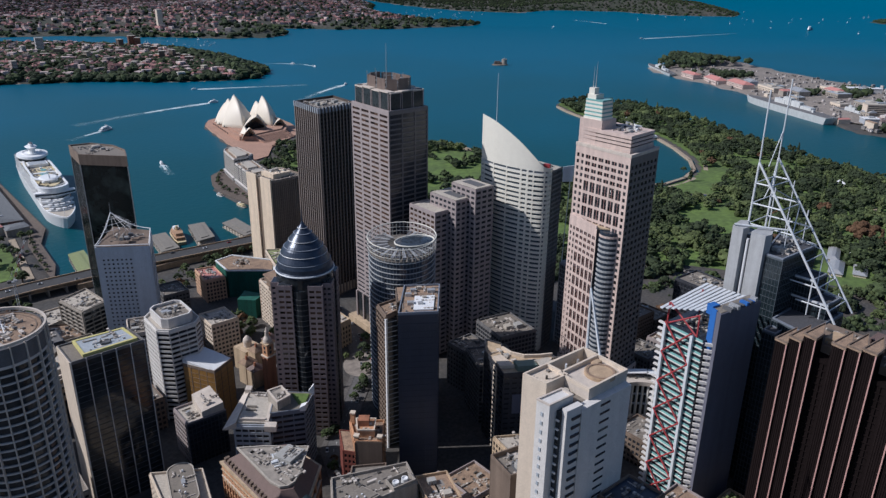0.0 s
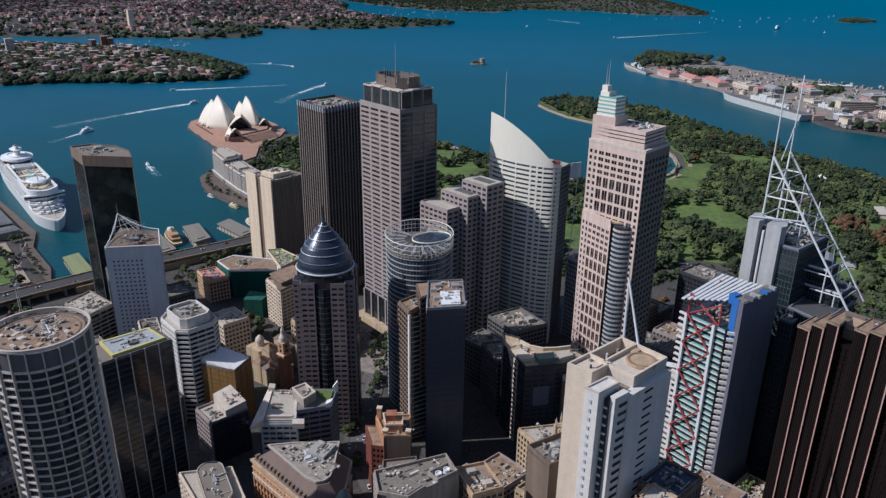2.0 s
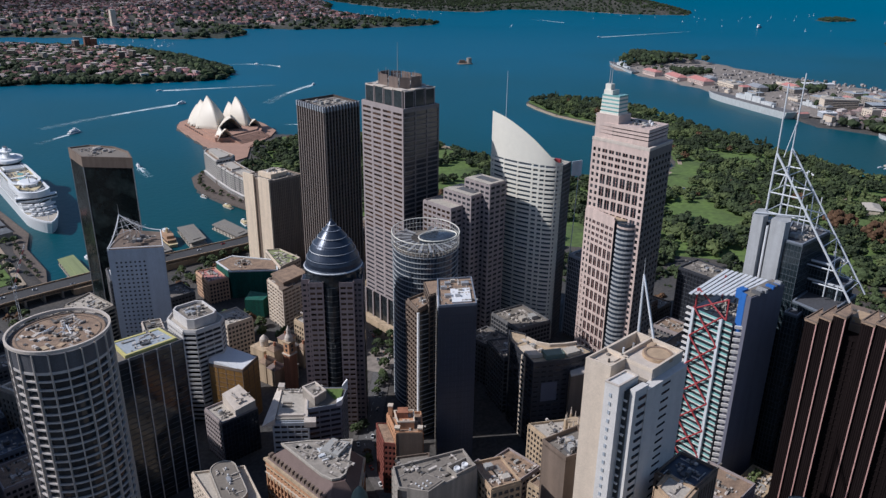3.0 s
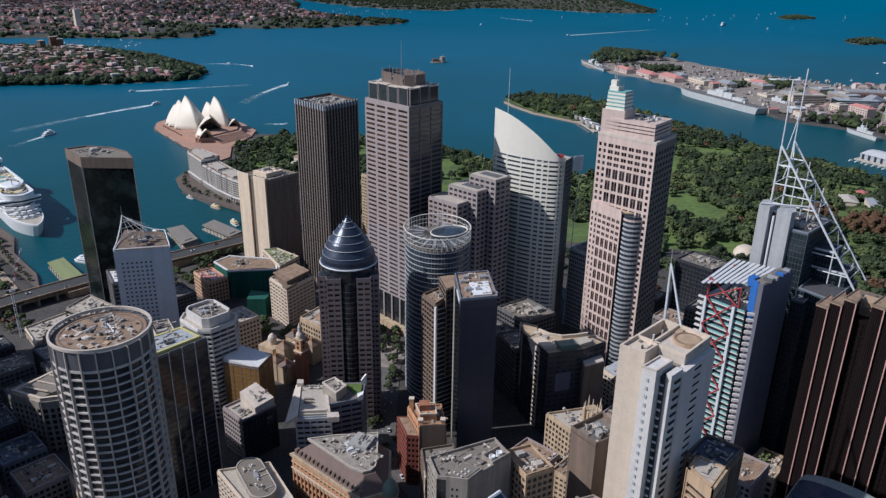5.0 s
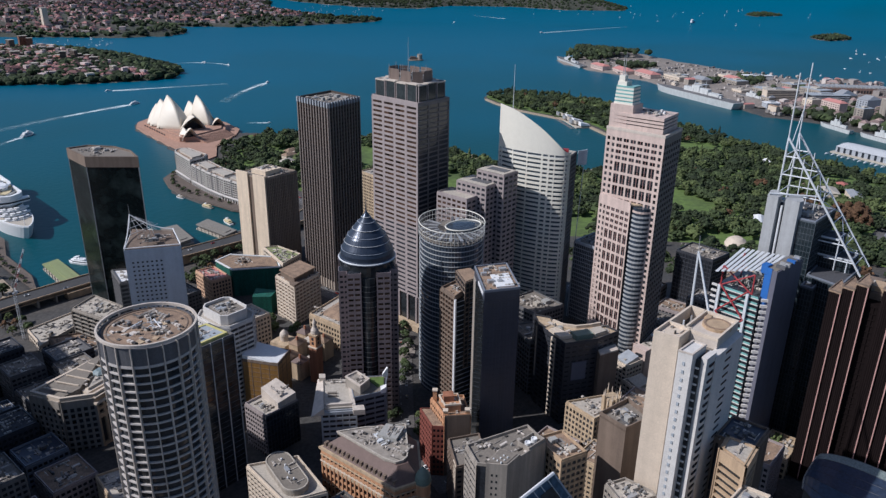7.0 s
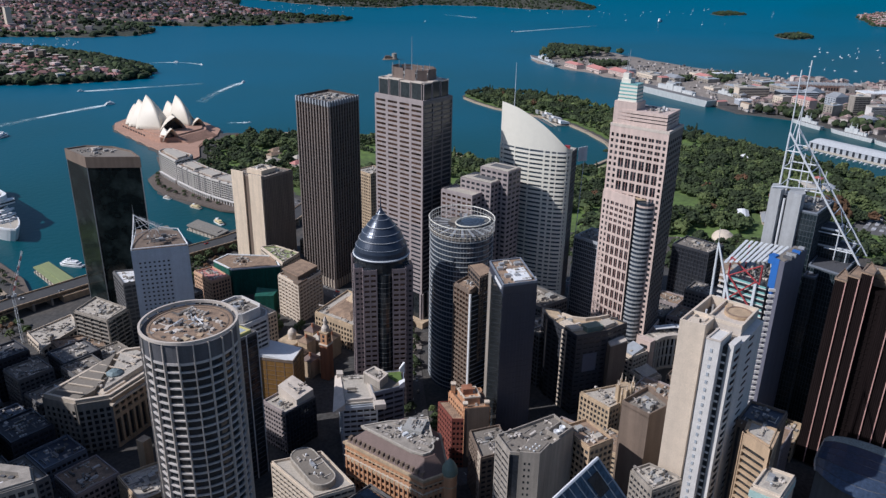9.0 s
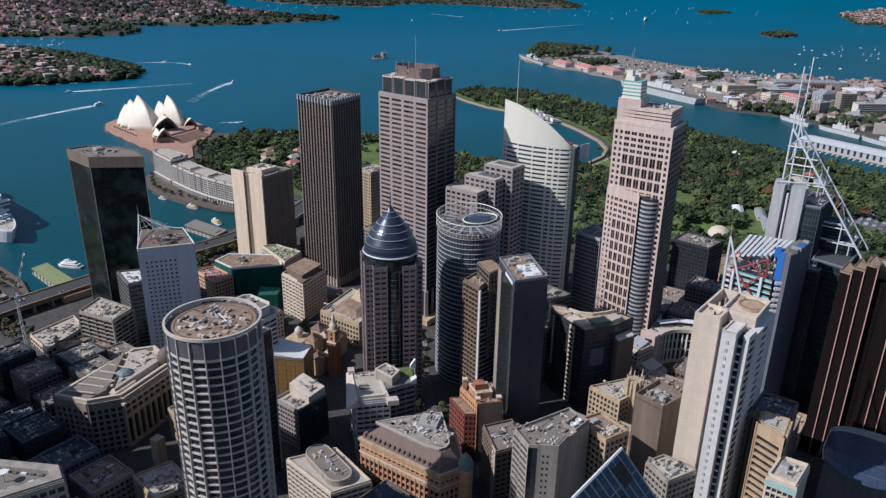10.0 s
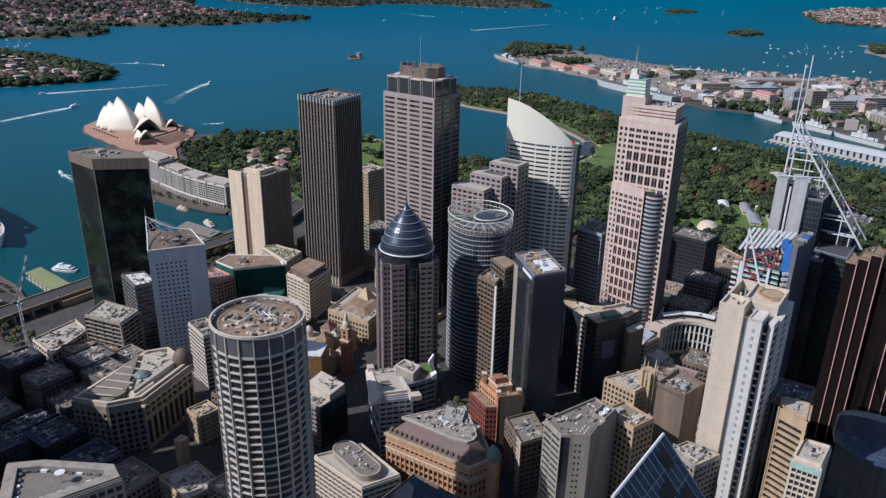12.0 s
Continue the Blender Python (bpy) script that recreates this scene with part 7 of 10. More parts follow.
def lands():
    ob = low("sandstone_offices", "pink-gold sandstone government offices with green copper roof", LA, 40, fh=4.6, bay=3.2, pier=1.3, band=1.6, depth=0.6, wall=SAND, win=110, roof=ROOFPALE, clutter=6, seed=9, top=3)
    part("court_roof", Geo().prism(inset(LA, 6), 39.6, 43, top=inset(LA, 13)), ROOFBROWN, ob)
    part("pyramid_roof", Geo().prism([(282, 486), (294, 488), (295, 500), (283, 499)], 43, 52, top=[(288, 493), (288.4, 493), (288.4, 493.4), (288, 493.4)]), SAND, ob)
    for dx, dy, h in ((-14, -12, 20), (-4, -10, 26), (10, -9, 22), (-12, -18, 18), (14, -2, 24), (-2, -19, 16), (20, -12, 20)):
        o = thing("sandstone_annex", (222 + dx, 492 + dy * 1.6, 15), "tan sandstone annex with pale pitched roof", "office building", "sandstone annexes")
        q = rect(216 + dx, 486 + dy * 1.6, 11, 9, 10)
        part("wall", Geo().prism(q, 13, 14 + h), SAND, o)
        part("roof", Geo().prism(inset(q, -0.6), 14 + h, 18 + h, top=inset(q, 4)), (SLATE, ROOFPALE, ROOFBROWN)[h % 3], o)
        part("chimney", Geo().rbox(219 + dx, 490 + dy * 1.6, 14 + h, 1.4, 1.4, 6, 10), BRICK, o)
    t = thing("clock_tower", (213, 449, 16), "slender brick and sandstone clock tower with copper dome", "clock tower")
    claim(rect(207, 443, 12, 12))
    part("shaft", Geo().rbox(213, 449, 14, 7, 7, 34, 10), BRICK, t)
    part("belfry", Geo().rbox(213, 449, 48, 6, 6, 10, 10), ORANGE, t)
    part("belfry_cornice", Geo().rbox(213, 449, 57.5, 7.4, 7.4, 0.9, 10), SAND, t)
    part("shaft_cornice", Geo().rbox(213, 449, 47.4, 8, 8, 0.9, 10), CREAM, t)
    for z in (50, 53.5):
        part("belfry_opening", Geo().rbox(213, 449, z, 6.15, 2.0, 2.4, 10), DARKGLASS, t)
        part("belfry_opening", Geo().rbox(213, 449, z, 2.0, 6.15, 2.4, 10), DARKGLASS, t)
    part("copper_dome", Geo().lathe(213, 449, [(2.9, 58.3), (3.2, 59), (2.9, 61.5), (1.6, 64), (1.4, 66.5), (1.6, 67), (0.2, 71)], 14), RIMSTONE, t)
    d = thing("domed_pavilion", (217, 493, 14), "sandstone pavilion with a small copper dome", "pavilion")
    claim(rect(206, 482, 22, 24))
    part("base", Geo().rbox(217, 493, 13, 16, 16, 22, 10), SAND, d)
    part("dome_drum", Geo().lathe(217, 493, [(3.2, 35), (3.2, 39), (3.7, 39.4), (3.2, 41.4), (1.8, 43.2), (0.3, 44.4)], 18), RIMSTONE, d)


lands()

ob = low("banded_lozenge", "cream banded block with rounded roof deck", [(92, 330), (113, 320), (122, 356), (97, 371)], 45.5, fh=3.4, bay=4, pier=0.3, band=1.5, depth=0.6, wall=CREAM, clutter=0, roof=ROOFPALE)
LOZ = []
for end, (x, y) in ((0, (104.0, 336.0)), (180, (110.0, 358.5))):
    LOZ += [(x + 7.4 * math.cos(radians(end + 165 + 12 * k)), y + 7.4 * math.sin(radians(end + 165 + 12 * k))) for k in range(16)]
part("round_deck", Geo().prism(LOZ, 45, 48.6), GREY, ob)
part("deck_kerb", Geo().band(LOZ, inset(LOZ, 0.6), 48.6, 49.4), ROOFPALE, ob)
part("deck_roof", Geo().prism(inset(LOZ, 0.8), 48.5, 49.0), ROOF, ob)
for x, y in ((105, 338), (106.5, 344), (109, 351), (111, 357), (103, 341)):
    part("roof_vent", Geo().lathe(x, y, [(0.6, 48.9), (0.6, 50.2), (0.3, 50.5)], 10), ROOFWHITE, ob)
part("plant_box", Geo().rbox(107.5, 347.5, 48.9, 4.2, 2.2, 1.2, 75), METAL, ob)
fittings(ob, inset(LOZ, 2), 49.0, 97, 0.6)
ob = low("dark_pyramid_block", "low dark glass block with faceted roof", [(88, 296), (122, 286), (124, 318), (92, 320)], 40, fh=4, bay=3, pier=0.3, band=0.4, wall=DARKGREY, glass=BLUEGLASS, clutter=0)
part("faceted_roof", Geo().prism([(89, 297), (121, 287), (123, 317), (93, 319)], 39.5, 52, top=[(104, 303), (110, 301), (111, 307), (105, 308)]), BLUEGLASS, ob)
RBK = [(193, 303), (204.5, 292.5), (218, 309), (202, 322)]
ob = low("red_brick_block", "red brick block stepping up to a tan parapeted tower", RBK, 62, fh=3.7, bay=2.6, pier=1.1, band=1.7, wall=ORANGE, win=80, roof=ROOFBROWN, clutter=3, seed=98, big=3, skip=(0,))
part("blank_wall", Geo().edge(RBK[0], RBK[1], 0, 15.6, -0.3, 0.4, 15, 62.6), MUD, ob, "brown blank brick wall")
STEP = [(196.5, 306), (204, 299.5), (211.5, 308.5), (202.5, 316)]
part("upper_storey", Geo().prism(STEP, 61, 66.5), ORANGE, ob)
part("upper_kerb", Geo().band(inset(STEP, -0.3), inset(STEP, 0.5), 66.4, 67.4), CREAM, ob)
part("stair_head", Geo().prism([(199, 309), (204, 305), (208, 309.5), (203, 313.5)], 66, 70.5), BRICK, ob)
RED = [(188.5, 309), (193, 303.2), (202, 322.2), (197.5, 327)]
g = Geo()
for i in range(4):
    grid_on(g, RED[i], RED[(i + 1) % 4], 15, 55, 3.7, 2.6, 1.1, 1.7, 0.4, 1.6)
part("red_wing", Geo().prism(RED, 15, 54), DARKGLASS, ob)
part("red_wing_facade", g, REDBRICK, ob, "deep red brick wing")
part("red_wing_roof", Geo().prism(inset(RED, 0.3), 54, 54.6), ROOFBROWN, ob)
for tx, ty, tz in ((202.5, 319.5, 69), (194.5, 303.8, 65), (204.3, 294.5, 65)):
    part("corner_pier", Geo().rbox(tx, ty, 40, 2.6, 2.6, tz - 40, 40), ORANGE, ob)
    part("pier_cap", Geo().rbox(tx, ty, tz, 3.2, 3.2, 0.8, 40), CREAM, ob)
fittings(ob, inset(STEP, 1), 66.5, 99, 0.7)
DB = [(289.3, 279.7), (310, 267), (330, 262), (331, 277), (323, 281), (315, 287), (311, 295), (311.5, 304), (316, 309), (311.8, 320.7), (300.4, 309), (295, 294)]
ob = low("dark_block", "dark glazed office block with concave sandy roof terrace", DB, 81, fh=3.7, bay=4.8, pier=1.6, band=2.2, depth=0.25, wall=NIGHT, roof=SAND, clutter=0, parapet=0.9)
part("blank_panel", Geo().edge((289.3, 279.7), (310, 267), 6, 17, 0.1, 0.5, 52, 66), LILAC, ob, "pale blank wall panel")
part("side_annex", Geo().prism([(306, 262), (321, 256), (328, 262), (312, 268)], 17, 72), MUD, ob)
part("annex_roof", Geo().prism([(306.5, 262), (321, 256.5), (327, 262), (312, 267)], 72, 72.8), RIMSTONE, ob)
strip = part("lit_strip", Geo().edge((295, 294), (289.3, 279.7), 0.2, 5.2, 0, 0.9, 17, 80), CREAM, ob, "sunlit pale banded strip")
for j in range(16):
    part("strip_window", Geo().edge((295, 294), (289.3, 279.7), 0.7, 4.7, 0.8, 1.0, 20 + j * 3.7, 21.8 + j * 3.7), DARKGLASS, strip)
part("pale_edge", Geo().edge((311.8, 320.7), (300.4, 309), 13.6, 15.2, 0, 0.7, 40, 79), CREAM, ob)
part("terrace_slab", Geo().prism([(292, 286), (300, 281), (303, 296), (296.5, 298)], 81, 83.4), CREAM, ob)
part("green_plant_room", Geo().prism([(299, 277), (310, 270.5), (313, 277), (302, 284)], 80.8, 84.5), COPPERDOME, ob, "grey-green plant room")
part("plant_room", Geo().prism([(312, 270), (322, 267), (324, 274), (315, 277)], 80.8, 83.6), ROOFPALE, ob)
roof_clutter(ob, [(302, 288), (309, 286), (309, 304), (303, 306)], 81, 99, 7, big=3)
fittings(ob, [(312, 276), (328, 264), (329, 275), (316, 284)], 81, 98, 1.3)
part("kerb_wall", Geo().prism([(331.4, 277.4), (323.3, 281.6), (315.5, 287.4), (311.8, 295.2), (312.3, 304), (310.9, 304.2), (310.4, 295), (314.5, 286.4), (322.7, 280.4), (330.8, 276.3)], 80.5, 83), CREAM, ob)
for k, (poly, z) in enumerate((([(322, 240), (336, 232), (342, 243), (328, 251)], 30), ([(338, 246), (352, 240), (358, 254), (344, 261)], 36), ([(350, 262), (366, 258), (370, 272), (354, 276)], 44))):
    ob = low("stepped_annex", "pale low annex with tilted white roof and cream walls", poly, z, fh=3.8, bay=3.6, pier=1.0, band=1.6, wall=CREAM, roof=ROOFPALE, clutter=2, seed=140 + k, big=3, group="stepped annexes")
    part("tilted_roof", Geo().prism(inset(poly, 2), z + 0.2, [z + 1, z + 3.5, z + 4.5, z + 2]), (ROOFWHITE, ROOFPALE, WHITEGREY)[k], ob)
low("dark_block", "dark office block with roof plant", [(305, 318), (330, 306), (342, 330), (316, 344)], 62, fh=3.7, bay=3, pier=0.5, band=1.0, wall=DARKGREY, roof=ROOF, clutter=12, seed=100)
low("dark_block", "dark office block beside the white curved tower", [(352, 345), (382, 338), (388, 372), (358, 378)], 58, fh=3.7, bay=3, pier=0.5, band=1.0, wall=DARKGREY, roof=ROOF, clutter=12, seed=101)


def arcade():
    ob = thing("curved_arcade", (395, 242, 18), "pale crescent building with giant white columns round a forecourt", "office building")
    cx, cy, r = 380, 232, 26.5

    def sweep(q, a0=-24, a1=90):
        return [(cx + q * math.cos(radians(a)), cy + q * math.sin(radians(a))) for a in range(a0, a1, 4)]

    claim(sweep(r + 11) + sweep(r - 1)[::-1])
    part("core", Geo().prism(sweep(r + 11) + sweep(r + 1.2)[::-1], 17, 45), DARKGLASS, ob)
    part("roof", Geo().prism(sweep(r + 11.4) + sweep(r + 3)[::-1], 45, 46), ROOFPALE, ob)
    for k, (x, y) in enumerate(sweep(r, -22, 90)):
        if k % 2 == 0:
            part("column", Geo().rbox(x, y, 17, 1.3, 1.3, 29, 0), WHITE, ob)
    for z, h, q in ((17, 3.0, 0.9), (29, 0.8, 0.4), (37, 0.6, 0.3), (45, 3.0, 1.6)):
        part("ring_beam", Geo().prism(sweep(r + 2.6) + sweep(r - q)[::-1], z, z + h), WHITEGREY if h < 2.5 else RIMSTONE, ob)
    part("end_bay", Geo().prism([(372, 258.5), (379, 257.5), (381, 268.5), (374, 270)], 17, 49), PINK, ob)
    for j in range(6):
        part("end_window", Geo().box(371.8, 261, 21 + j * 4.4, 372.6, 266.5, 23.4 + j * 4.4), DARKGLASS, ob)
    for a, w in ((24, 16), (50, 18), (4, 12)):
        x, y = cx + (r + 10) * math.cos(radians(a)), cy + (r + 10) * math.sin(radians(a))
        part("roof_canopy", Geo().rbox(x, y, 49.4, 6, w, 0.7, a), ROOFWHITE, ob)
        part("canopy_post", Geo().bar((x, y, 46), (x, y, 49.5), 0.35, 5), METAL, ob)
    fittings(ob, sweep(r + 4) + sweep(r + 10)[::-1], 46, 41, 0.7)
    for k, (x, y) in enumerate(((394, 222), (390, 226), (396, 229), (388, 220), (392, 234), (386, 228))):
        t = thing("courtyard_tree", (x, y, 18), "small green tree in a paved forecourt", "tree", "forecourt trees")
        rr = random.Random(k + 900)
        part("trunk", Geo().bar((x, y, 17), (x, y, 22), 0.3, 6, 0.2), BARK, t)
        g = Geo()
        for i in range(9):
            clump(g, rr, x + rr.uniform(-1.8, 1.8), y + rr.uniform(-1.8, 1.8), 22 + rr.uniform(-1, 2.4), rr.uniform(0.9, 1.6), 0.9, ICO1, 0.6)
        part("crown", g, LEAFLIGHT if k % 2 else LEAF, t)


arcade()
low("garden_slab", "dark glass slab at the park edge", [(505, 266), (532, 262), (536, 298), (508, 300)], 80, "office tower", fh=3.8, bay=3, pier=0.4, band=0.8, wall=NIGHT, roof=ROOF, clutter=8, seed=102)
low("tan_tower", "tan tower with a row of warm balconies", [(437, 615), (463, 612), (466, 638), (440, 641)], 101, "apartment tower", fh=3.5, bay=3, pier=1.2, band=1.5, wall=SAND, roof=ROOFPALE, clutter=6, seed=103, win=80)
low("blue_tower", "blue-grey glass tower by the park", [(434, 340), (462, 336), (466, 362), (437, 364)], 92, "office tower", fh=3.8, bay=2, pier=0.2, band=0.6, wall=WHITEGREY, glass=BLUEGLASS, roof=ROOF, clutter=8, seed=104)
low("library_block", "low sandstone library with brown roofs", [(556, 236), (600, 226), (640, 280), (590, 300)], 30, "library", fh=4, bay=4, pier=1, band=1.5, wall=SAND, roof=ROOFBROWN, clutter=10, seed=105, big=9)


def gallery():
    for k, (x, y, w, d) in enumerate(((775, 268, 40, 13), (800, 312, 46, 12), (812, 288, 40, 11), (838, 276, 34, 12), (790, 250, 30, 12))):
        ob = thing("gallery_hall", (x + w / 2, y + d / 2, 17), "low grey-roofed hall among park trees", "hall", "halls in the park")
        part("wall", Geo().prism(rect(x, y, w, d, 20), 16, 22), CREAM, ob)
        part("roof", Geo().prism(inset(rect(x, y, w, d, 20), -1), 22, 25, top=inset(rect(x, y, w, d, 20), d * 0.35)), (METAL, ROOFWHITE)[k % 2], ob)
    ob = thing("glasshouse", (728, 320, 18), "pale domed glasshouse in the park", "glasshouse")
    part("dome", Geo().lathe(728, 320, [(15, 14), (15, 19), (12.5, 23), (7.5, 26), (2, 27)], 24, 1.15, 0.85, 20), CREAM, ob, "pale ribbed glasshouse dome")
    pond = thing("pond", (948, 545, 4), "small dark ornamental pond in the lawn", "pond", kind="structure")
    part("water", Geo().lathe(948, 548, [(1, gh(948, 548) - 0.5), (1, gh(948, 548) + 0.35)], 28, 21, 7, 150), BLACKGLASS, pond)
    part("rim", Geo().lathe(948, 548, [(1, gh(948, 548) - 0.5), (1, gh(948, 548) + 0.2)], 28, 24, 10, 150), SANDPATH, pond)
    walk_way = thing("garden_path", (1080, 360, 8), "bare sandy garden path between trees", "path", kind="structure")
    for a, b in (((1100, 385), (1078, 356)), ((1078, 356), (1046, 330)), ((945, 606), (1000, 598)), ((1000, 598), (1040, 606)), ((1100, 622), (1128, 640))):
        z = gh((a[0] + b[0]) / 2, (a[1] + b[1]) / 2)
        part("paving", Geo().edge(a, b, -2, (Vector(b) - Vector(a)).length + 2, -3.5, 3.5, z - 1.5, z + 0.5), SANDPATH, walk_way)
    for x, y, w, d, mat, lab in ((1156, 429, 20, 12, ROOFWHITE, "white-roofed pavilion among the park trees"), (1018, 297, 34, 20, ROOFPALE, "cream building among the park trees"), (1019, 265, 40, 16, METAL, "long grey-roofed building among the park trees"), (1064, 291, 22, 14, TILE, "red-roofed house among the park trees")):
        z = gh(x, y)
        ob = thing("park_building", (x, y, z), lab, "building", "buildings in the park")
        part("wall", Geo().rbox(x, y, z - 2, w, d, 10, 25), CREAM, ob)
        part("roof", Geo().prism(placed([(-w / 2 - 1, -d / 2 - 1), (w / 2 + 1, -d / 2 - 1), (w / 2 + 1, d / 2 + 1), (-w / 2 - 1, d / 2 + 1)], x, y, 25), z + 8, z + 11, top=placed([(-w / 3, -0.5), (w / 3, -0.5), (w / 3, 0.5), (-w / 3, 0.5)], x, y, 25)), mat, ob)
    for k, (x, y) in enumerate(((640, 1030), (655, 985), (630, 960), (660, 1050), (612, 1000), (690, 1010))):
        ob = thing("conservatory_house", (x, y, 8), "small white house with red-brown roof in the park", "house", "houses in the park")
        part("wall", Geo().rbox(x, y, 6, 22, 13, 9, 15 * k), CREAM, ob)
        part("roof", Geo().prism(rect(x - 12, y - 7.5, 24, 15, 0), 15, 19, top=rect(x - 6, y - 1, 12, 2, 0)), (ROOFBROWN, ROOFPALE, PINKROOF)[k % 3], ob)


gallery()


def fill():
    """Ordinary low blocks between the towers, along the streets."""
    r = random.Random(5)
    street = [(190, 300), (209, 355), (244, 390), (297, 434), (330, 520)]
    cross = [(100, 560), (180, 545), (240, 590), (330, 590)]
    tones = [(MUD, ROOF), (TAN, ROOFPALE), (GREY, ROOF), (SAND, ROOFBROWN), (DARKGREY, ROOF), (GRANITE, ROOFBROWN), (CREAM, ROOFPALE)]
    free = [((272, 288), 16), ((118, 730), 26), ((90, 715), 20), ((282, 430), 20), ((402, 232), 12), ((259, 236), 6), ((230, 585), 22), ((236, 690), 40), ((185, 720), 26), ((40, 720), 60), ((243, 612), 22), ((245, 545), 24), ((225, 562), 18), ((240, 520), 12)]
    count = 0
    for gx in range(-110, 520, 31):
        for gy in range(40, 740, 34):
            x, y = gx + r.uniform(-3, 3), gy + r.uniform(-3, 3)
            w, d = r.uniform(21, 27), r.uniform(22, 29)
            c = Vector((x + w / 2, y + d / 2))
            if gx < 30 and gy < 250 or gy < 120 and gx < 230:
                continue
            if any((c - Vector(p)).length < q + 9 for p, q in free):
                continue

            def seg(line):
                return min((c - (Vector(a) + (Vector(b) - Vector(a)) * max(0, min(1, (c - Vector(a)).dot(Vector(b) - Vector(a)) / (Vector(b) - Vector(a)).length_squared)))).length for a, b in zip(line, line[1:]))

            if seg(street) < 19 or seg(cross) < 15:
                continue
            box = [(x + w * i / 4, y + d * j / 4) for i in range(5) for j in range(5)]
            X, Y = np.array([p[0] for p in box]), np.array([p[1] for p in box])
            if any(signed(t, X, Y).max() > -2.0 for t in TAKEN):
                continue
            if y > 735 or (y + d > 694 and x > 168) or (x > 470 and y > 320):
                continue
            wall, roof = r.choice(tones)
            # western blocks take dark tones: deep tower shade put into their colours
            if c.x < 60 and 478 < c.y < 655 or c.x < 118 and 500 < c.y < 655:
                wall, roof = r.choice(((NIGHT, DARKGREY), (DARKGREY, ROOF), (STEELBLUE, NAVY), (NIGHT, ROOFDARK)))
            z = gz(c.x, c.y)
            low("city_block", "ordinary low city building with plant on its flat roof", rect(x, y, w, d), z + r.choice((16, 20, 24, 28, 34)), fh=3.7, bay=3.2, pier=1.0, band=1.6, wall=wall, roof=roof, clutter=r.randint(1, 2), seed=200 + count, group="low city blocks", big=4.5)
            count += 1


for x, y, w, d, h in ((-62, 500, 40, 48, 195), (-60, 640, 46, 40, 150), (-115, 455, 42, 46, 190), (-8, 690, 34, 34, 120)):
    low("street_tower", "plain grey office tower standing along the street", rect(x, y, w, d), h, "office tower", fh=3.8, bay=3.2, pier=0.9, band=1.5, wall=GREY, clutter=4, seed=int(h), group="towers beyond the view")
low("street_tower", "plain grey office tower standing along the street", rect(-42, 556, 34, 40), 120, "office tower", fh=3.8, bay=6.4, pier=0.9, band=1.5, wall=GREY, clutter=2, seed=171, group="towers beyond the view")
fill()

# ---- the point with the shell-roofed hall ----
AX = Vector((0.21, 0.978, 0)).normalized()


def patch(geo, base, peak, foot, ridge, belly, flip, n=12, thick=1.0):
    """A vaulted three-cornered roof half: base to peak is the curved ridge, foot the side corner."""
    R, P, F = Vector(base), Vector(peak), Vector(foot)
    nrm = (P - R).cross(F - R).normalized() * (-1 if flip else 1)
    up = (P - R).normalized()
    lift = (Vector((0, 0, 1)) - up * up.z).normalized()
    rows = []
    for layer in (0, 1):
        ids = {}
        for i in range(n + 1):
            for j in range(n + 1 - i):
                u, v = i / n, j / n
                w = 1 - u - v
                pt = R * u + P * v + F * w + lift * ridge * 4 * u * v + nrm * belly * (4 * v * w + 2.5 * u * w + 9 * u * v * w)
                if layer:
                    pt -= (nrm * (1 - v) + lift * 0.3) * thick
                ids[i, j] = len(geo.v)
                geo.v.append(tuple(pt))
        rows.append(ids)
        for i in range(n):
            for j in range(n - i):
                fs = [(ids[i, j], ids[i + 1, j], ids[i, j + 1])]
                if i + j < n - 1:
                    fs.append((ids[i + 1, j], ids[i + 1, j + 1], ids[i, j + 1]))
                geo.f += [f[::-1] if (layer == 0) == flip else f for f in fs]
    out, inn = rows
    rim = [(i, 0) for i in range(n + 1)] + [(n - j, j) for j in range(1, n + 1)] + [(0, n - j) for j in range(1, n)]
    for s, e in zip(rim, rim[1:] + rim[:1]):
        geo.f.append((out[s], inn[s], inn[e], out[e]))


def shell_roof(parent, peak, way, run, half, z):
    """One vaulted roof: two halves meeting at a ridge, a dark glass mouth below the peak."""
    P = Vector(peak)
    w = AX * way
    R = Vector((P.x, P.y, 0)) - w * run + Vector((0, 0, z))
    foot = Vector((P.x, P.y, 0)) - w * run * 0.30 + Vector((0, 0, z))
    side = Vector((w.y, -w.x, 0))
    L, Q = foot - side * half, foot + side * half
    k = (P - R).length
    for corner, flip in ((L, False), (Q, True)):
        g = Geo()
        patch(g, R, P, corner, k * 0.17, k * 0.045, flip)
        part("shell_half", g, SHELL, parent, smooth=True)
    back = -w * 8
    g = Geo()
    top = P + back * 1.3 - Vector((0, 0, 9))
    a0, a1 = L.lerp(Q, 0.03) + back, L.lerp(Q, 0.97) + back
    mid = (a0 + a1) / 2 + w * 5
    g.add([a0, mid, a1, top], [(0, 1, 3), (1, 2, 3)])
    part("glass_mouth", g, BLACKGLASS, parent, "dark glass wall")


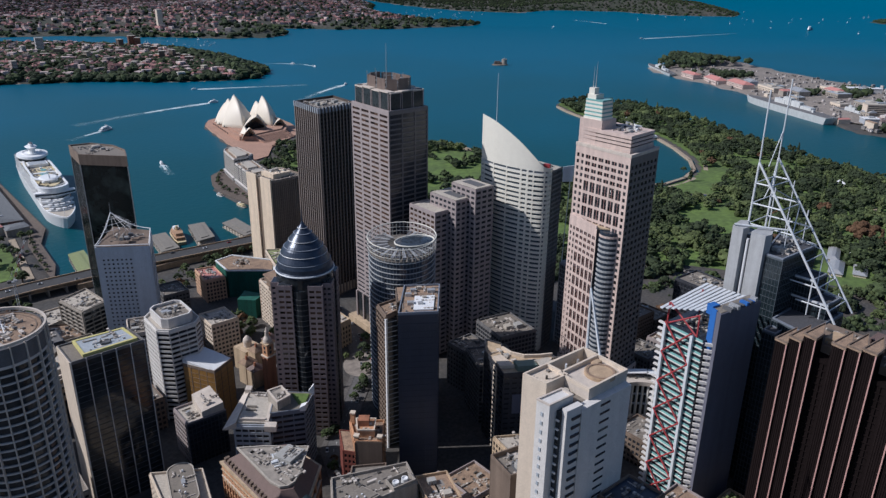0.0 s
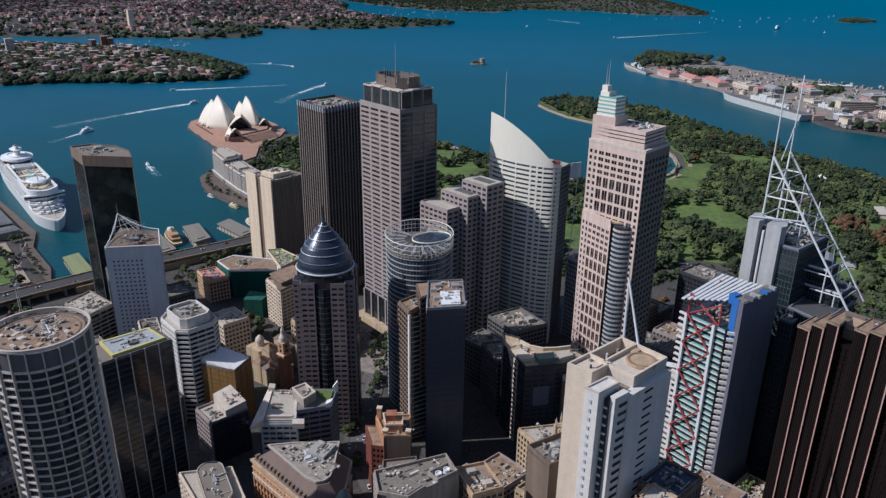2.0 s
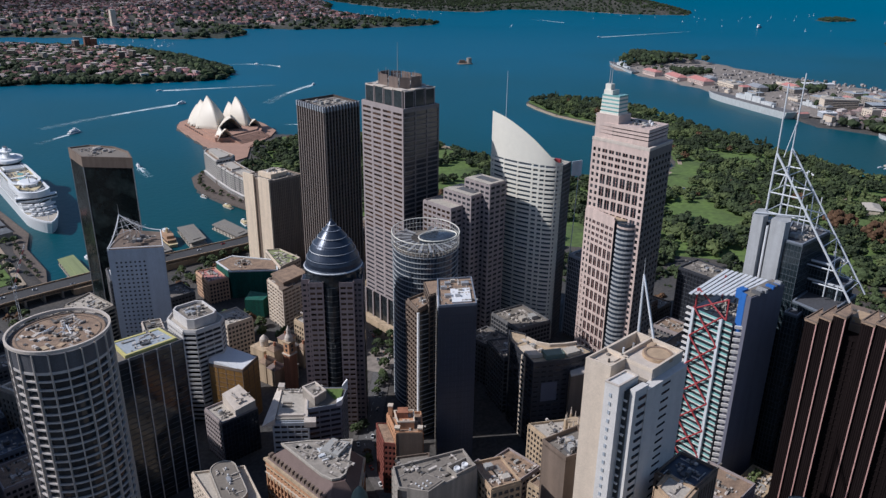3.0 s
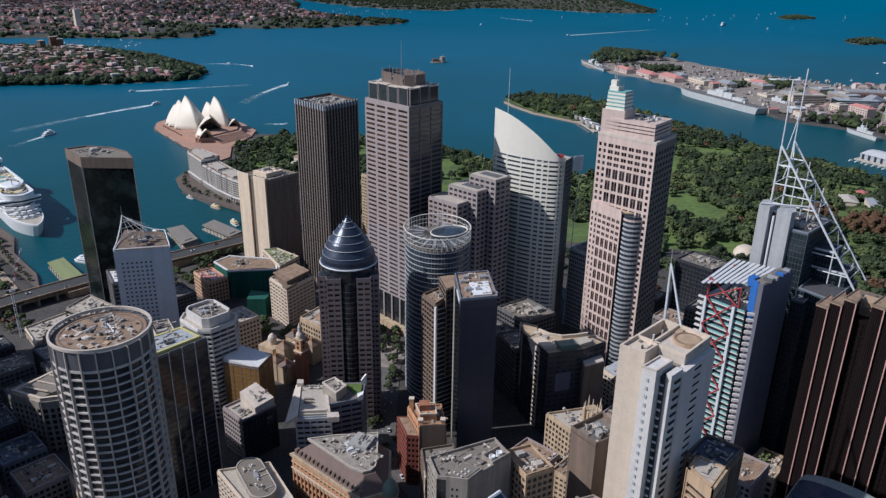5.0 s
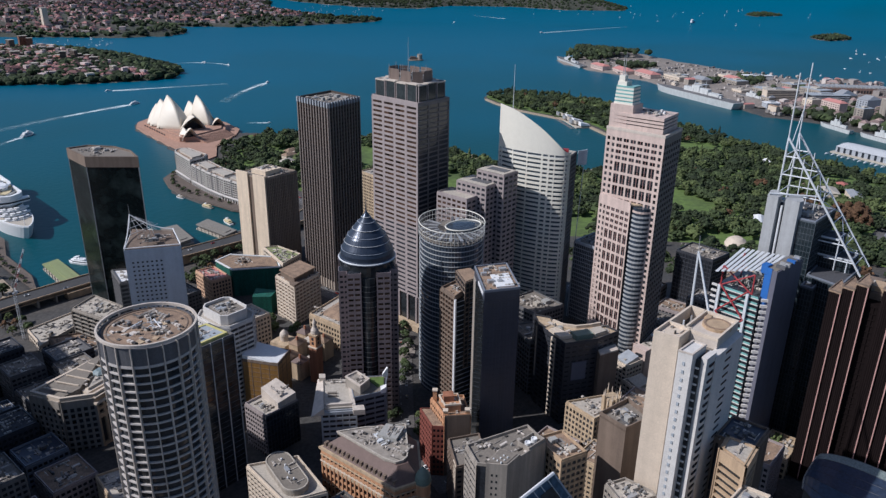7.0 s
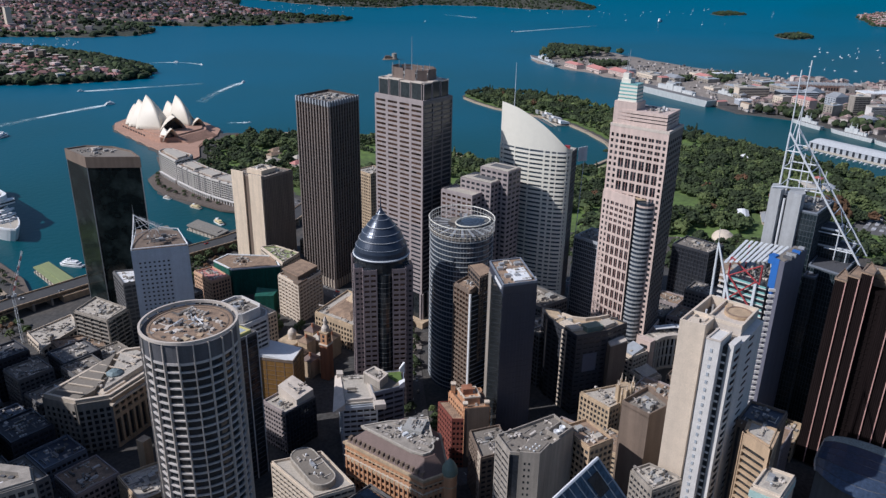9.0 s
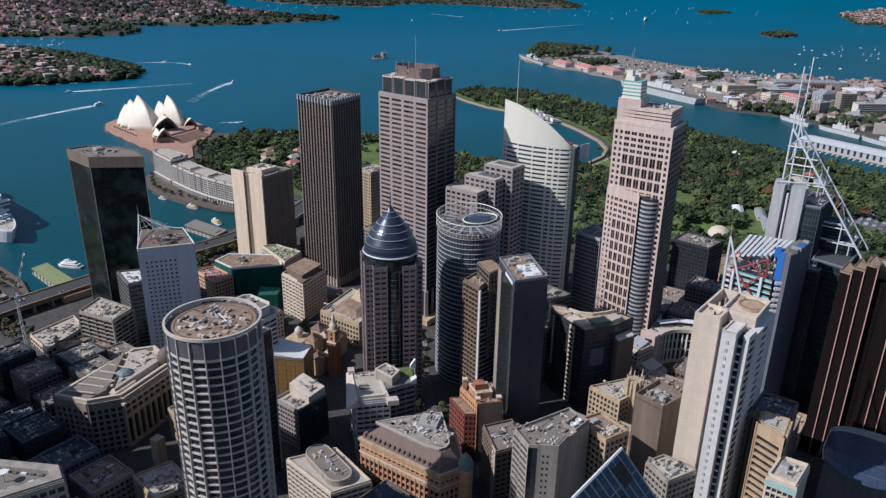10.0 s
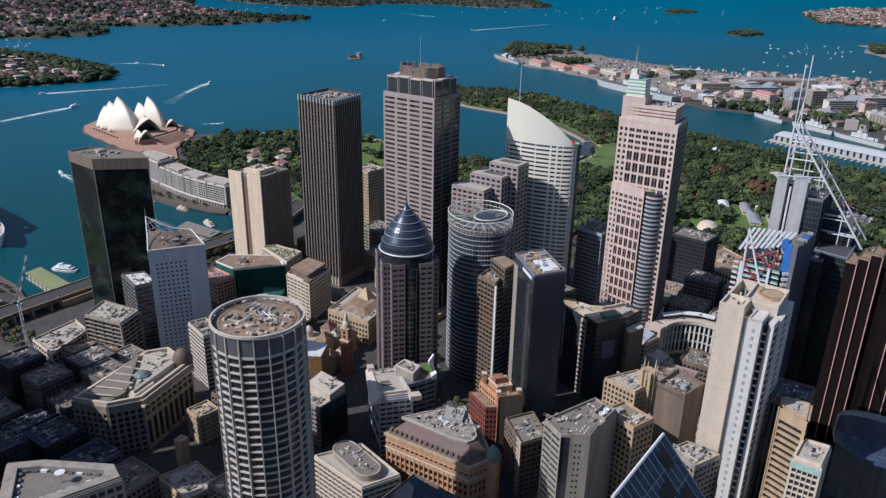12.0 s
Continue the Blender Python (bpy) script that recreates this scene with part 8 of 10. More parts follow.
def shell_halls():
    ob = thing("concert_halls", (640, 1370, 0), "white tiled shell-roofed halls on a pink granite podium", "concert hall")
    base = [(590, 1444), (563, 1292), (548, 1200), (600, 1190), (690, 1255), (722, 1290), (738, 1360), (745, 1440), (728, 1512), (690, 1532), (615, 1486)]
    part("broadwalk", Geo().prism(base, -3, 5), PAVING, ob, "pink granite broadwalk")
    pod = [(605, 1440), (588, 1330), (584, 1275), (606, 1258), (680, 1275), (704, 1310), (714, 1400), (706, 1470), (680, 1490), (630, 1470)]
    part("podium", Geo().prism(pod, 5, 13), PAVING, ob, "pink granite podium")
    part("upper_podium", Geo().prism(inset(pod, 7), 13, 15.5), PAVING, ob)
    a, b = Vector((606, 1258)), Vector((680, 1275))
    out = Vector((b.y - a.y, -(b.x - a.x))).normalized()
    for k in range(14):
        d0 = k * 2.0
        p, q = a + out * d0, b + out * d0
        part("step", Geo().prism([(p.x + out.x * 2, p.y + out.y * 2), (q.x + out.x * 2, q.y + out.y * 2), (q.x, q.y), (p.x, p.y)], 4.9, 12.6 - k * 0.55), PAVING, ob)
    for k in range(9):
        c = Vector((588, 1330)).lerp(Vector((605, 1440)), (k + 0.5) / 9)
        part("podium_window", Geo().rbox(c.x - 0.3, c.y, 6.5, 0.8, 7, 3, -8), DARKGLASS, ob)
    shell_roof(ob, (630, 1384, 71.5), 1, 66, 33, 14)
    shell_roof(ob, (632, 1434, 48), 1, 60, 27, 14)
    shell_roof(ob, (630, 1412, 60), 1, 62, 31, 14)
    shell_roof(ob, (628, 1291, 42), -1, 58, 26, 14)
    shell_roof(ob, (685, 1373, 65.5), 1, 60, 25, 14)
    shell_roof(ob, (690, 1412, 49), 1, 52, 22, 14)
    shell_roof(ob, (679, 1327, 36), -1, 40, 19, 14)
    shell_roof(ob, (684, 1300, 30), -1, 30, 14, 13)
    shell_roof(ob, (597, 1254, 31), -1, 32, 16, 9)
    shell_roof(ob, (603, 1292, 27), 1, 26, 13, 9)


shell_halls()
ob = thing("forecourt", (590, 1160, 3), "pink granite forecourt before the halls", "paving", kind="structure")
part("paving", Geo().prism([(528, 1146), (545, 1130), (572, 1140), (612, 1200), (655, 1240), (690, 1258), (600, 1192), (549, 1202)], 1, 5.2), PAVING, ob)


# ---- quay ----
def apartments():
    rows = [[(461, 1032), (486, 1035), (497, 1046), (499, 1100), (490, 1108), (480, 1104), (473, 1092)]]
    for p, q in (((460.5, 1027), (453, 978)), ((452.5, 976.6), (449.5, 930)), ((449.5, 928.6), (452, 876))):
        rows.append([q, (q[0] + 28, q[1] + 2), (p[0] + 28, p[1] + 2), p])
    for k, poly in enumerate(rows):
        z1 = 33 if k else 38
        ob = tower("quay_apartments", "white balconied apartment block along the quay promenade", poly, 3, z1, fh=3.1, bay=5.0, pier=0.3, band=0.85, depth=1.5, wall=APTWALL, glass=BLACKGLASS, roof=ROOFBROWN, clutter=5, seed=300 + k, category="apartment block", group="apartments on the quay", top=1.2, win=60, big=4)
        part("set_back_storey", Geo().prism(inset(poly, 6), z1 - 0.3, z1 + 2.2), ROOFPALE, ob)
        p, q = Vector(poly[-1]), Vector(poly[0])
        n = Vector(((q - p).y, -(q - p).x)).normalized()
        for j in range(9):
            c = p.lerp(q, (j + 0.5) / 9) + n * 3.4
            part("arcade_column", Geo().rbox(c.x, c.y, 2.5, 1.3, 1.3, 6.5), WHITE, ob)
        part("arcade_roof", Geo().edge(tuple(p), tuple(q), 0, (q - p).length, 1.4, 4.4, 8.8, 9.8), WHITE, ob)
        if k:
            for f in (0.33, 0.66):
                c = p.lerp(q, f) + n * 0.2
                # solid dark strip that paints in the shade of a recess
                part("dark_recess", Geo().rbox(c.x, c.y, 10, 2.6, 2.6, z1 - 9, math.degrees(math.atan2((q - p).y, (q - p).x))), DARKGREY, ob)
    ob = thing("promenade", (440, 960, 2), "brown paved quay promenade", "promenade", kind="structure")
    part("paving", Geo().prism([(430, 881), (438, 862), (452, 868), (450, 985), (461, 1030), (473, 1094), (530, 1180), (526, 1195), (488, 1122), (444, 1086), (426, 1040), (420, 1005), (421, 968), (426, 921)], 1, 3.6), QUAYPAVE, ob)


apartments()


def expressway():
    ob = thing("expressway", (200, 775, 3), "elevated grey expressway deck on piers along the quay", "expressway", kind="structure")
    pts = [(-160, 760), (20, 772), (120, 778), (240, 776), (350, 766), (450, 770), (520, 800)]
    L, R = [], []
    for i, p in enumerate(pts):
        a, b = Vector(pts[max(0, i - 1)]), Vector(pts[min(len(pts) - 1, i + 1)])
        u = (b - a).normalized()
        n = Vector((-u.y, u.x))
        L.append(tuple(Vector(p) + n * 12)), R.append(tuple(Vector(p) - n * 12))
    part("deck", Geo().prism(R + L[::-1], 10.2, 12.2), ASPHALT, ob)
    for s, o in ((L, -0.8), (R, 0.8)):
        t = [(x, y + o) for x, y in s]
        part("side_wall", Geo().prism(([*s] + t[::-1]) if o > 0 else ([*t] + s[::-1]), 9.2, 13.6), TAN, ob)
    for k in range(36):
        x = -140 + k * 17
        y = 773 if x < 350 else 768
        part("pier", Geo().box(x, y - 9, 0, x + 1.8, y + 9, 10.3), GREY, ob)
    part("station_hall", Geo().prism([(160, 762), (420, 758), (420, 770), (160, 772)], 2, 10), TAN, ob)
    r = random.Random(8)
    for k in range(16):
        x = -100 + k * 33 + r.uniform(-6, 6)
        y = (776 if x < 300 else 768) + r.choice((-6, 5))
        car(x, y, 12.3, r.uniform(-4, 4), r)


def car(x, y, z, a, r, label="small parked car on the roadway"):
    ob = thing("car", (x, y, z), label, "car", "cars on the roads")
    g = Geo().rbox(x, y, z + 0.35, 4.4, 1.8, 0.75, a)
    part("body", g, r.choice(CARPAINT), ob)
    c, s = math.cos(radians(a)), math.sin(radians(a))
    lo = [(x + c * i - s * j, y + s * i + c * j) for i, j in ((-1.6, -0.85), (1.0, -0.85), (1.0, 0.85), (-1.6, 0.85))]
    hi = [(x + c * i - s * j, y + s * i + c * j) for i, j in ((-1.1, -0.7), (0.5, -0.7), (0.5, 0.7), (-1.1, 0.7))]
    part("cabin", Geo().prism(lo, z + 1.1, z + 1.6, top=hi), DARKGLASS, ob)


CARPAINT = [shade("car_white", (0.75, 0.75, 0.74), 0.3), shade("car_silver", (0.42, 0.43, 0.44), 0.3, metal=0.4), shade("car_black", (0.03, 0.03, 0.03), 0.3), shade("car_red", (0.35, 0.04, 0.03), 0.3)]
expressway()


WHARFROOF = shade("weathered_wharf_roof", (0.225, 0.205, 0.175), 0.85, vary=0.25, scale=0.2, fine=1.0)


def wharves():
    for nm, poly, roof in (("ferry_wharf", [(170, 793), (190, 798), (195, 868), (177, 865)], GREENROOF), ("ferry_wharf", [(308, 814), (331, 817), (343, 875), (322, 877)], WHARFROOF),
                           ("ferry_wharf", [(361, 797), (382, 803), (381, 866), (359, 858)], WHARFROOF), ("ferry_wharf", [(262, 806), (284, 808), (290, 868), (270, 868)], WHARFROOF)):
        ob = thing(nm, (*centre(poly), 0), "flat-roofed ferry wharf on piles in the cove", "wharf", "ferry wharves")
        part("deck", Geo().prism(poly, 0.2, 1.8), DECK, ob)
        part("cabin", Geo().prism(inset(poly, 3), 1.8, 6), GREY, ob)
        part("roof", Geo().prism(poly, 6, 7), roof, ob)
        part("ridge", Geo().prism(inset(poly, 6), 7, 7.8), roof, ob)
        a, b = Vector(poly[0]), Vector(poly[3])
        c, d = Vector(poly[1]), Vector(poly[2])
        for k in range(8):
            for p, q in ((a, b), (c, d)):
                v = p.lerp(q, (k + 0.5) / 8)
                part("post", Geo().bar((v.x, v.y, -4), (v.x, v.y, 6.2), 0.4, 6), DARKGREY, ob)


wharves()


def hull(length, beam, depth, bow=0.22, stern=0.9, n=14):
    """Outline of a hull about the origin, bow toward +x."""
    up, L = [], length / 2
    for i in range(n + 1):
        f = i / n
        x = -L + length * f
        w = beam / 2 * (stern + (1 - stern) * min(1, f * 5)) if f < 1 - bow else beam / 2 * math.cos((f - 1 + bow) / bow * math.pi / 2) ** 0.7
        up.append((x, max(0.05, w)))
    return [(x, -w) for x, w in up] + [(x, w) for x, w in reversed(up)]


def ferry(x, y, a, length=30, paint=None, top=None, label="harbour ferry under way"):
    ob = thing("ferry", (x, y, 0), label, "ferry", "boats on the harbour")
    H = hull(length, length * 0.27, 3, 0.3, 0.7)
    part("hull", Geo().prism(placed([(i * 0.95, j * 0.85) for i, j in H], x, y, a), -0.6, length * 0.075, top=placed(H, x, y, a)), paint or HULLWHITE, ob)
    part("lower_cabin", Geo().prism(placed(hull(length * 0.78, length * 0.23, 3, 0.25, 0.8), x, y, a), length * 0.075, length * 0.15), top or HULLWHITE, ob)
    part("window_band", Geo().prism(placed(hull(length * 0.785, length * 0.235, 3, 0.25, 0.8), x, y, a), length * 0.1, length * 0.125), DARKGLASS, ob)
    part("upper_cabin", Geo().prism(placed(hull(length * 0.55, length * 0.2, 3, 0.25, 0.8), x, y, a), length * 0.15, length * 0.215), top or HULLWHITE, ob)
    part("wheelhouse", Geo().prism(placed([(length * 0.12 + i * 0.14, j * 0.5) for i, j in H], x, y, a), length * 0.215, length * 0.27), HULLWHITE, ob)
    part("funnel", Geo().bar((x, y, length * 0.2), (x, y, length * 0.32), length * 0.03, 8), paint or HULLWHITE, ob)
    return ob


def wake(x, y, a, length, w0=3.0, w1=22.0, bent=0.0, label="white foam wake behind a boat"):
    """Foam trailing from a stern: a solid churned ribbon that breaks up into fainter strands."""
    r = random.Random(int(x * 7 + y))
    solid, faint = Geo(), Geo()
    n = max(12, int(length / 9))

    def mid(f):
        ang = radians(a + bent * f)
        return x - math.cos(ang) * length * f, y - math.sin(ang) * length * f, ang

    def ribbon(geo, f0, f1, o0, o1, wa, wb, z):
        vs = []
        m = max(2, int(n * (f1 - f0)))
        for k in range(m + 1):
            f = f0 + (f1 - f0) * k / m
            cx, cy, ang = mid(f)
            q = k / m
            o, w = o0 + (o1 - o0) * q, (wa + (wb - wa) * q) * r.uniform(0.65, 1.25)
            for e, zz in ((-0.5, 0.0), (0.0, 0.25), (0.5, 0.0)):
                d = o + e * w
                vs.append(bend(cx - math.sin(ang) * d, cy + math.cos(ang) * d, z + zz))
        geo.add(vs, [(3 * k + i, 3 * k + i + 1, 3 * k + i + 4, 3 * k + i + 3) for k in range(m) for i in (0, 1)])

    ribbon(solid, 0, 0.5, 0, 0, w0 * 1.1, w0 * 1.3, 0.15)
    ribbon(faint, 0.02, 1.0, 0, 0, w0 * 2.2, w0 * 3.4, 0.08)
    for sgn in (-1, 1):
        ribbon(solid, 0.01, 0.22, sgn * w0 * 0.5, sgn * w0 * 1.6, w0 * 0.6, 0.3, 0.2)
        ribbon(faint, 0.05, 0.7, sgn * w0 * 0.8, sgn * w1 * 0.5, w0 * 0.8, 0.5, 0.1)
    for k in range(int(n * 1.2)):
        f = r.uniform(0.3, 0.9)
        ribbon(solid, f, f + r.uniform(0.02, 0.07), r.uniform(-0.4, 0.4) * w0, r.uniform(-0.4, 0.4) * w0, w0 * 0.5 * (1 - f), 0.3, 0.22)
    lone("wake", solid, FOAM, label, "wake", kind="stuff")
    lone("wake", faint, FAINTFOAM, "fading pale trail of a wake", "wake", kind="stuff")


BEDS = shade("deck_loungers", (0.40, 0.36, 0.32), 0.8, isl=0.8)


def cruise_ship():
    x0, y0 = 205, 966
    L, B, K = 311, 38, 1.187
    u = Vector((24, 309)).normalized()
    a = math.degrees(math.atan2(-u.y, -u.x))
    cx, cy = x0 + u.x * L / 2, y0 + u.y * L / 2
    ob = thing("cruise_ship", (cx, cy, 0), "large white cruise ship moored at the quay terminal", "cruise ship")

    def on(pts):
        return placed(pts, cx, cy, a)

    H = hull(L, B, 10, 0.2, 0.88, 64)
    hl = part("hull", Geo().prism(on([(i * 0.95 - 3, j * 0.9) for i, j in H]), -1, 16, top=on(H)), HULLWHITE, ob)
    part("bulwark", Geo().band(on(H), on([(i * 0.985, j * 0.95) for i, j in H]), 16, 18), HULLWHITE, hl)
    part("fore_deck", Geo().prism(on([(i * 0.98, j * 0.94) for i, j in H]), 15.6, 16.3), DECK, hl)
    z = 16.0
    for k in range(7):
        f, sh = 0.80 - k * 0.016, -14 * K - k * 2.2
        D = [(i + sh, j) for i, j in hull(L * f, B - 0.3 * k, 3, 0.10, 0.92)]
        part("superstructure", Geo().prism(on(D), z, z + 2.5), HULLWHITE, ob)
        part("balcony_band", Geo().prism(on([(i * 0.997, j * 0.965) for i, j in D]), z + 2.5, z + 3.4), DARKGLASS, ob)
        z += 3.4
    top = z
    br = part("bridge", Geo().prism(on([(84, -24), (91, -24), (97, 0), (91, 24), (84, 24)]), 30, 35.5), HULLWHITE, ob)
    part("bridge_window", Geo().prism(on([(86, -23.6), (91.4, -23.6), (97.4, 0), (91.4, 23.6), (86, 23.6)]), 32, 33.8), DARKGLASS, br)
    part("lido_deck", Geo().prism(on([(i * 0.68 - 24, j * 0.9) for i, j in H]), top, top + 0.8), CREAMPAINT, ob)
    part("lido_rail", Geo().band(on([(i * 0.42 - 2, j * 0.96) for i, j in H]), on([(i * 0.38 - 2, j * 0.82) for i, j in H]), top + 3, top + 4.6), HULLWHITE, ob)
    part("fore_rail", Geo().band(on([(i * 0.30 + 52, j * 0.98) for i, j in H]), on([(i * 0.27 + 52, j * 0.84) for i, j in H]), top - 4, top + 1.8), HULLWHITE, ob)
    part("pool", Geo().lathe(*on([(12, 0)])[0], [(1, top + 0.7), (1, top + 1.3)], 20, 9, 5, a), TEAL, ob)
    part("pool", Geo().lathe(*on([(-10, 3)])[0], [(1, top + 0.7), (1, top + 1.3)], 20, 6, 4, a), TEAL, ob)
    part("oval_lounge", Geo().lathe(*on([(50, 0)])[0], [(1, top + 0.5), (1, top + 4), (1.12, top + 4.6), (0.9, top + 6)], 24, 15, 11, a), HULLWHITE, ob)
    part("rear_lounge", Geo().lathe(*on([(-78, 0)])[0], [(1, top), (1, top + 8), (1.18, top + 9), (1.14, top + 11.5), (0.4, top + 13)], 28, 24, 18, a), HULLWHITE, ob)
    part("lounge_window", Geo().lathe(*on([(-78, 0)])[0], [(1.01, top + 3), (1.01, top + 6.5)], 28, 24, 18, a), DARKGLASS, ob)
    part("lounge_ring", Geo().band(on(circle(-78, 0, 15, 28, 1.2, 0.9)), on(circle(-78, 0, 13.4, 28, 1.2, 0.9)), top + 11, top + 13.6), HULLWHITE, ob)
    fn = part("funnel", Geo().lathe(*on([(-74, 0)])[0], [(1.2, top + 11), (1.0, top + 18), (0.82, top + 25), (0.7, top + 27)], 20, 8.5, 4.2, a), HULLWHITE, ob, smooth=False)
    part("funnel_cap", Geo().lathe(*on([(-74, 0)])[0], [(0.6, top + 26.8), (0.6, top + 28)], 16, 8, 4, a), DARKMETAL, fn)
    part("funnel_shelf", Geo().lathe(*on([(-76, 0)])[0], [(1, top + 21), (1.1, top + 21.8), (1, top + 22.4)], 20, 12, 7.5, a), HULLWHITE, fn)
    part("radar_mast", Geo().bar((*on([(60, 0)])[0], top + 5), (*on([(58, 0)])[0], top + 17), 0.9, 6, 0.4), HULLWHITE, ob)
    for i, j in ((40, 9), (66, -8), (-40, 10), (-44, -9)):
        part("radar_dome", Geo().lathe(*on([(i, j)])[0], [(0.5, top + 0.7), (2.2, top + 2.6), (1.9, top + 4.2), (0.5, top + 5.2)], 12), HULLWHITE, ob)
    for k in range(3):
        x = 113 - k * 6.5
        lip = [(x + 7 - abs(j) ** 2 * 9, j * (17.5 + k)) for j in (-1, -0.75, -0.5, -0.25, 0, 0.25, 0.5, 0.75, 1)]
        part("bow_terrace", Geo().prism(on([(x - 6, -17.5 - k)] + lip + [(x - 6, 17.5 + k)]), 16 + k * 4.2, 17.4 + k * 4.2), HULLWHITE, ob)
        for j in (-0.66, -0.22, 0.22, 0.66):
            part("terrace_canopy", Geo().rbox(*on([(x + 4.5 - j * j * 9, j * 16)])[0], 19.0 + k * 4.2, 4.6, 5.4, 0.7, a), HULLWHITE, ob)
    cells = Geo()
    for k in range(1, 7):
        for i in range(62):
            for s in (-1, 1):
                cells.rbox(*on([(-120 + i * 3.2 - k * 2.2, s * (B / 2 - 0.35 - 0.15 * k))])[0], 16 + 3.4 * k + 2.4, 0.35, 1.5, 1.1, a)
    part("balcony_screening", cells, HULLWHITE, ob, kind="stuff")
    beds = Geo()
    rb = random.Random(9)
    for _ in range(240):
        i, j = rb.uniform(-52, 34), rb.choice((-1, 1)) * rb.uniform(6, 15)
        beds.rbox(*on([(i, j)])[0], top + 0.75, 2.2, 1.1, 0.7, a + rb.choice((0, 90)))
    part("deck_furniture", beds, BEDS, ob, kind="stuff")
    part("sports_deck", Geo().prism(on([(-52, -13), (-30, -13), (-30, 13), (-52, 13)]), top + 0.7, top + 5), HULLWHITE, ob)
    part("sports_court", Geo().prism(on([(-50, -11), (-32, -11), (-32, 11), (-50, 11)]), top + 5, top + 5.3), ROOFBLUE, ob)
    r = random.Random(3)
    for k in range(26):
        q = on([(r.uniform(-50, 76), r.uniform(-14, 14))])[0]
        part("deck_fitting", Geo().rbox(*q, top + 0.6, r.uniform(2, 7), r.uniform(1.5, 4), r.uniform(1, 3), a), r.choice((HULLWHITE, METAL, CREAMPAINT, DARKMETAL)), ob)
    for k in range(11):
        q = on([(-96 + k * 16, 19.4)])[0]
        part("lifeboat", Geo().lathe(*q, [(0.2, 19), (1, 20.2), (1, 21.8), (0.5, 22.6)], 10, 5.4, 1.8, a), ORANGE, ob)
    part("bow_mast", Geo().bar((*on([(140, 0)])[0], 16), (*on([(140, 0)])[0], 26), 0.4), HULLWHITE, ob)


cruise_ship()
ROOFSLATE = shade("slate_grey_sheet_roof", (0.16, 0.165, 0.17), 0.7, vary=0.2, streak=0.1)
ob = thing("passenger_terminal", (130, 1130, 3), "long grey-roofed passenger terminal beside the cruise ship", "terminal")
part("hall", Geo().prism([(108, 1020), (160, 1012), (166, 1290), (112, 1296)], 2, 12), GREY, ob)
part("roof", Geo().prism([(104, 1016), (164, 1008), (170, 1294), (108, 1300)], 12, 16, top=[(128, 1022), (140, 1020), (146, 1284), (134, 1288)]), ROOFSLATE, ob)
for k in range(14):
    part("roof_light", Geo().rbox(137 + k * 0.5, 1030 + k * 19, 15.2, 16, 3, 1.2, -2), ROOFBLUE, ob)
part("red_awning", Geo().rbox(152, 1010, 6, 12, 8, 2, 5), REDSTEEL, ob)
ob = thing("quay_apron", (170, 1000, 0), "brown paved wharf apron", "wharf", kind="structure")
part("paving", Geo().prism([(146, 800), (160, 850), (164, 930), (182, 984), (180, 1300), (166, 1300), (166, 1000), (150, 930)], 0.5, 3.5), QUAYPAVE, ob)
for x, y, w, d, h, wall, roof, lab in ((150, 988, 26, 22, 10, GREY, ROOFSLATE, "grey-roofed store at the quay"), (126, 1000, 20, 24, 12, CREAM, PINKROOF, "cream quay house with faded red roof"), (158, 1006, 12, 9, 5, REDSTEEL, REDSTEEL, "small red kiosk on the quay")):
    ob = thing("quay_building", (x, y, 3), lab, "building", "buildings on the quay")
    part("wall", Geo().rbox(x, y, 2, w, d, h, 4), wall, ob)
    part("roof", Geo().prism(placed([(-w / 2 - 0.6, -d / 2 - 0.6), (w / 2 + 0.6, -d / 2 - 0.6), (w / 2 + 0.6, d / 2 + 0.6), (-w / 2 - 0.6, d / 2 + 0.6)], x, y, 4), 2 + h, 4 + h, top=placed([(-w / 4, -d / 4), (w / 4, -d / 4), (w / 4, d / 4), (-w / 4, d / 4)], x, y, 4)), roof, ob)
ob = thing("quay_path", (135, 890, 3), "pale footpath beside the quay lawn", "path", kind="structure")
part("paving", Geo().edge((129, 822), (140, 965), 0, 143, -3.5, 3.5, 2, 4.1), SANDPATH, ob)
part("paving", Geo().edge((129, 826), (112, 800), 0, 30, -3, 3, 2, 4.0), SANDPATH, ob)
ob = thing("museum_lawn", (90, 900, 3), "lawn beside the quay path", "lawn", kind="structure")
part("grass", Geo().prism([(60, 830), (125, 835), (130, 930), (120, 985), (60, 985)], 2, 3.7), LAWN, ob)
rr = random.Random(17)
for k in range(34):
    plant(rr.choice((0, 1, 3, 2)), rr.uniform(50, 138), rr.uniform(812, 990), 3.4, rr.uniform(0.6, 1.0), rr.uniform(0, 360))
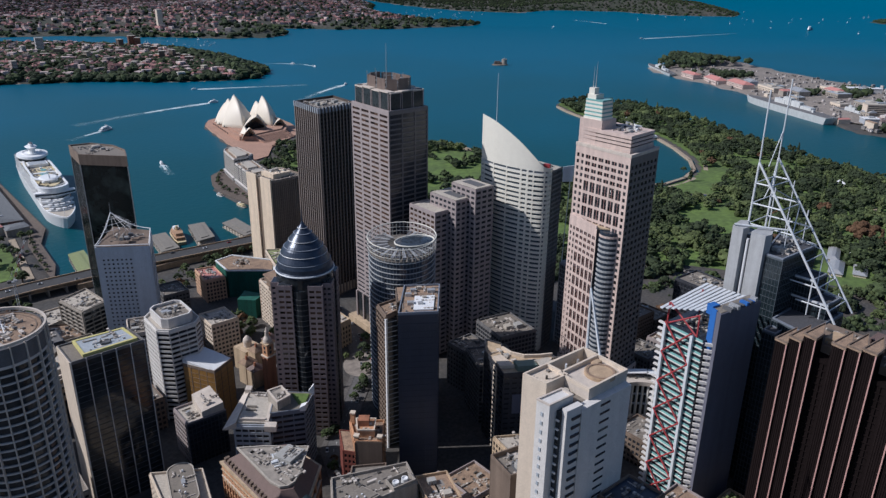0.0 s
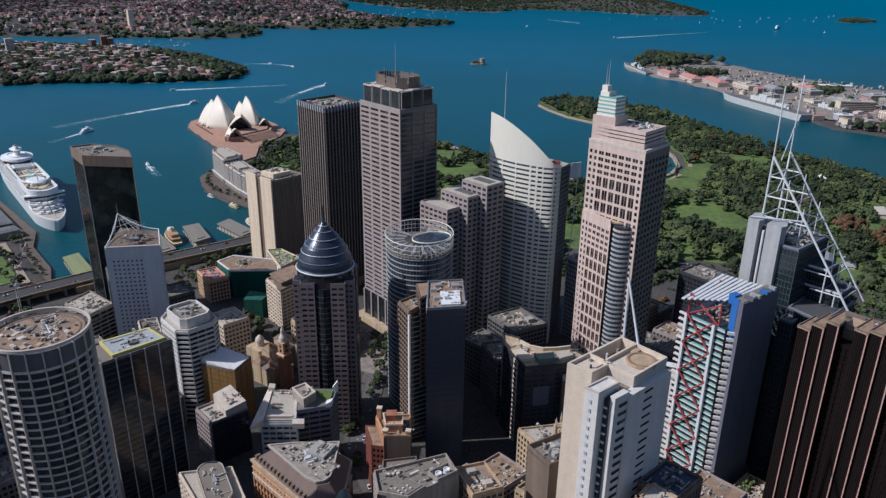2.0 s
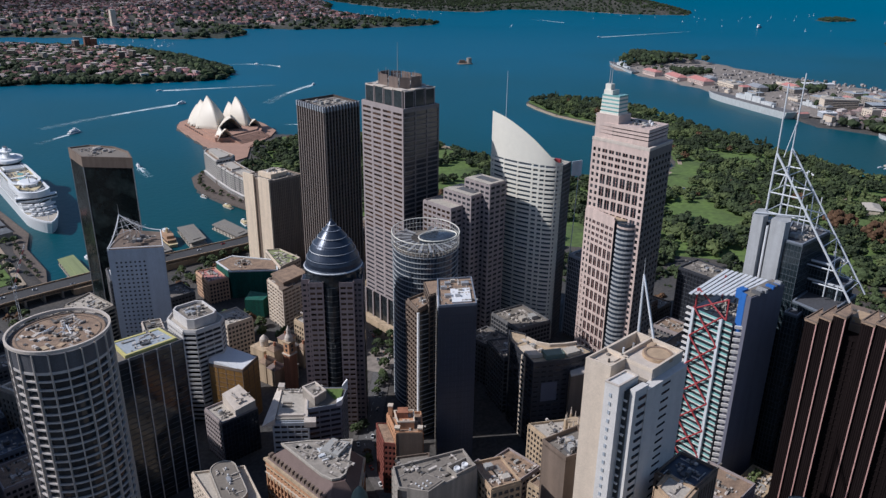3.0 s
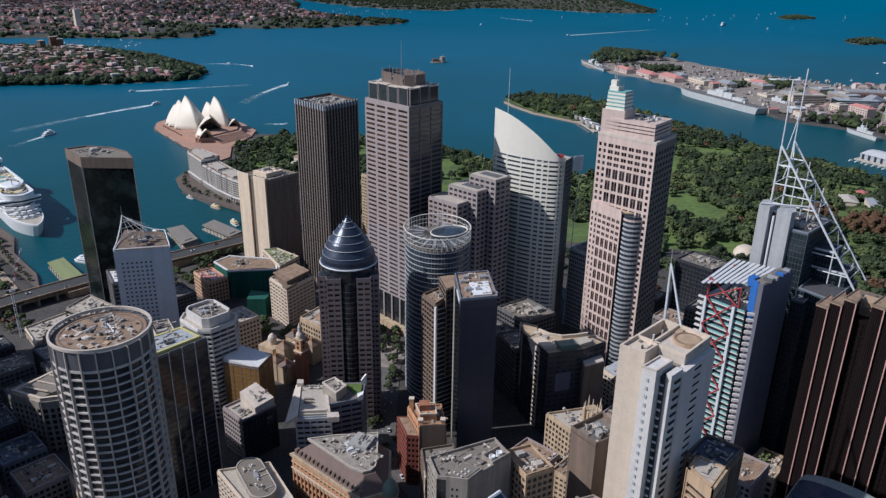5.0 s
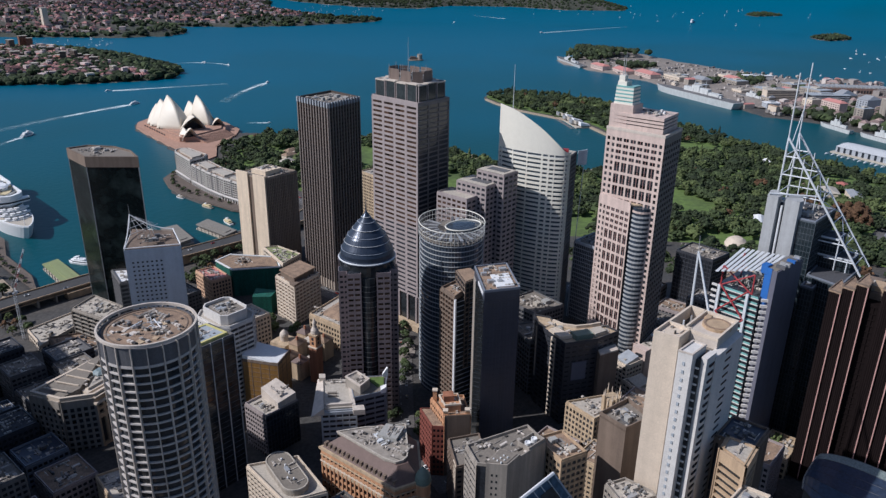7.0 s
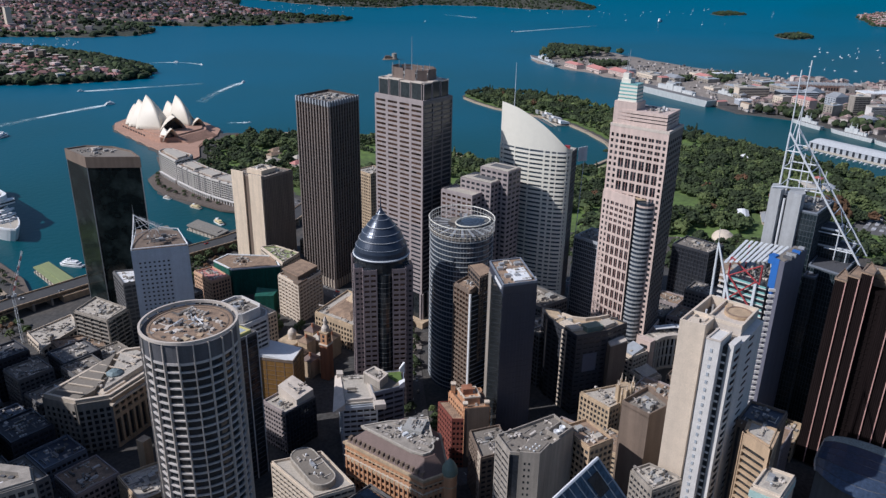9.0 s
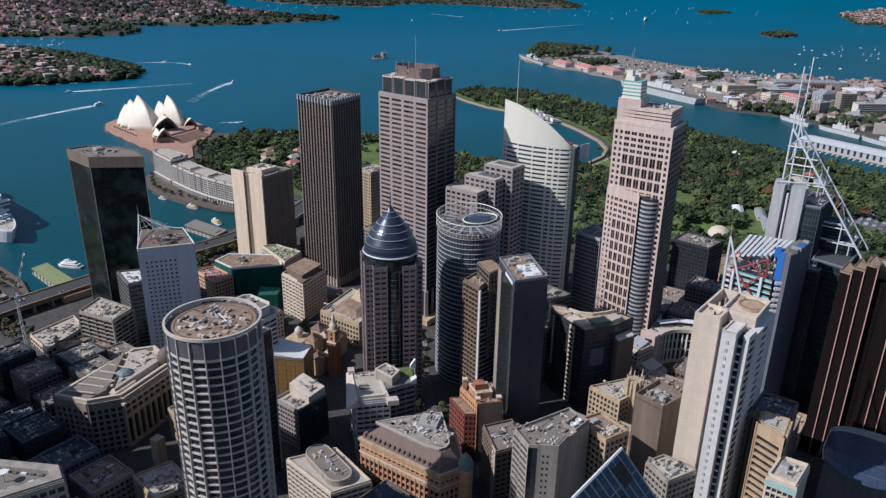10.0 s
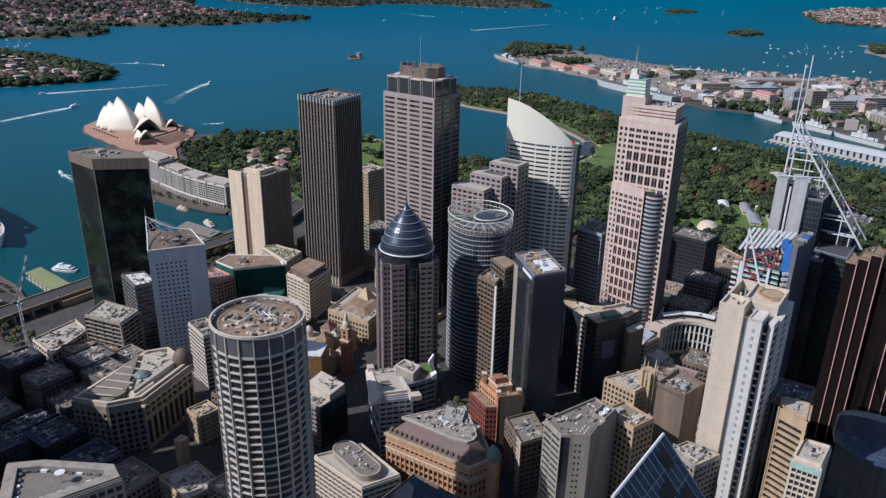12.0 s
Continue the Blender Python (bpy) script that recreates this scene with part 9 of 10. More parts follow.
for x, y, k, s in ((230, 585, 4, 1.0), (239, 577, 1, 0.9), (222, 578, 1, 0.8), (246, 588, 2, 0.8), (236, 596, 3, 0.9), (282, 452, 2, 0.6), (283, 424, 3, 0.7), (296, 432, 0, 0.7), (307, 446, 1, 0.7), (318, 458, 3, 0.7), (272, 412, 1, 0.6), (300, 452, 0, 0.7), (312, 468, 1, 0.7), (290, 444, 3, 0.6), (262, 405, 3, 0.5), (254, 398, 3, 0.5), (402, 232, 1, 0.7), (395, 226, 2, 0.6), (259, 230, 2, 0.6), (254, 225, 1, 0.5), (198, 338, 1, 0.6), (203, 345, 4, 0.5),
                   (210, 700, 0, 0.7), (228, 706, 1, 0.7), (246, 696, 3, 0.6), (262, 706, 1, 0.7), (280, 716, 3, 0.7), (180, 705, 2, 0.6), (330, 700, 1, 0.7), (316, 712, 0, 0.7), (254, 586, 1, 0.8), (248, 570, 4, 1.0), (252, 559, 1, 0.9), (240, 556, 2, 1.0), (258, 530, 2, 0.8), (233, 548, 4, 0.8), (242, 541, 2, 0.9), (250, 526, 1, 0.7), (230, 556, 1, 0.8), (246, 546, 2, 0.8),
                   (292, 748, 0, 0.8), (304, 750, 1, 0.8), (318, 752, 3, 0.8), (334, 750, 0, 0.7), (348, 748, 1, 0.8), (290, 732, 3, 0.8), (274, 720, 0, 0.8), (362, 746, 0, 0.7), (434, 1010, 1, 0.5), (440, 985, 3, 0.45), (438, 960, 1, 0.45), (440, 1050, 2, 0.5)):
    plant(k, x, y, gz(x, y) - 0.2, s, 37 * k + x)

for x, y, k, q in ((916, 250, 4, 2.0), (888, 256, 4, 2.3), (905, 236, 4, 2.4), (890, 232, 4, 2.2), (874, 246, 4, 2.0), (880, 222, 4, 1.8), (924, 232, 4, 1.6), (905, 302, 4, 2.3), (914, 312, 4, 1.9), (894, 296, 4, 1.9), (910, 290, 4, 2.0), (1018, 600, 5, 1.15), (1062, 640, 3, 0.7)):
    plant(k, x, y, gz(x, y) - 0.2, q, x)
for x, y, k, q in ((228, 356, 2, 0.6), (221, 348, 3, 0.6), (213, 343, 1, 0.6), (219, 370, 0, 0.6), (213, 370, 3, 0.6), (273, 414, 1, 0.6), (268, 406, 0, 0.6), (210, 334, 3, 0.6), (148, 835, 1, 0.4), (150, 850, 3, 0.4), (149, 866, 1, 0.45), (152, 880, 0, 0.4), (151, 897, 3, 0.45), (154, 914, 1, 0.4), (155, 930, 0, 0.45), (157, 945, 3, 0.4), (150, 962, 2, 0.9), (160, 962, 1, 0.8), (141, 850, 0, 0.4), (144, 905, 3, 0.4), (433, 1024, 0, 0.5), (428, 1006, 1, 0.45), (436, 1042, 3, 0.5), (445, 1060, 0, 0.5), (455, 1078, 1, 0.5), (466, 1094, 3, 0.5), (430, 990, 0, 0.45), (432, 972, 3, 0.4), (436, 944, 1, 0.4), (438, 926, 0, 0.4), (440, 906, 3, 0.4), (103, 756, 2, 0.8), (102, 737, 4, 0.8), (108, 740, 1, 0.8), (94, 724, 2, 0.8), (94, 740, 4, 0.8), (106, 720, 1, 0.8), (139, 790, 2, 0.8)):
    plant(k, x, y, gz(x, y) - 0.2, q, x)
rr = random.Random(29)
for k in range(16):
    x, y = rr.uniform(196, 345), rr.uniform(700, 748)
    if not within(inset(SLAB, -8), x, y):
        plant(rr.choice((0, 1, 3, 2, 4)), x, y, gz(x, y) - 0.2, rr.uniform(0.6, 0.95), rr.uniform(0, 360))

FERRYTAN = shade("orange_brown_deck_paint", (0.40, 0.25, 0.15), 0.6, vary=0.2)
# ferries and boats in the positions they hold most of the time
ferry(212, 854, 115, 30, HULLWHITE, None, "white ferry lying beside the wharf")
ferry(300, 856, 80, 52, CREAMPAINT, FERRYTAN, "cream and orange-brown ferry lying at its wharf")
ferry(415, 990, 100, 16, HULLWHITE, DECK, "small white launch moored at the promenade")
ferry(417, 925, 97, 22, DECK, CREAMPAINT, "cream and white launch moored at the promenade")
ferry(400, 850, 80, 24, HULLWHITE, CREAMPAINT, "small ferry lying at the east wharf")
for x, y, a, l, wl, b in ((721, 1700, 8, 26, 330, 6), (425, 1540, 32, 34, 80, 0), (415, 1217, 79, 18, 66, 0), (1124, 1745, 26, 18, 290, 8), (1219, 2204, -60, 20, 90, 30), (1245, 2109, -100, 16, 110, 30), (3140, 2781, 37, 24, 160, 0),
                          (3512, 2698, -100, 20, 300, 0), (2933, 2071, 171, 22, 640, 0), (760, 1908, 159, 16, 290, 0), (811, 1316, -44, 9, 40, 0)):
    ferry(x, y, a, l, HULLWHITE, None, "small vessel crossing the harbour")
    wake(x - math.cos(radians(a)) * l * 0.5, y - math.sin(radians(a)) * l * 0.5, a, wl, 8 if wl > 250 else 4.5, 10 + wl * 0.05, b)

bx, by, bz = bend(4175, 1872, 0)
cf = thing("car_ferry", (bx, by, bz), "far white two-deck ferry", "ferry", "boats on the harbour")
part("hull", Geo().prism(placed(hull(60, 13, 4), bx, by, 200), bz - 1, bz + 5), HULLWHITE, cf)
part("cabin", Geo().prism(placed(hull(44, 10, 4), bx, by, 200), bz + 5, bz + 13), HULLWHITE, cf)


def fort():
    ob = thing("island_fort", (1765, 1792, 0), "small stone fort with round tower on a harbour rock", "fort")
    part("rock", Geo().lathe(1765, 1792, [(1, -2), (1, 2), (0.9, 3)], 16, 27, 14, -40), ROCK, ob)
    part("wall", Geo().rbox(1762, 1795, 2, 32, 12, 7, -40), MUD, ob)
    part("round_tower", Geo().lathe(1776, 1784, [(9.5, 2), (8.5, 19), (9, 20)], 20), GREY, ob)
    part("barrack", Geo().rbox(1758, 1798, 2, 18, 9, 11, -40), MUD, ob)
    part("flag_pole", Geo().bar((1776, 1784, 19), (1776, 1784, 29), 0.3), METAL, ob)


fort()


# ---- naval island across the bay ----
def grey_ship(x, y, a, L, B, label, big):
    ob = thing("naval_ship", (x, y, 0), label, "naval ship", "naval ships")
    H = hull(L, B, 8, 0.28, 0.85)
    d = 16 if big else 8
    part("hull", Geo().prism(placed([(i * 0.94, j * 0.8) for i, j in H], x, y, a), -1, d, top=placed(H, x, y, a)), HULLGREY, ob)
    part("flight_deck", Geo().prism(placed([(i * 0.98, j * 0.95) for i, j in H], x, y, a), d, d + 0.4), DARKGREY, ob)
    s = -1 if big else 0
    for k, (u, w, h, f) in enumerate(((0.10, 0.35, 10, 0.12), (0.02, 0.3, 17, 0.09), (-0.08, 0.3, 13, 0.10), (-0.2, 0.35, 7, 0.12))):
        c = placed([(u * L, s * B * 0.28)], x, y, a)[0]
        part("superstructure", Geo().rbox(*c, d, f * L, w * B, h * (1 if big else 0.8), a), HULLGREY, ob)
    for u in (0.05, -0.08):
        c = placed([(u * L, s * B * 0.28)], x, y, a)[0]
        part("mast", Geo().bar((*c, d + 8), (*c, d + (34 if big else 22)), 0.9, 6, 0.3), HULLGREY, ob)
    part("crane", Geo().rbox(*placed([(-0.3 * L, 0)], x, y, a)[0], d, 6, 4, 6, a), HULLGREY, ob)
    return ob


grey_ship(1730, 800, math.degrees(math.atan2(272, 139)), 306, 36, "long grey naval landing ship moored at the base", True)
grey_ship(2090, 1390, math.degrees(math.atan2(234, 180)), 250, 28, "grey naval supply ship at the island tip", False)
grey_ship(1820, 690, 58, 120, 15, "grey frigate moored behind the landing ship", False)
grey_ship(1536, 336, 60, 104, 13, "grey patrol ship lying along the bay", False)
grey_ship(1590, 434, 54, 92, 12, "grey frigate moored along the bay quay", False)
grey_ship(1474, 240, 58, 120, 14, "long grey destroyer moored along the bay quay", False)


BAYWALL = shade("bay_house_walls", (0.36, 0.32, 0.295), 0.85, isl=0.6)
BAYROOF = shade("bay_house_roofs", (0.215, 0.155, 0.14), 0.85, isl=0.65)
WHARFPALE = shade("pale_grey_wharf_roof", (0.52, 0.53, 0.54), 0.7, vary=0.15, streak=0.1)
LONGBRICK = shade("weathered_brown_brick", (0.24, 0.15, 0.12), 0.85, vary=0.3, streak=0.2)
YARDSTORE = shade("mixed_yard_stores", (0.33, 0.30, 0.28), 0.7, isl=0.75)


def naval_base():
    r = random.Random(23)
    kinds = [(PINK, PINKROOF, "pale pink naval store with faded red roof"), (WHITEGREY, METAL, "pale grey barrack with metal roof"), (CREAM, ROOFPALE, "cream workshop with pale roof"), (GREY, ROOFBLUE, "grey industrial building with blue-grey roof"), (GREY, METAL, "grey steel shed with metal roof")]
    spots = [(2020, 1235, 26, 70, 0), (1996, 1140, 34, 84, 0), (1972, 1050, 34, 88, 0), (1968, 958, 34, 80, 2), (1998, 960, 26, 50, 3), (2030, 1050, 24, 40, 1), (1960, 880, 34, 50, 4), (1890, 850, 22, 40, 3), (2048, 826, 26, 52, 0), (2120, 860, 40, 60, 2), (2010, 800, 40, 50, 3),
             (1880, 740, 26, 40, 2), (1930, 690, 46, 60, 3), (1860, 610, 46, 30, 2), (1800, 640, 30, 26, 4), (1960, 580, 40, 70, 3), (1900, 500, 60, 26, 4), (2060, 660, 60, 40, 3), (1790, 540, 30, 30, 2), (1740, 480, 22, 56, 0), (1830, 430, 40, 30, 1), (1700, 410, 30, 24, 3), (1760, 350, 30, 40, 2), (1660, 330, 26, 30, 1),
             (1900, 390, 40, 40, 2), (1980, 420, 50, 30, 2), (2050, 340, 40, 40, 3), (1850, 300, 40, 36, 1), (1940, 270, 36, 36, 2), (1700, 240, 30, 40, 2), (1780, 200, 40, 30, 1), (1880, 180, 40, 40, 3), (2000, 200, 40, 40, 2), (1620, 220, 26, 40, 3), (1640, 130, 30, 40, 2), (1740, 110, 40, 40, 1)]
    for k, (x, y, w, d, t) in enumerate(spots):
        wall, roof, lab = kinds[t]
        h = r.choice((9, 11, 13)) if y > 600 else r.choice((8, 12, 18, 26))
        a = -31 + r.uniform(-4, 4)
        z = 5 if y > 700 else 8
        ob = thing("base_building", (x, y, z), lab, "building", "naval base buildings")
        P = placed([(-w / 2, -d / 2), (w / 2, -d / 2), (w / 2, d / 2), (-w / 2, d / 2)], x, y, a)
        part("wall", Geo().prism(P, 0, z + h), wall, ob)
        if t in (0, 1, 4):
            part("roof", Geo().prism(inset(P, -1), z + h, z + h + w * 0.22, top=placed([(-0.5, -d * 0.36), (0.5, -d * 0.36), (0.5, d * 0.36), (-0.5, d * 0.36)], x, y, a)), roof, ob)
        else:
            part("roof", Geo().prism(P, z + h, z + h + 0.6), roof, ob)
            part("roof_unit", Geo().rbox(x, y, z + h + 0.5, w * 0.4, d * 0.3, 3, a), ROOFPALE, ob)
        g = Geo()
        for i in range(max(2, int(d / 7))):
            c = Vector(P[3]).lerp(Vector(P[0]), (i + 0.5) / max(2, int(d / 7)))
            for j in range(max(1, int(h / 5))):
                g.rbox(c.x, c.y, z + 2 + j * 4.5, 0.6, 3.2, 2.0, a)
        part("window_grid", g, DARKGLASS, ob, kind="stuff")
    for k in range(46):
        x, y = r.uniform(1640, 2260), r.uniform(60, 1330)
        if float(signed(SHORE, np.array([x]), np.array([y]))[0]) < 16 or y > 900 and x > 2150 or any(abs(x - q[0]) < q[2] * 0.5 + 14 and abs(y - q[1]) < q[3] * 0.5 + 14 for q in spots) or (1920 < x < 2120 and 300 < y < 620) or (1690 < x < 1890 and 220 < y < 660 and abs((x - 1750) * 0.75 + (y - 420) * 0.6) < 95):
            continue
        w, d, a, h = r.uniform(10, 22), r.uniform(14, 30), -31 + r.choice((0, 90)), r.choice((6, 8, 10, 14))
        ob = thing("base_shed", (x, y, 5), "small shed among the naval base yards", "shed", "small sheds on the base")
        P = placed([(-w / 2, -d / 2), (w / 2, -d / 2), (w / 2, d / 2), (-w / 2, d / 2)], x, y, a)
        z = 5 if y > 600 else 10
        part("wall", Geo().prism(P, 0, z + h), r.choice((CREAM, WHITEGREY, GREY, PINK, WHITE)), ob)
        part("roof", Geo().prism(inset(P, -0.5), z + h, z + h + w * 0.18, top=placed([(-0.5, -d * 0.45), (0.5, -d * 0.45), (0.5, d * 0.45), (-0.5, d * 0.45)], x, y, a)), r.choice((PINKROOF, ROOFPALE, METAL, ROOFBLUE, ROOFBROWN)), ob)
    yard = Geo()
    for _ in range(1500):
        x, y = r.uniform(1560, 2300), r.uniform(0, 1340)
        if float(signed(SHORE, np.array([x]), np.array([y]))[0]) < 6 or any(abs(x - q[0]) < q[2] * 0.5 + 6 and abs(y - q[1]) < q[3] * 0.5 + 6 for q in spots):
            continue
        z = 6 + 14 * float(smooth(1500, 2100, np.array(x))) * (1 - float(smooth(300, 900, np.array(y))))
        yard.rbox(x, y, z - 2, r.uniform(3, 12), r.uniform(2.5, 6), r.uniform(3.5, 7), -31 + r.choice((0, 90)))
    lone("yard_stores", yard, YARDSTORE, "vehicles, containers and small stores on the base yards", "yard stores", kind="stuff")
    walls, roofs = Geo(), Geo()
    for _ in range(620):
        x, y = r.uniform(1480, 2350), r.uniform(-60, 620)
        if float(signed(SHORE, np.array([x]), np.array([y]))[0]) < 18 or any(abs(x - q[0]) < q[2] * 0.5 + 9 and abs(y - q[1]) < q[3] * 0.5 + 9 for q in spots):
            continue
        z = 6 + 14 * float(smooth(1500, 2100, np.array(x))) * (1 - float(smooth(300, 900, np.array(y))))
        house(walls, roofs, r, x, y, z, r.uniform(5, 10), r.choices((6, 8, 12, 18), (5, 5, 3, 1))[0])
    lone("bay_houses", walls, BAYWALL, "pale and brick house walls beyond the bay", "houses", kind="stuff")
    lone("bay_roofs", roofs, BAYROOF, "grey and faded red roofs beyond the bay", "roofs", kind="stuff")
    # long brick store and its sawtooth roof
    ob = thing("long_store", (2000, 500, 6), "long brown brick store with sawtooth roof", "warehouse")
    A, B = Vector((1960, 572)), Vector((2052, 430))
    part("wall", Geo().edge(tuple(A), tuple(B), 0, 168, -44, 0, 0, 30), LONGBRICK, ob)
    for k in range(24):
        part("bay_window", Geo().edge(tuple(A), tuple(B), 2 + k * 7, 6 + k * 7, -1, 0.3, 18, 25), DARKGLASS, ob)
    for k in range(17):
        part("sawtooth", Geo().edge(tuple(A), tuple(B), k * 10, k * 10 + 6, -43, -1, 30, 33), METAL, ob)
    C, D = Vector((1965, 388)), Vector((2028, 318))
    ob = thing("drill_hall", (2000, 350, 6), "large white-roofed hall beside the base", "hall")
    part("wall", Geo().edge(tuple(C), tuple(D), 0, 94, -46, 0, 0, 26), CREAM, ob)
    part("roof", Geo().edge(tuple(C), tuple(D), -2, 96, -48, 2, 26, 28.5), ROOFWHITE, ob)
    for k in range(10):
        part("bay_window", Geo().edge(tuple(C), tuple(D), 3 + k * 9, 9 + k * 9, -1, 0.3, 14, 22), DARKGLASS, ob)
    for p, q, dep, h, wall, roof, nm, lab in (((1811, 548), (1871, 478), 40, 22, DARKGLASS, ROOFBLUE, "dock_office", "dark glass-fronted dock office with blue-grey roof"), ((1784, 643), (1834, 584), 30, 26, CREAM, ROOFPALE, "barrack_block", "cream four-storey barrack block"),
                                            ((1700, 612), (1728, 584), 26, 9, WHITEGREY, ROOFWHITE, "boat_shed", "low white-roofed boat shed at the dock"), ((1696, 334), (1736, 286), 22, 30, WHITE, ROOFPALE, "apartment_block", "white apartment block above the bay"),
                                            ((1690, 262), (1708, 240), 20, 34, PINK, PINKROOF, "apartment_block", "pink brick apartment block above the bay"), ((1722, 374), (1744, 346), 24, 44, GREY, ROOFPALE, "apartment_block", "grey apartment block above the bay"),
                                            ((1750, 270), (1790, 222), 24, 36, WHITEGREY, ROOFPALE, "apartment_block", "pale apartment block above the bay"), ((2093, 808), (2147, 747), 26, 12, WHITE, ROOFWHITE, "white_store", "long white store on the island")):
        ob = thing(nm, (*p, 6), lab, "building", "naval base buildings")
        w = (Vector(q) - Vector(p)).length
        part("wall", Geo().edge(p, q, 0, w, -dep, 0, 0, 8 + h), wall, ob)
        part("roof", Geo().edge(p, q, -0.8, w + 0.8, -dep - 0.8, 0.8, 8 + h, 9 + h), roof, ob)
        part("roof_unit", Geo().edge(p, q, w * 0.3, w * 0.6, -dep * 0.7, -dep * 0.3, 9 + h, 12 + h), METAL, ob)
        if h > 15:
            for j in range(int(h / 4)):
                part("window_band", Geo().edge(p, q, 1.5, w - 1.5, -0.5, 0.3, 9.5 + j * 4, 11.5 + j * 4), WHITEGREY if wall is DARKGLASS else DARKGLASS, ob)
    ob = thing("wharf_shed", (1346, 228, 2), "long grey-roofed finger wharf with moored yachts", "wharf")
    P = placed([(-150, -26), (150, -26), (150, 26), (-150, 26)], 1346, 228, 70)
    part("deck", Geo().prism(inset(P, -6), 0, 2.5), DECK, ob)
    part("hall", Geo().prism(P, 2.5, 12), WHITEGREY, ob)
    part("roof", Geo().prism(inset(P, -1), 12, 16, top=placed([(-150, -6), (150, -6), (150, 6), (-150, 6)], 1346, 228, 70)), WHARFPALE, ob)
    for k in range(26):
        q = placed([(-146 + k * 11.6, 26.3)], 1346, 228, 70)[0]
        part("bay", Geo().rbox(*q, 3, 4, 1.2, 9, 70), DARKGLASS, ob)
    for k in range(30):
        q = placed([(-150 + k * 10.4, 44 + (k % 3) * 2)], 1346, 228, 70)[0]
        b = thing("yacht", (*q, 0), "white yacht moored at the finger wharf", "yacht", "yachts at the wharf")
        H = hull(11, 3.2, 2, 0.45, 0.7)
        part("hull", Geo().prism(placed(H, *q, 160), -0.3, 1.3), HULLWHITE, b)
        part("cabin", Geo().prism(placed([(i * 0.5, j * 0.6) for i, j in H], *q, 160), 1.3, 2.6), HULLWHITE, b)


naval_base()


def island_trees():
    r = random.Random(29)
    g, g2 = Geo(), Geo()
    areas = [(3330, 395, 240, 50, 160), (2300, 1400, 170, 110, 330), (2130, 1180, 60, 60, 40), (1990, 870, 40, 30, 20), (2080, 800, 80, 60, 30), (1700, 300, 160, 140, 170), (1850, 260, 160, 160, 140), (1650, 480, 40, 80, 30), (1900, 640, 100, 80, 24), (1760, 460, 80, 80, 30)]
    for x, y, rx, ry, n in areas:
        for _ in range(n):
            px, py = x + r.gauss(0, rx * 0.5), y + r.gauss(0, ry * 0.5)
            if float(signed(SHORE, np.array([px]), np.array([py]))[0]) < 8:
                continue
            s = r.uniform(6, 11)
            clump(g if r.random() < 0.7 else g2, r, px, py, 9 + s * 0.5 + (18 if x == 2300 else 0) * math.exp(-((px - x) / 120) ** 2), s, 0.8, ICO2, 0.5)
    lone("island_woodland", g, LEAFDARK, "dark tree crowns on the naval island", "woodland", kind="stuff")
    lone("island_woodland", g2, LEAF, "green tree crowns on the naval island", "woodland", kind="stuff")


island_trees()


def north_blocks():
    r = random.Random(37)
    kinds = (BRICK, MUD, CREAM, TAN, PINK)
    named = ((591, 2732, 46, WHITE), (887, 2736, 40, BRICK), (897, 2708, 34, BRICK), (831, 2689, 32, MUD), (660, 2467, 20, CREAM), (844, 2340, 28, MUD), (880, 2350, 28, MUD), (1033, 2334, 10, WHITE), (434, 2349, 30, PINK), (537, 2712, 26, WHITE), (792, 2068, 18, WHITE), (652, 2108, 22, GREY))
    for k in range(40):
        x, y = r.uniform(480, 960), r.uniform(2100, 2750)
        h, mat = r.choice((10, 12, 15, 18)), r.choice(kinds)
        if k < len(named):
            x, y, h, mat = named[k]
        if float(signed(HEAD_NORTH, np.array([x]), np.array([y]))[0]) < 20:
            continue
        z = float(north_height(np.array(x), np.array(y)))
        z = min(z, 1.5 + 0.22 * float(signed(HEAD_NORTH, np.array([x]), np.array([y]))[0]))
        w, d, a = r.uniform(12, 20), r.uniform(14, 26), r.uniform(0, 90)
        ob = thing("apartment_block", (x, y, z), "mid-rise apartment block among trees on the headland", "apartment block", "blocks on the headland")
        P = placed([(-w / 2, -d / 2), (w / 2, -d / 2), (w / 2, d / 2), (-w / 2, d / 2)], x, y, a)
        part("wall", Geo().prism(P, z - 6, z + h), mat, ob)
        part("roof", Geo().prism(inset(P, -0.6), z + h, z + h + 0.8), ROOFPALE, ob)
        for j in range(int(h / 4)):
            part("window_band", Geo().prism(inset(P, -0.15), z + 1.5 + j * 4, z + 3.2 + j * 4), DARKGLASS, ob)
    ob = thing("lone_tower", (1240, 3420, 30), "pale lone tower on the far shore", "apartment tower")
    part("wall", Geo().rbox(1240, 3420, 10, 22, 22, 95), CREAM, ob)
    part("roof", Geo().rbox(1240, 3420, 105, 23, 23, 2), ROOFPALE, ob)


north_blocks()


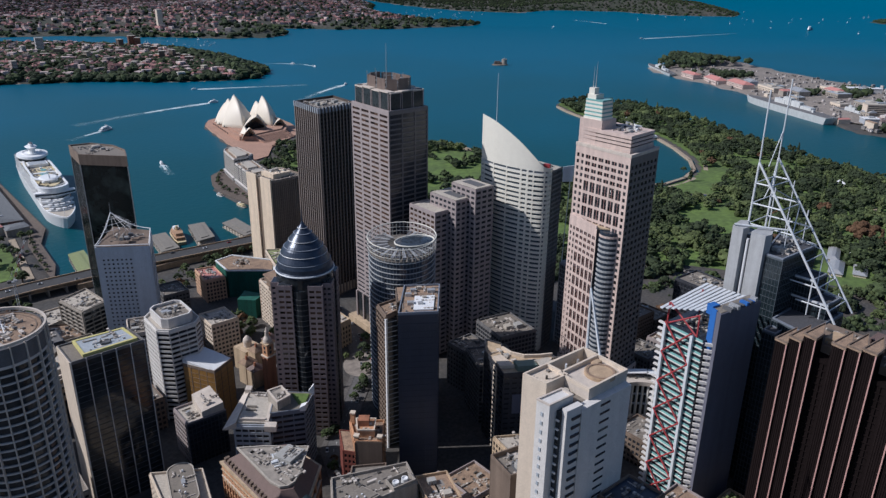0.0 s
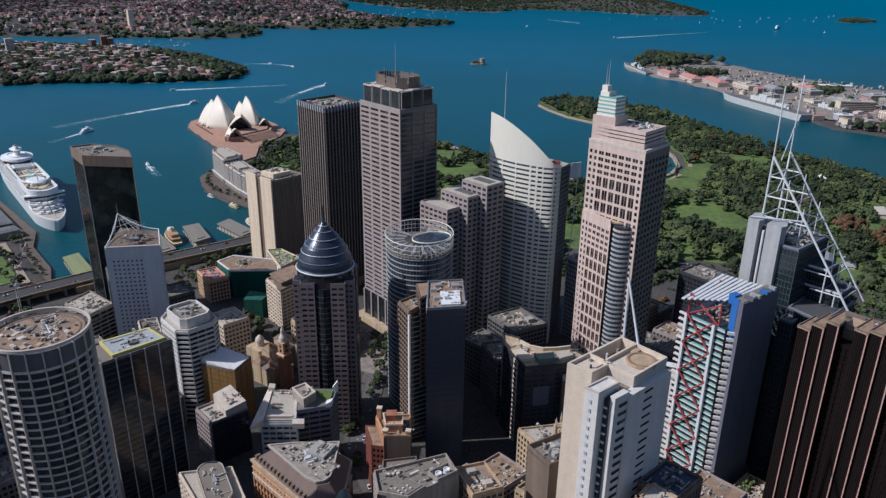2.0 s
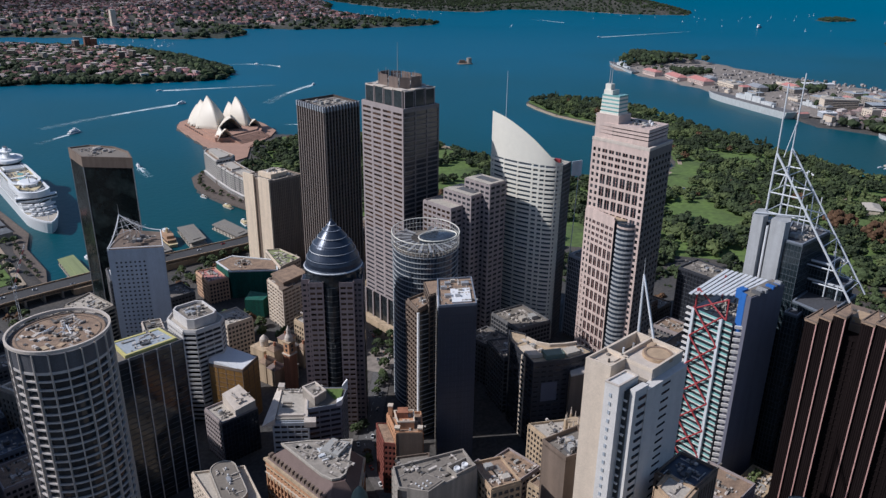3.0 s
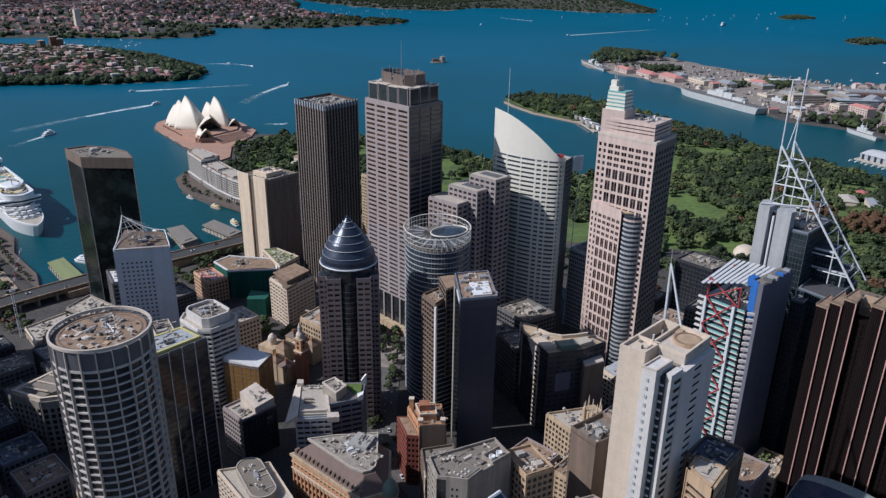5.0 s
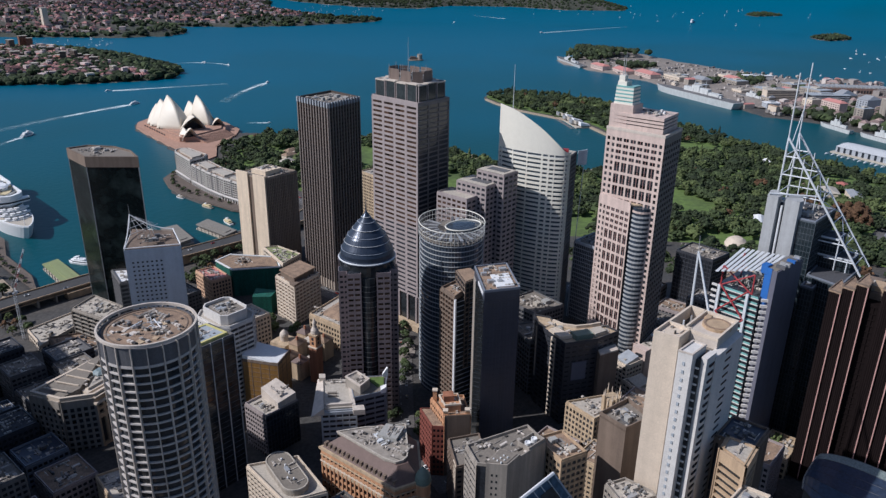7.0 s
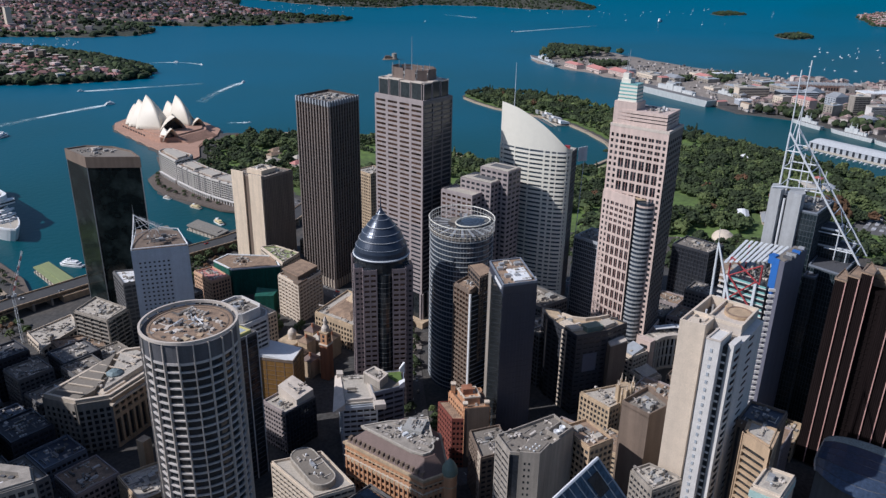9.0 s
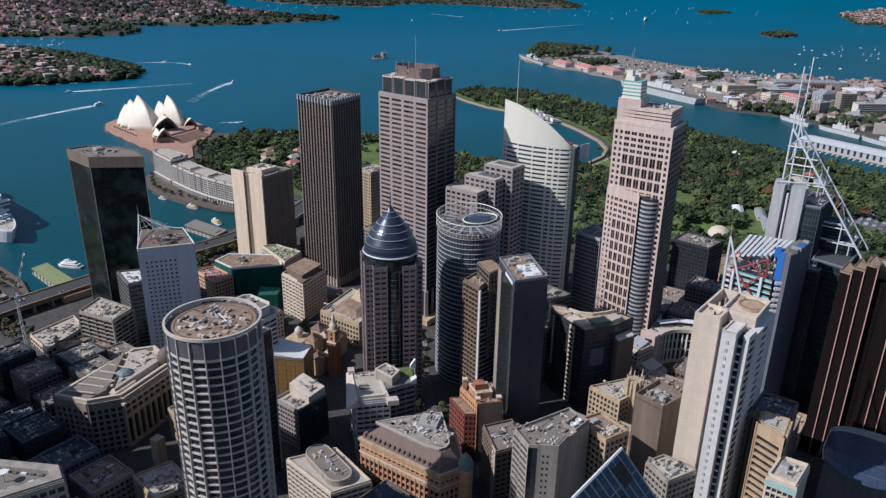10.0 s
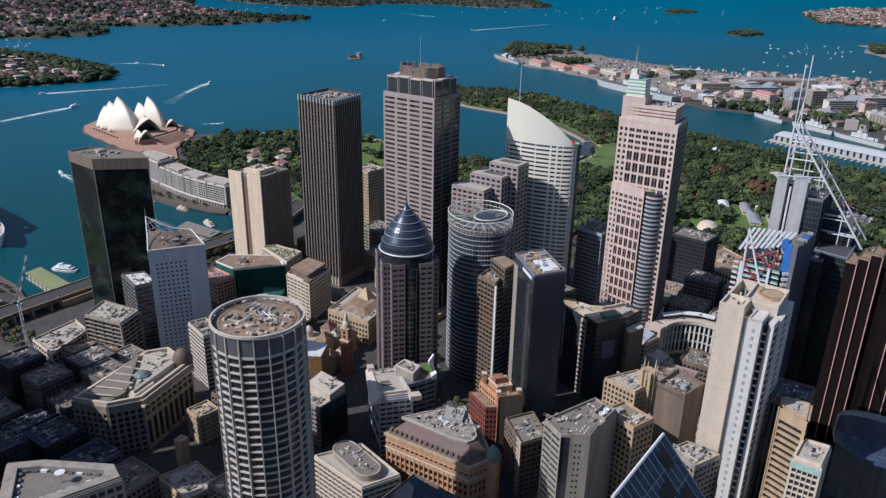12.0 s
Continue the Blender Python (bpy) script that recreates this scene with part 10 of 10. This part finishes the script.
def moored():
    r = random.Random(43)
    g = Geo()
    for x0, x1, y0, y1, n in ((900, 1350, 2850, 3150, 34), (2800, 3500, 3500, 4300, 40), (3900, 5600, 1500, 3200, 34), (2900, 3500, 480, 800, 22), (2300, 2700, 300, 700, 10)):
        for _ in range(n):
            x, y = r.uniform(x0, x1), r.uniform(y0, y1)
            if any(float(signed(P, np.array([x]), np.array([y]))[0]) > -15 for P in (SHORE, HEAD_NORTH, SHORE_NORTH, HEAD_EAST, ISLET_NEAR)):
                continue
            a, s = r.uniform(0, 360), r.uniform(5, 10)
            H = placed(hull(s, s * 0.35, 2, 0.45, 0.7, 5), x, y, a)
            k = len(H)
            vs = [bend(u, v, -0.2) for u, v in H] + [bend(u, v, 2.2) for u, v in H]
            g.add(vs, [(i, (i + 1) % k, k + (i + 1) % k, k + i) for i in range(k)] + [tuple(range(k, 2 * k))])
            if r.random() < 0.5:
                x2, y2, z2 = bend(x, y, 1)
                g.bar((x2, y2, z2), (x2, y2, z2 + s * 1.2), 0.35, 4)
    lone("moored_boats", g, BOATS, "small white boats moored and sailing on the harbour", "boats", kind="stuff")


def harbour_pool():
    """Pale roofed pool deck with pontoons on the cove's east shore."""
    ob = thing("harbour_pool", (1262, 880, 1), "pale-roofed harbour pool deck with dark pontoons", "pool deck")
    a = 52
    part("deck", Geo().prism(placed([(-62, -14), (62, -14), (62, 14), (-62, 14)], 1262, 868, a), 0.2, 2.6), DECK, ob)
    for k in range(9):
        q = placed([(-54 + k * 13.5, (k % 3 - 1) * 5)], 1262, 868, a)[0]
        part("canopy", Geo().prism(placed([(-8, -10), (8, -10), (8, 10), (-8, 10)], *q, a), 5 + k % 2, [7.5, 7.5, 12.5, 12.5]), (ROOFWHITE, ROOFPALE, METAL)[k % 3], ob)
    part("pontoon", Geo().prism(placed([(-64, 20), (40, 20), (40, 25), (-64, 25)], 1262, 868, a), -0.2, 1.2), DARKGREY, ob)
    rr = random.Random(77)
    for k in range(12):
        q = placed([(-20 + k * 13, -22 + rr.uniform(-4, 4))], 1290, 915, 58)[0]
        b = thing("van", (*q, 4), "pale parked van on the shore road", "van", "vehicles by the shore")
        z = gh(*q) + 0.3
        part("body", Geo().rbox(*q, z, 6.5, 2.4, 2.6, 58 + rr.uniform(-8, 8)), rr.choice(CARPAINT[:2]), b)
        part("windscreen", Geo().rbox(q[0] + 1.5, q[1] + 2.4, z + 1.2, 0.8, 2.0, 1.0, 58), DARKGLASS, b)


moored()
harbour_pool()


# ---- streets ----
FOOTWAY = shade("worn_bluestone_footway", (0.115, 0.105, 0.098), 0.9, vary=0.35, scale=0.06, fine=0.6)


def road(name, pts, width, label):
    ob = thing(name, (*pts[0], gz(*pts[0])), label, "street", kind="structure")
    fine = []
    for a, b in zip(pts, pts[1:]):
        n = max(1, int((Vector(b) - Vector(a)).length / 8))
        fine += [Vector(a).lerp(Vector(b), k / n) for k in range(n)]
    fine.append(Vector(pts[-1]))

    def strip(o0, o1, lift, mat, nm):
        g = Geo()
        for i, p in enumerate(fine):
            u = (fine[min(len(fine) - 1, i + 1)] - fine[max(0, i - 1)]).normalized()
            n = Vector((-u.y, u.x))
            z = gz(p.x, p.y) + 0.35
            for o, zz in ((o0, -1.0), (o0, lift), (o1, lift), (o1, -1.0)):
                q = p + n * o
                g.v.append((q.x, q.y, z + zz))
        for i in range(len(fine) - 1):
            for k in range(3):
                g.f.append((4 * i + k, 4 * i + k + 1, 4 * i + k + 5, 4 * i + k + 4))
        part(nm, g, mat, ob)

    h = width / 2
    strip(-h, h, 0.0, ROADGREY, "roadway")
    strip(h, h + 3.5, 0.16, FOOTWAY, "footpath")
    strip(-h - 3.5, -h, 0.16, FOOTWAY, "footpath")
    marks = Geo()
    for i in range(1, len(fine) - 1):
        p, u = fine[i], (fine[i + 1] - fine[i - 1]).normalized()
        marks.rbox(p.x, p.y, gz(p.x, p.y) + 0.36, 2.6, 0.22, 0.02, math.degrees(math.atan2(u.y, u.x)))
    part("lane_marks", marks, ROOFWHITE, ob, kind="stuff")
    r = random.Random(int(pts[0][0]))
    for i in range(1, len(fine) - 1):
        for lane in (-h + 1.2, h - 1.2):
            if r.random() < 0.42:
                p, u = fine[i], (fine[i + 1] - fine[i - 1]).normalized()
                q = p + Vector((-u.y, u.x)) * lane
                car(q.x, q.y, gz(p.x, p.y) + 0.36, math.degrees(math.atan2(u.y, u.x)), r, "small car parked along the city street")


road("street", [(186, 290), (209, 355), (244, 390), (290, 434), (325, 520), (332, 590)], 11, "worn grey city street between the towers")
road("street", [(90, 562), (180, 548), (240, 592), (332, 592)], 10, "worn grey cross street with parked cars")
road("street", [(500, 100), (492, 300), (488, 520), (496, 700), (520, 860), (560, 1080)], 12, "broad street along the edge of the park")
ob = thing("plaza", (284, 432, 17), "pale paved plaza at the street fork", "plaza", kind="structure")
part("paving", Geo().lathe(288, 437, [(17, gz(284, 432) - 1), (17, gz(284, 432) + 0.62)], 28, 1.2, 0.9, 50), YARD, ob)


def car_park():
    r = random.Random(61)
    g = Geo()
    for row in range(6):
        for k in range(20):
            if r.random() < 0.8:
                x, y = 862 + k * 4.2 + row * 2, 150 + row * 9
                g.rbox(x, y, gh(x, y) + 0.3, 1.9, 4.4, 1.4, 20)
    lone("parked_cars", g, CARS, "rows of parked cars beside the park road", "cars", kind="stuff")
    ob = thing("car_park", (900, 175, 18), "grey asphalt car park at the park edge", "car park", kind="structure")
    b = Geo()
    for i in range(10):
        for j in range(7):
            x, y = 854 + i * 10, 140 + j * 10
            b.add([(u, v, gh(u, v) + 0.12) for u, v in ((x, y), (x + 10, y), (x + 10, y + 10), (x, y + 10))], [(0, 1, 2, 3)])
    part("asphalt", b, ROADGREY, ob)


car_park()


def cranes():
    """Tower cranes on the sites behind the quay."""
    for x, y, z1, tip, paint in ((97, 706, 50, (113, 712, 84), REDSTEEL), (62, 676, 42, (38, 690, 66), STEELWHITE)):
        z0 = gz(x, y)
        ob = thing("tower_crane", (x, y, z0), "red and white luffing tower crane on a building site", "crane", "site cranes")
        m = Geo()
        for i, j in ((-0.8, -0.8), (0.8, -0.8), (0.8, 0.8), (-0.8, 0.8)):
            m.bar((x + i, y + j, z0 - 1), (x + i, y + j, z1), 0.14, 4)
        for k in range(int((z1 - z0) / 2.5)):
            s = 0.8 if k % 2 else -0.8
            m.bar((x - s, y - 0.8, z0 + k * 2.5), (x + s, y - 0.8, z0 + k * 2.5 + 2.5), 0.1, 4)
            m.bar((x - 0.8, y - s, z0 + k * 2.5), (x - 0.8, y + s, z0 + k * 2.5 + 2.5), 0.1, 4)
        part("mast", m, STEELWHITE, ob)
        part("cab", Geo().rbox(x + 1.5, y, z1 - 1, 2.2, 1.8, 2.4), ROOFWHITE, ob)
        part("slewing_deck", Geo().rbox(x, y, z1 - 0.4, 7, 2.4, 0.8, 30), METAL, ob)
        a, b = Vector((x, y, z1)), Vector(tip)
        n = 9
        for k in range(n):
            g = Geo()
            p, q = a.lerp(b, k / n), a.lerp(b, (k + 1) / n)
            for o in (Vector((0.6, 0, 0)), Vector((-0.6, 0, 0)), Vector((0, 0, 1.0))):
                g.bar(p + o, q + o, 0.16, 4)
            g.bar(p + Vector((0.6, 0, 0)), q + Vector((0, 0, 1.0)), 0.1, 4)
            g.bar(p + Vector((-0.6, 0, 0)), q + Vector((0, 0, 1.0)), 0.1, 4)
            part("jib_section", g, paint if k % 2 else ROOFWHITE, ob)
        back = a - (b - a).normalized() * 9
        part("counterweight", Geo().rbox(back.x, back.y, z1, 3, 2.5, 2.5), DARKGREY, ob)
        part("stay", Geo().bar((back.x, back.y, z1 + 2), (a.x, a.y, z1 + 9), 0.12, 4), METAL, ob)
        part("stay", Geo().bar((a.x, a.y, z1 + 9), b, 0.1, 4), METAL, ob)
        part("a_frame", Geo().bar((a.x, a.y, z1), (a.x, a.y, z1 + 9), 0.3, 5), METAL, ob)


cranes()
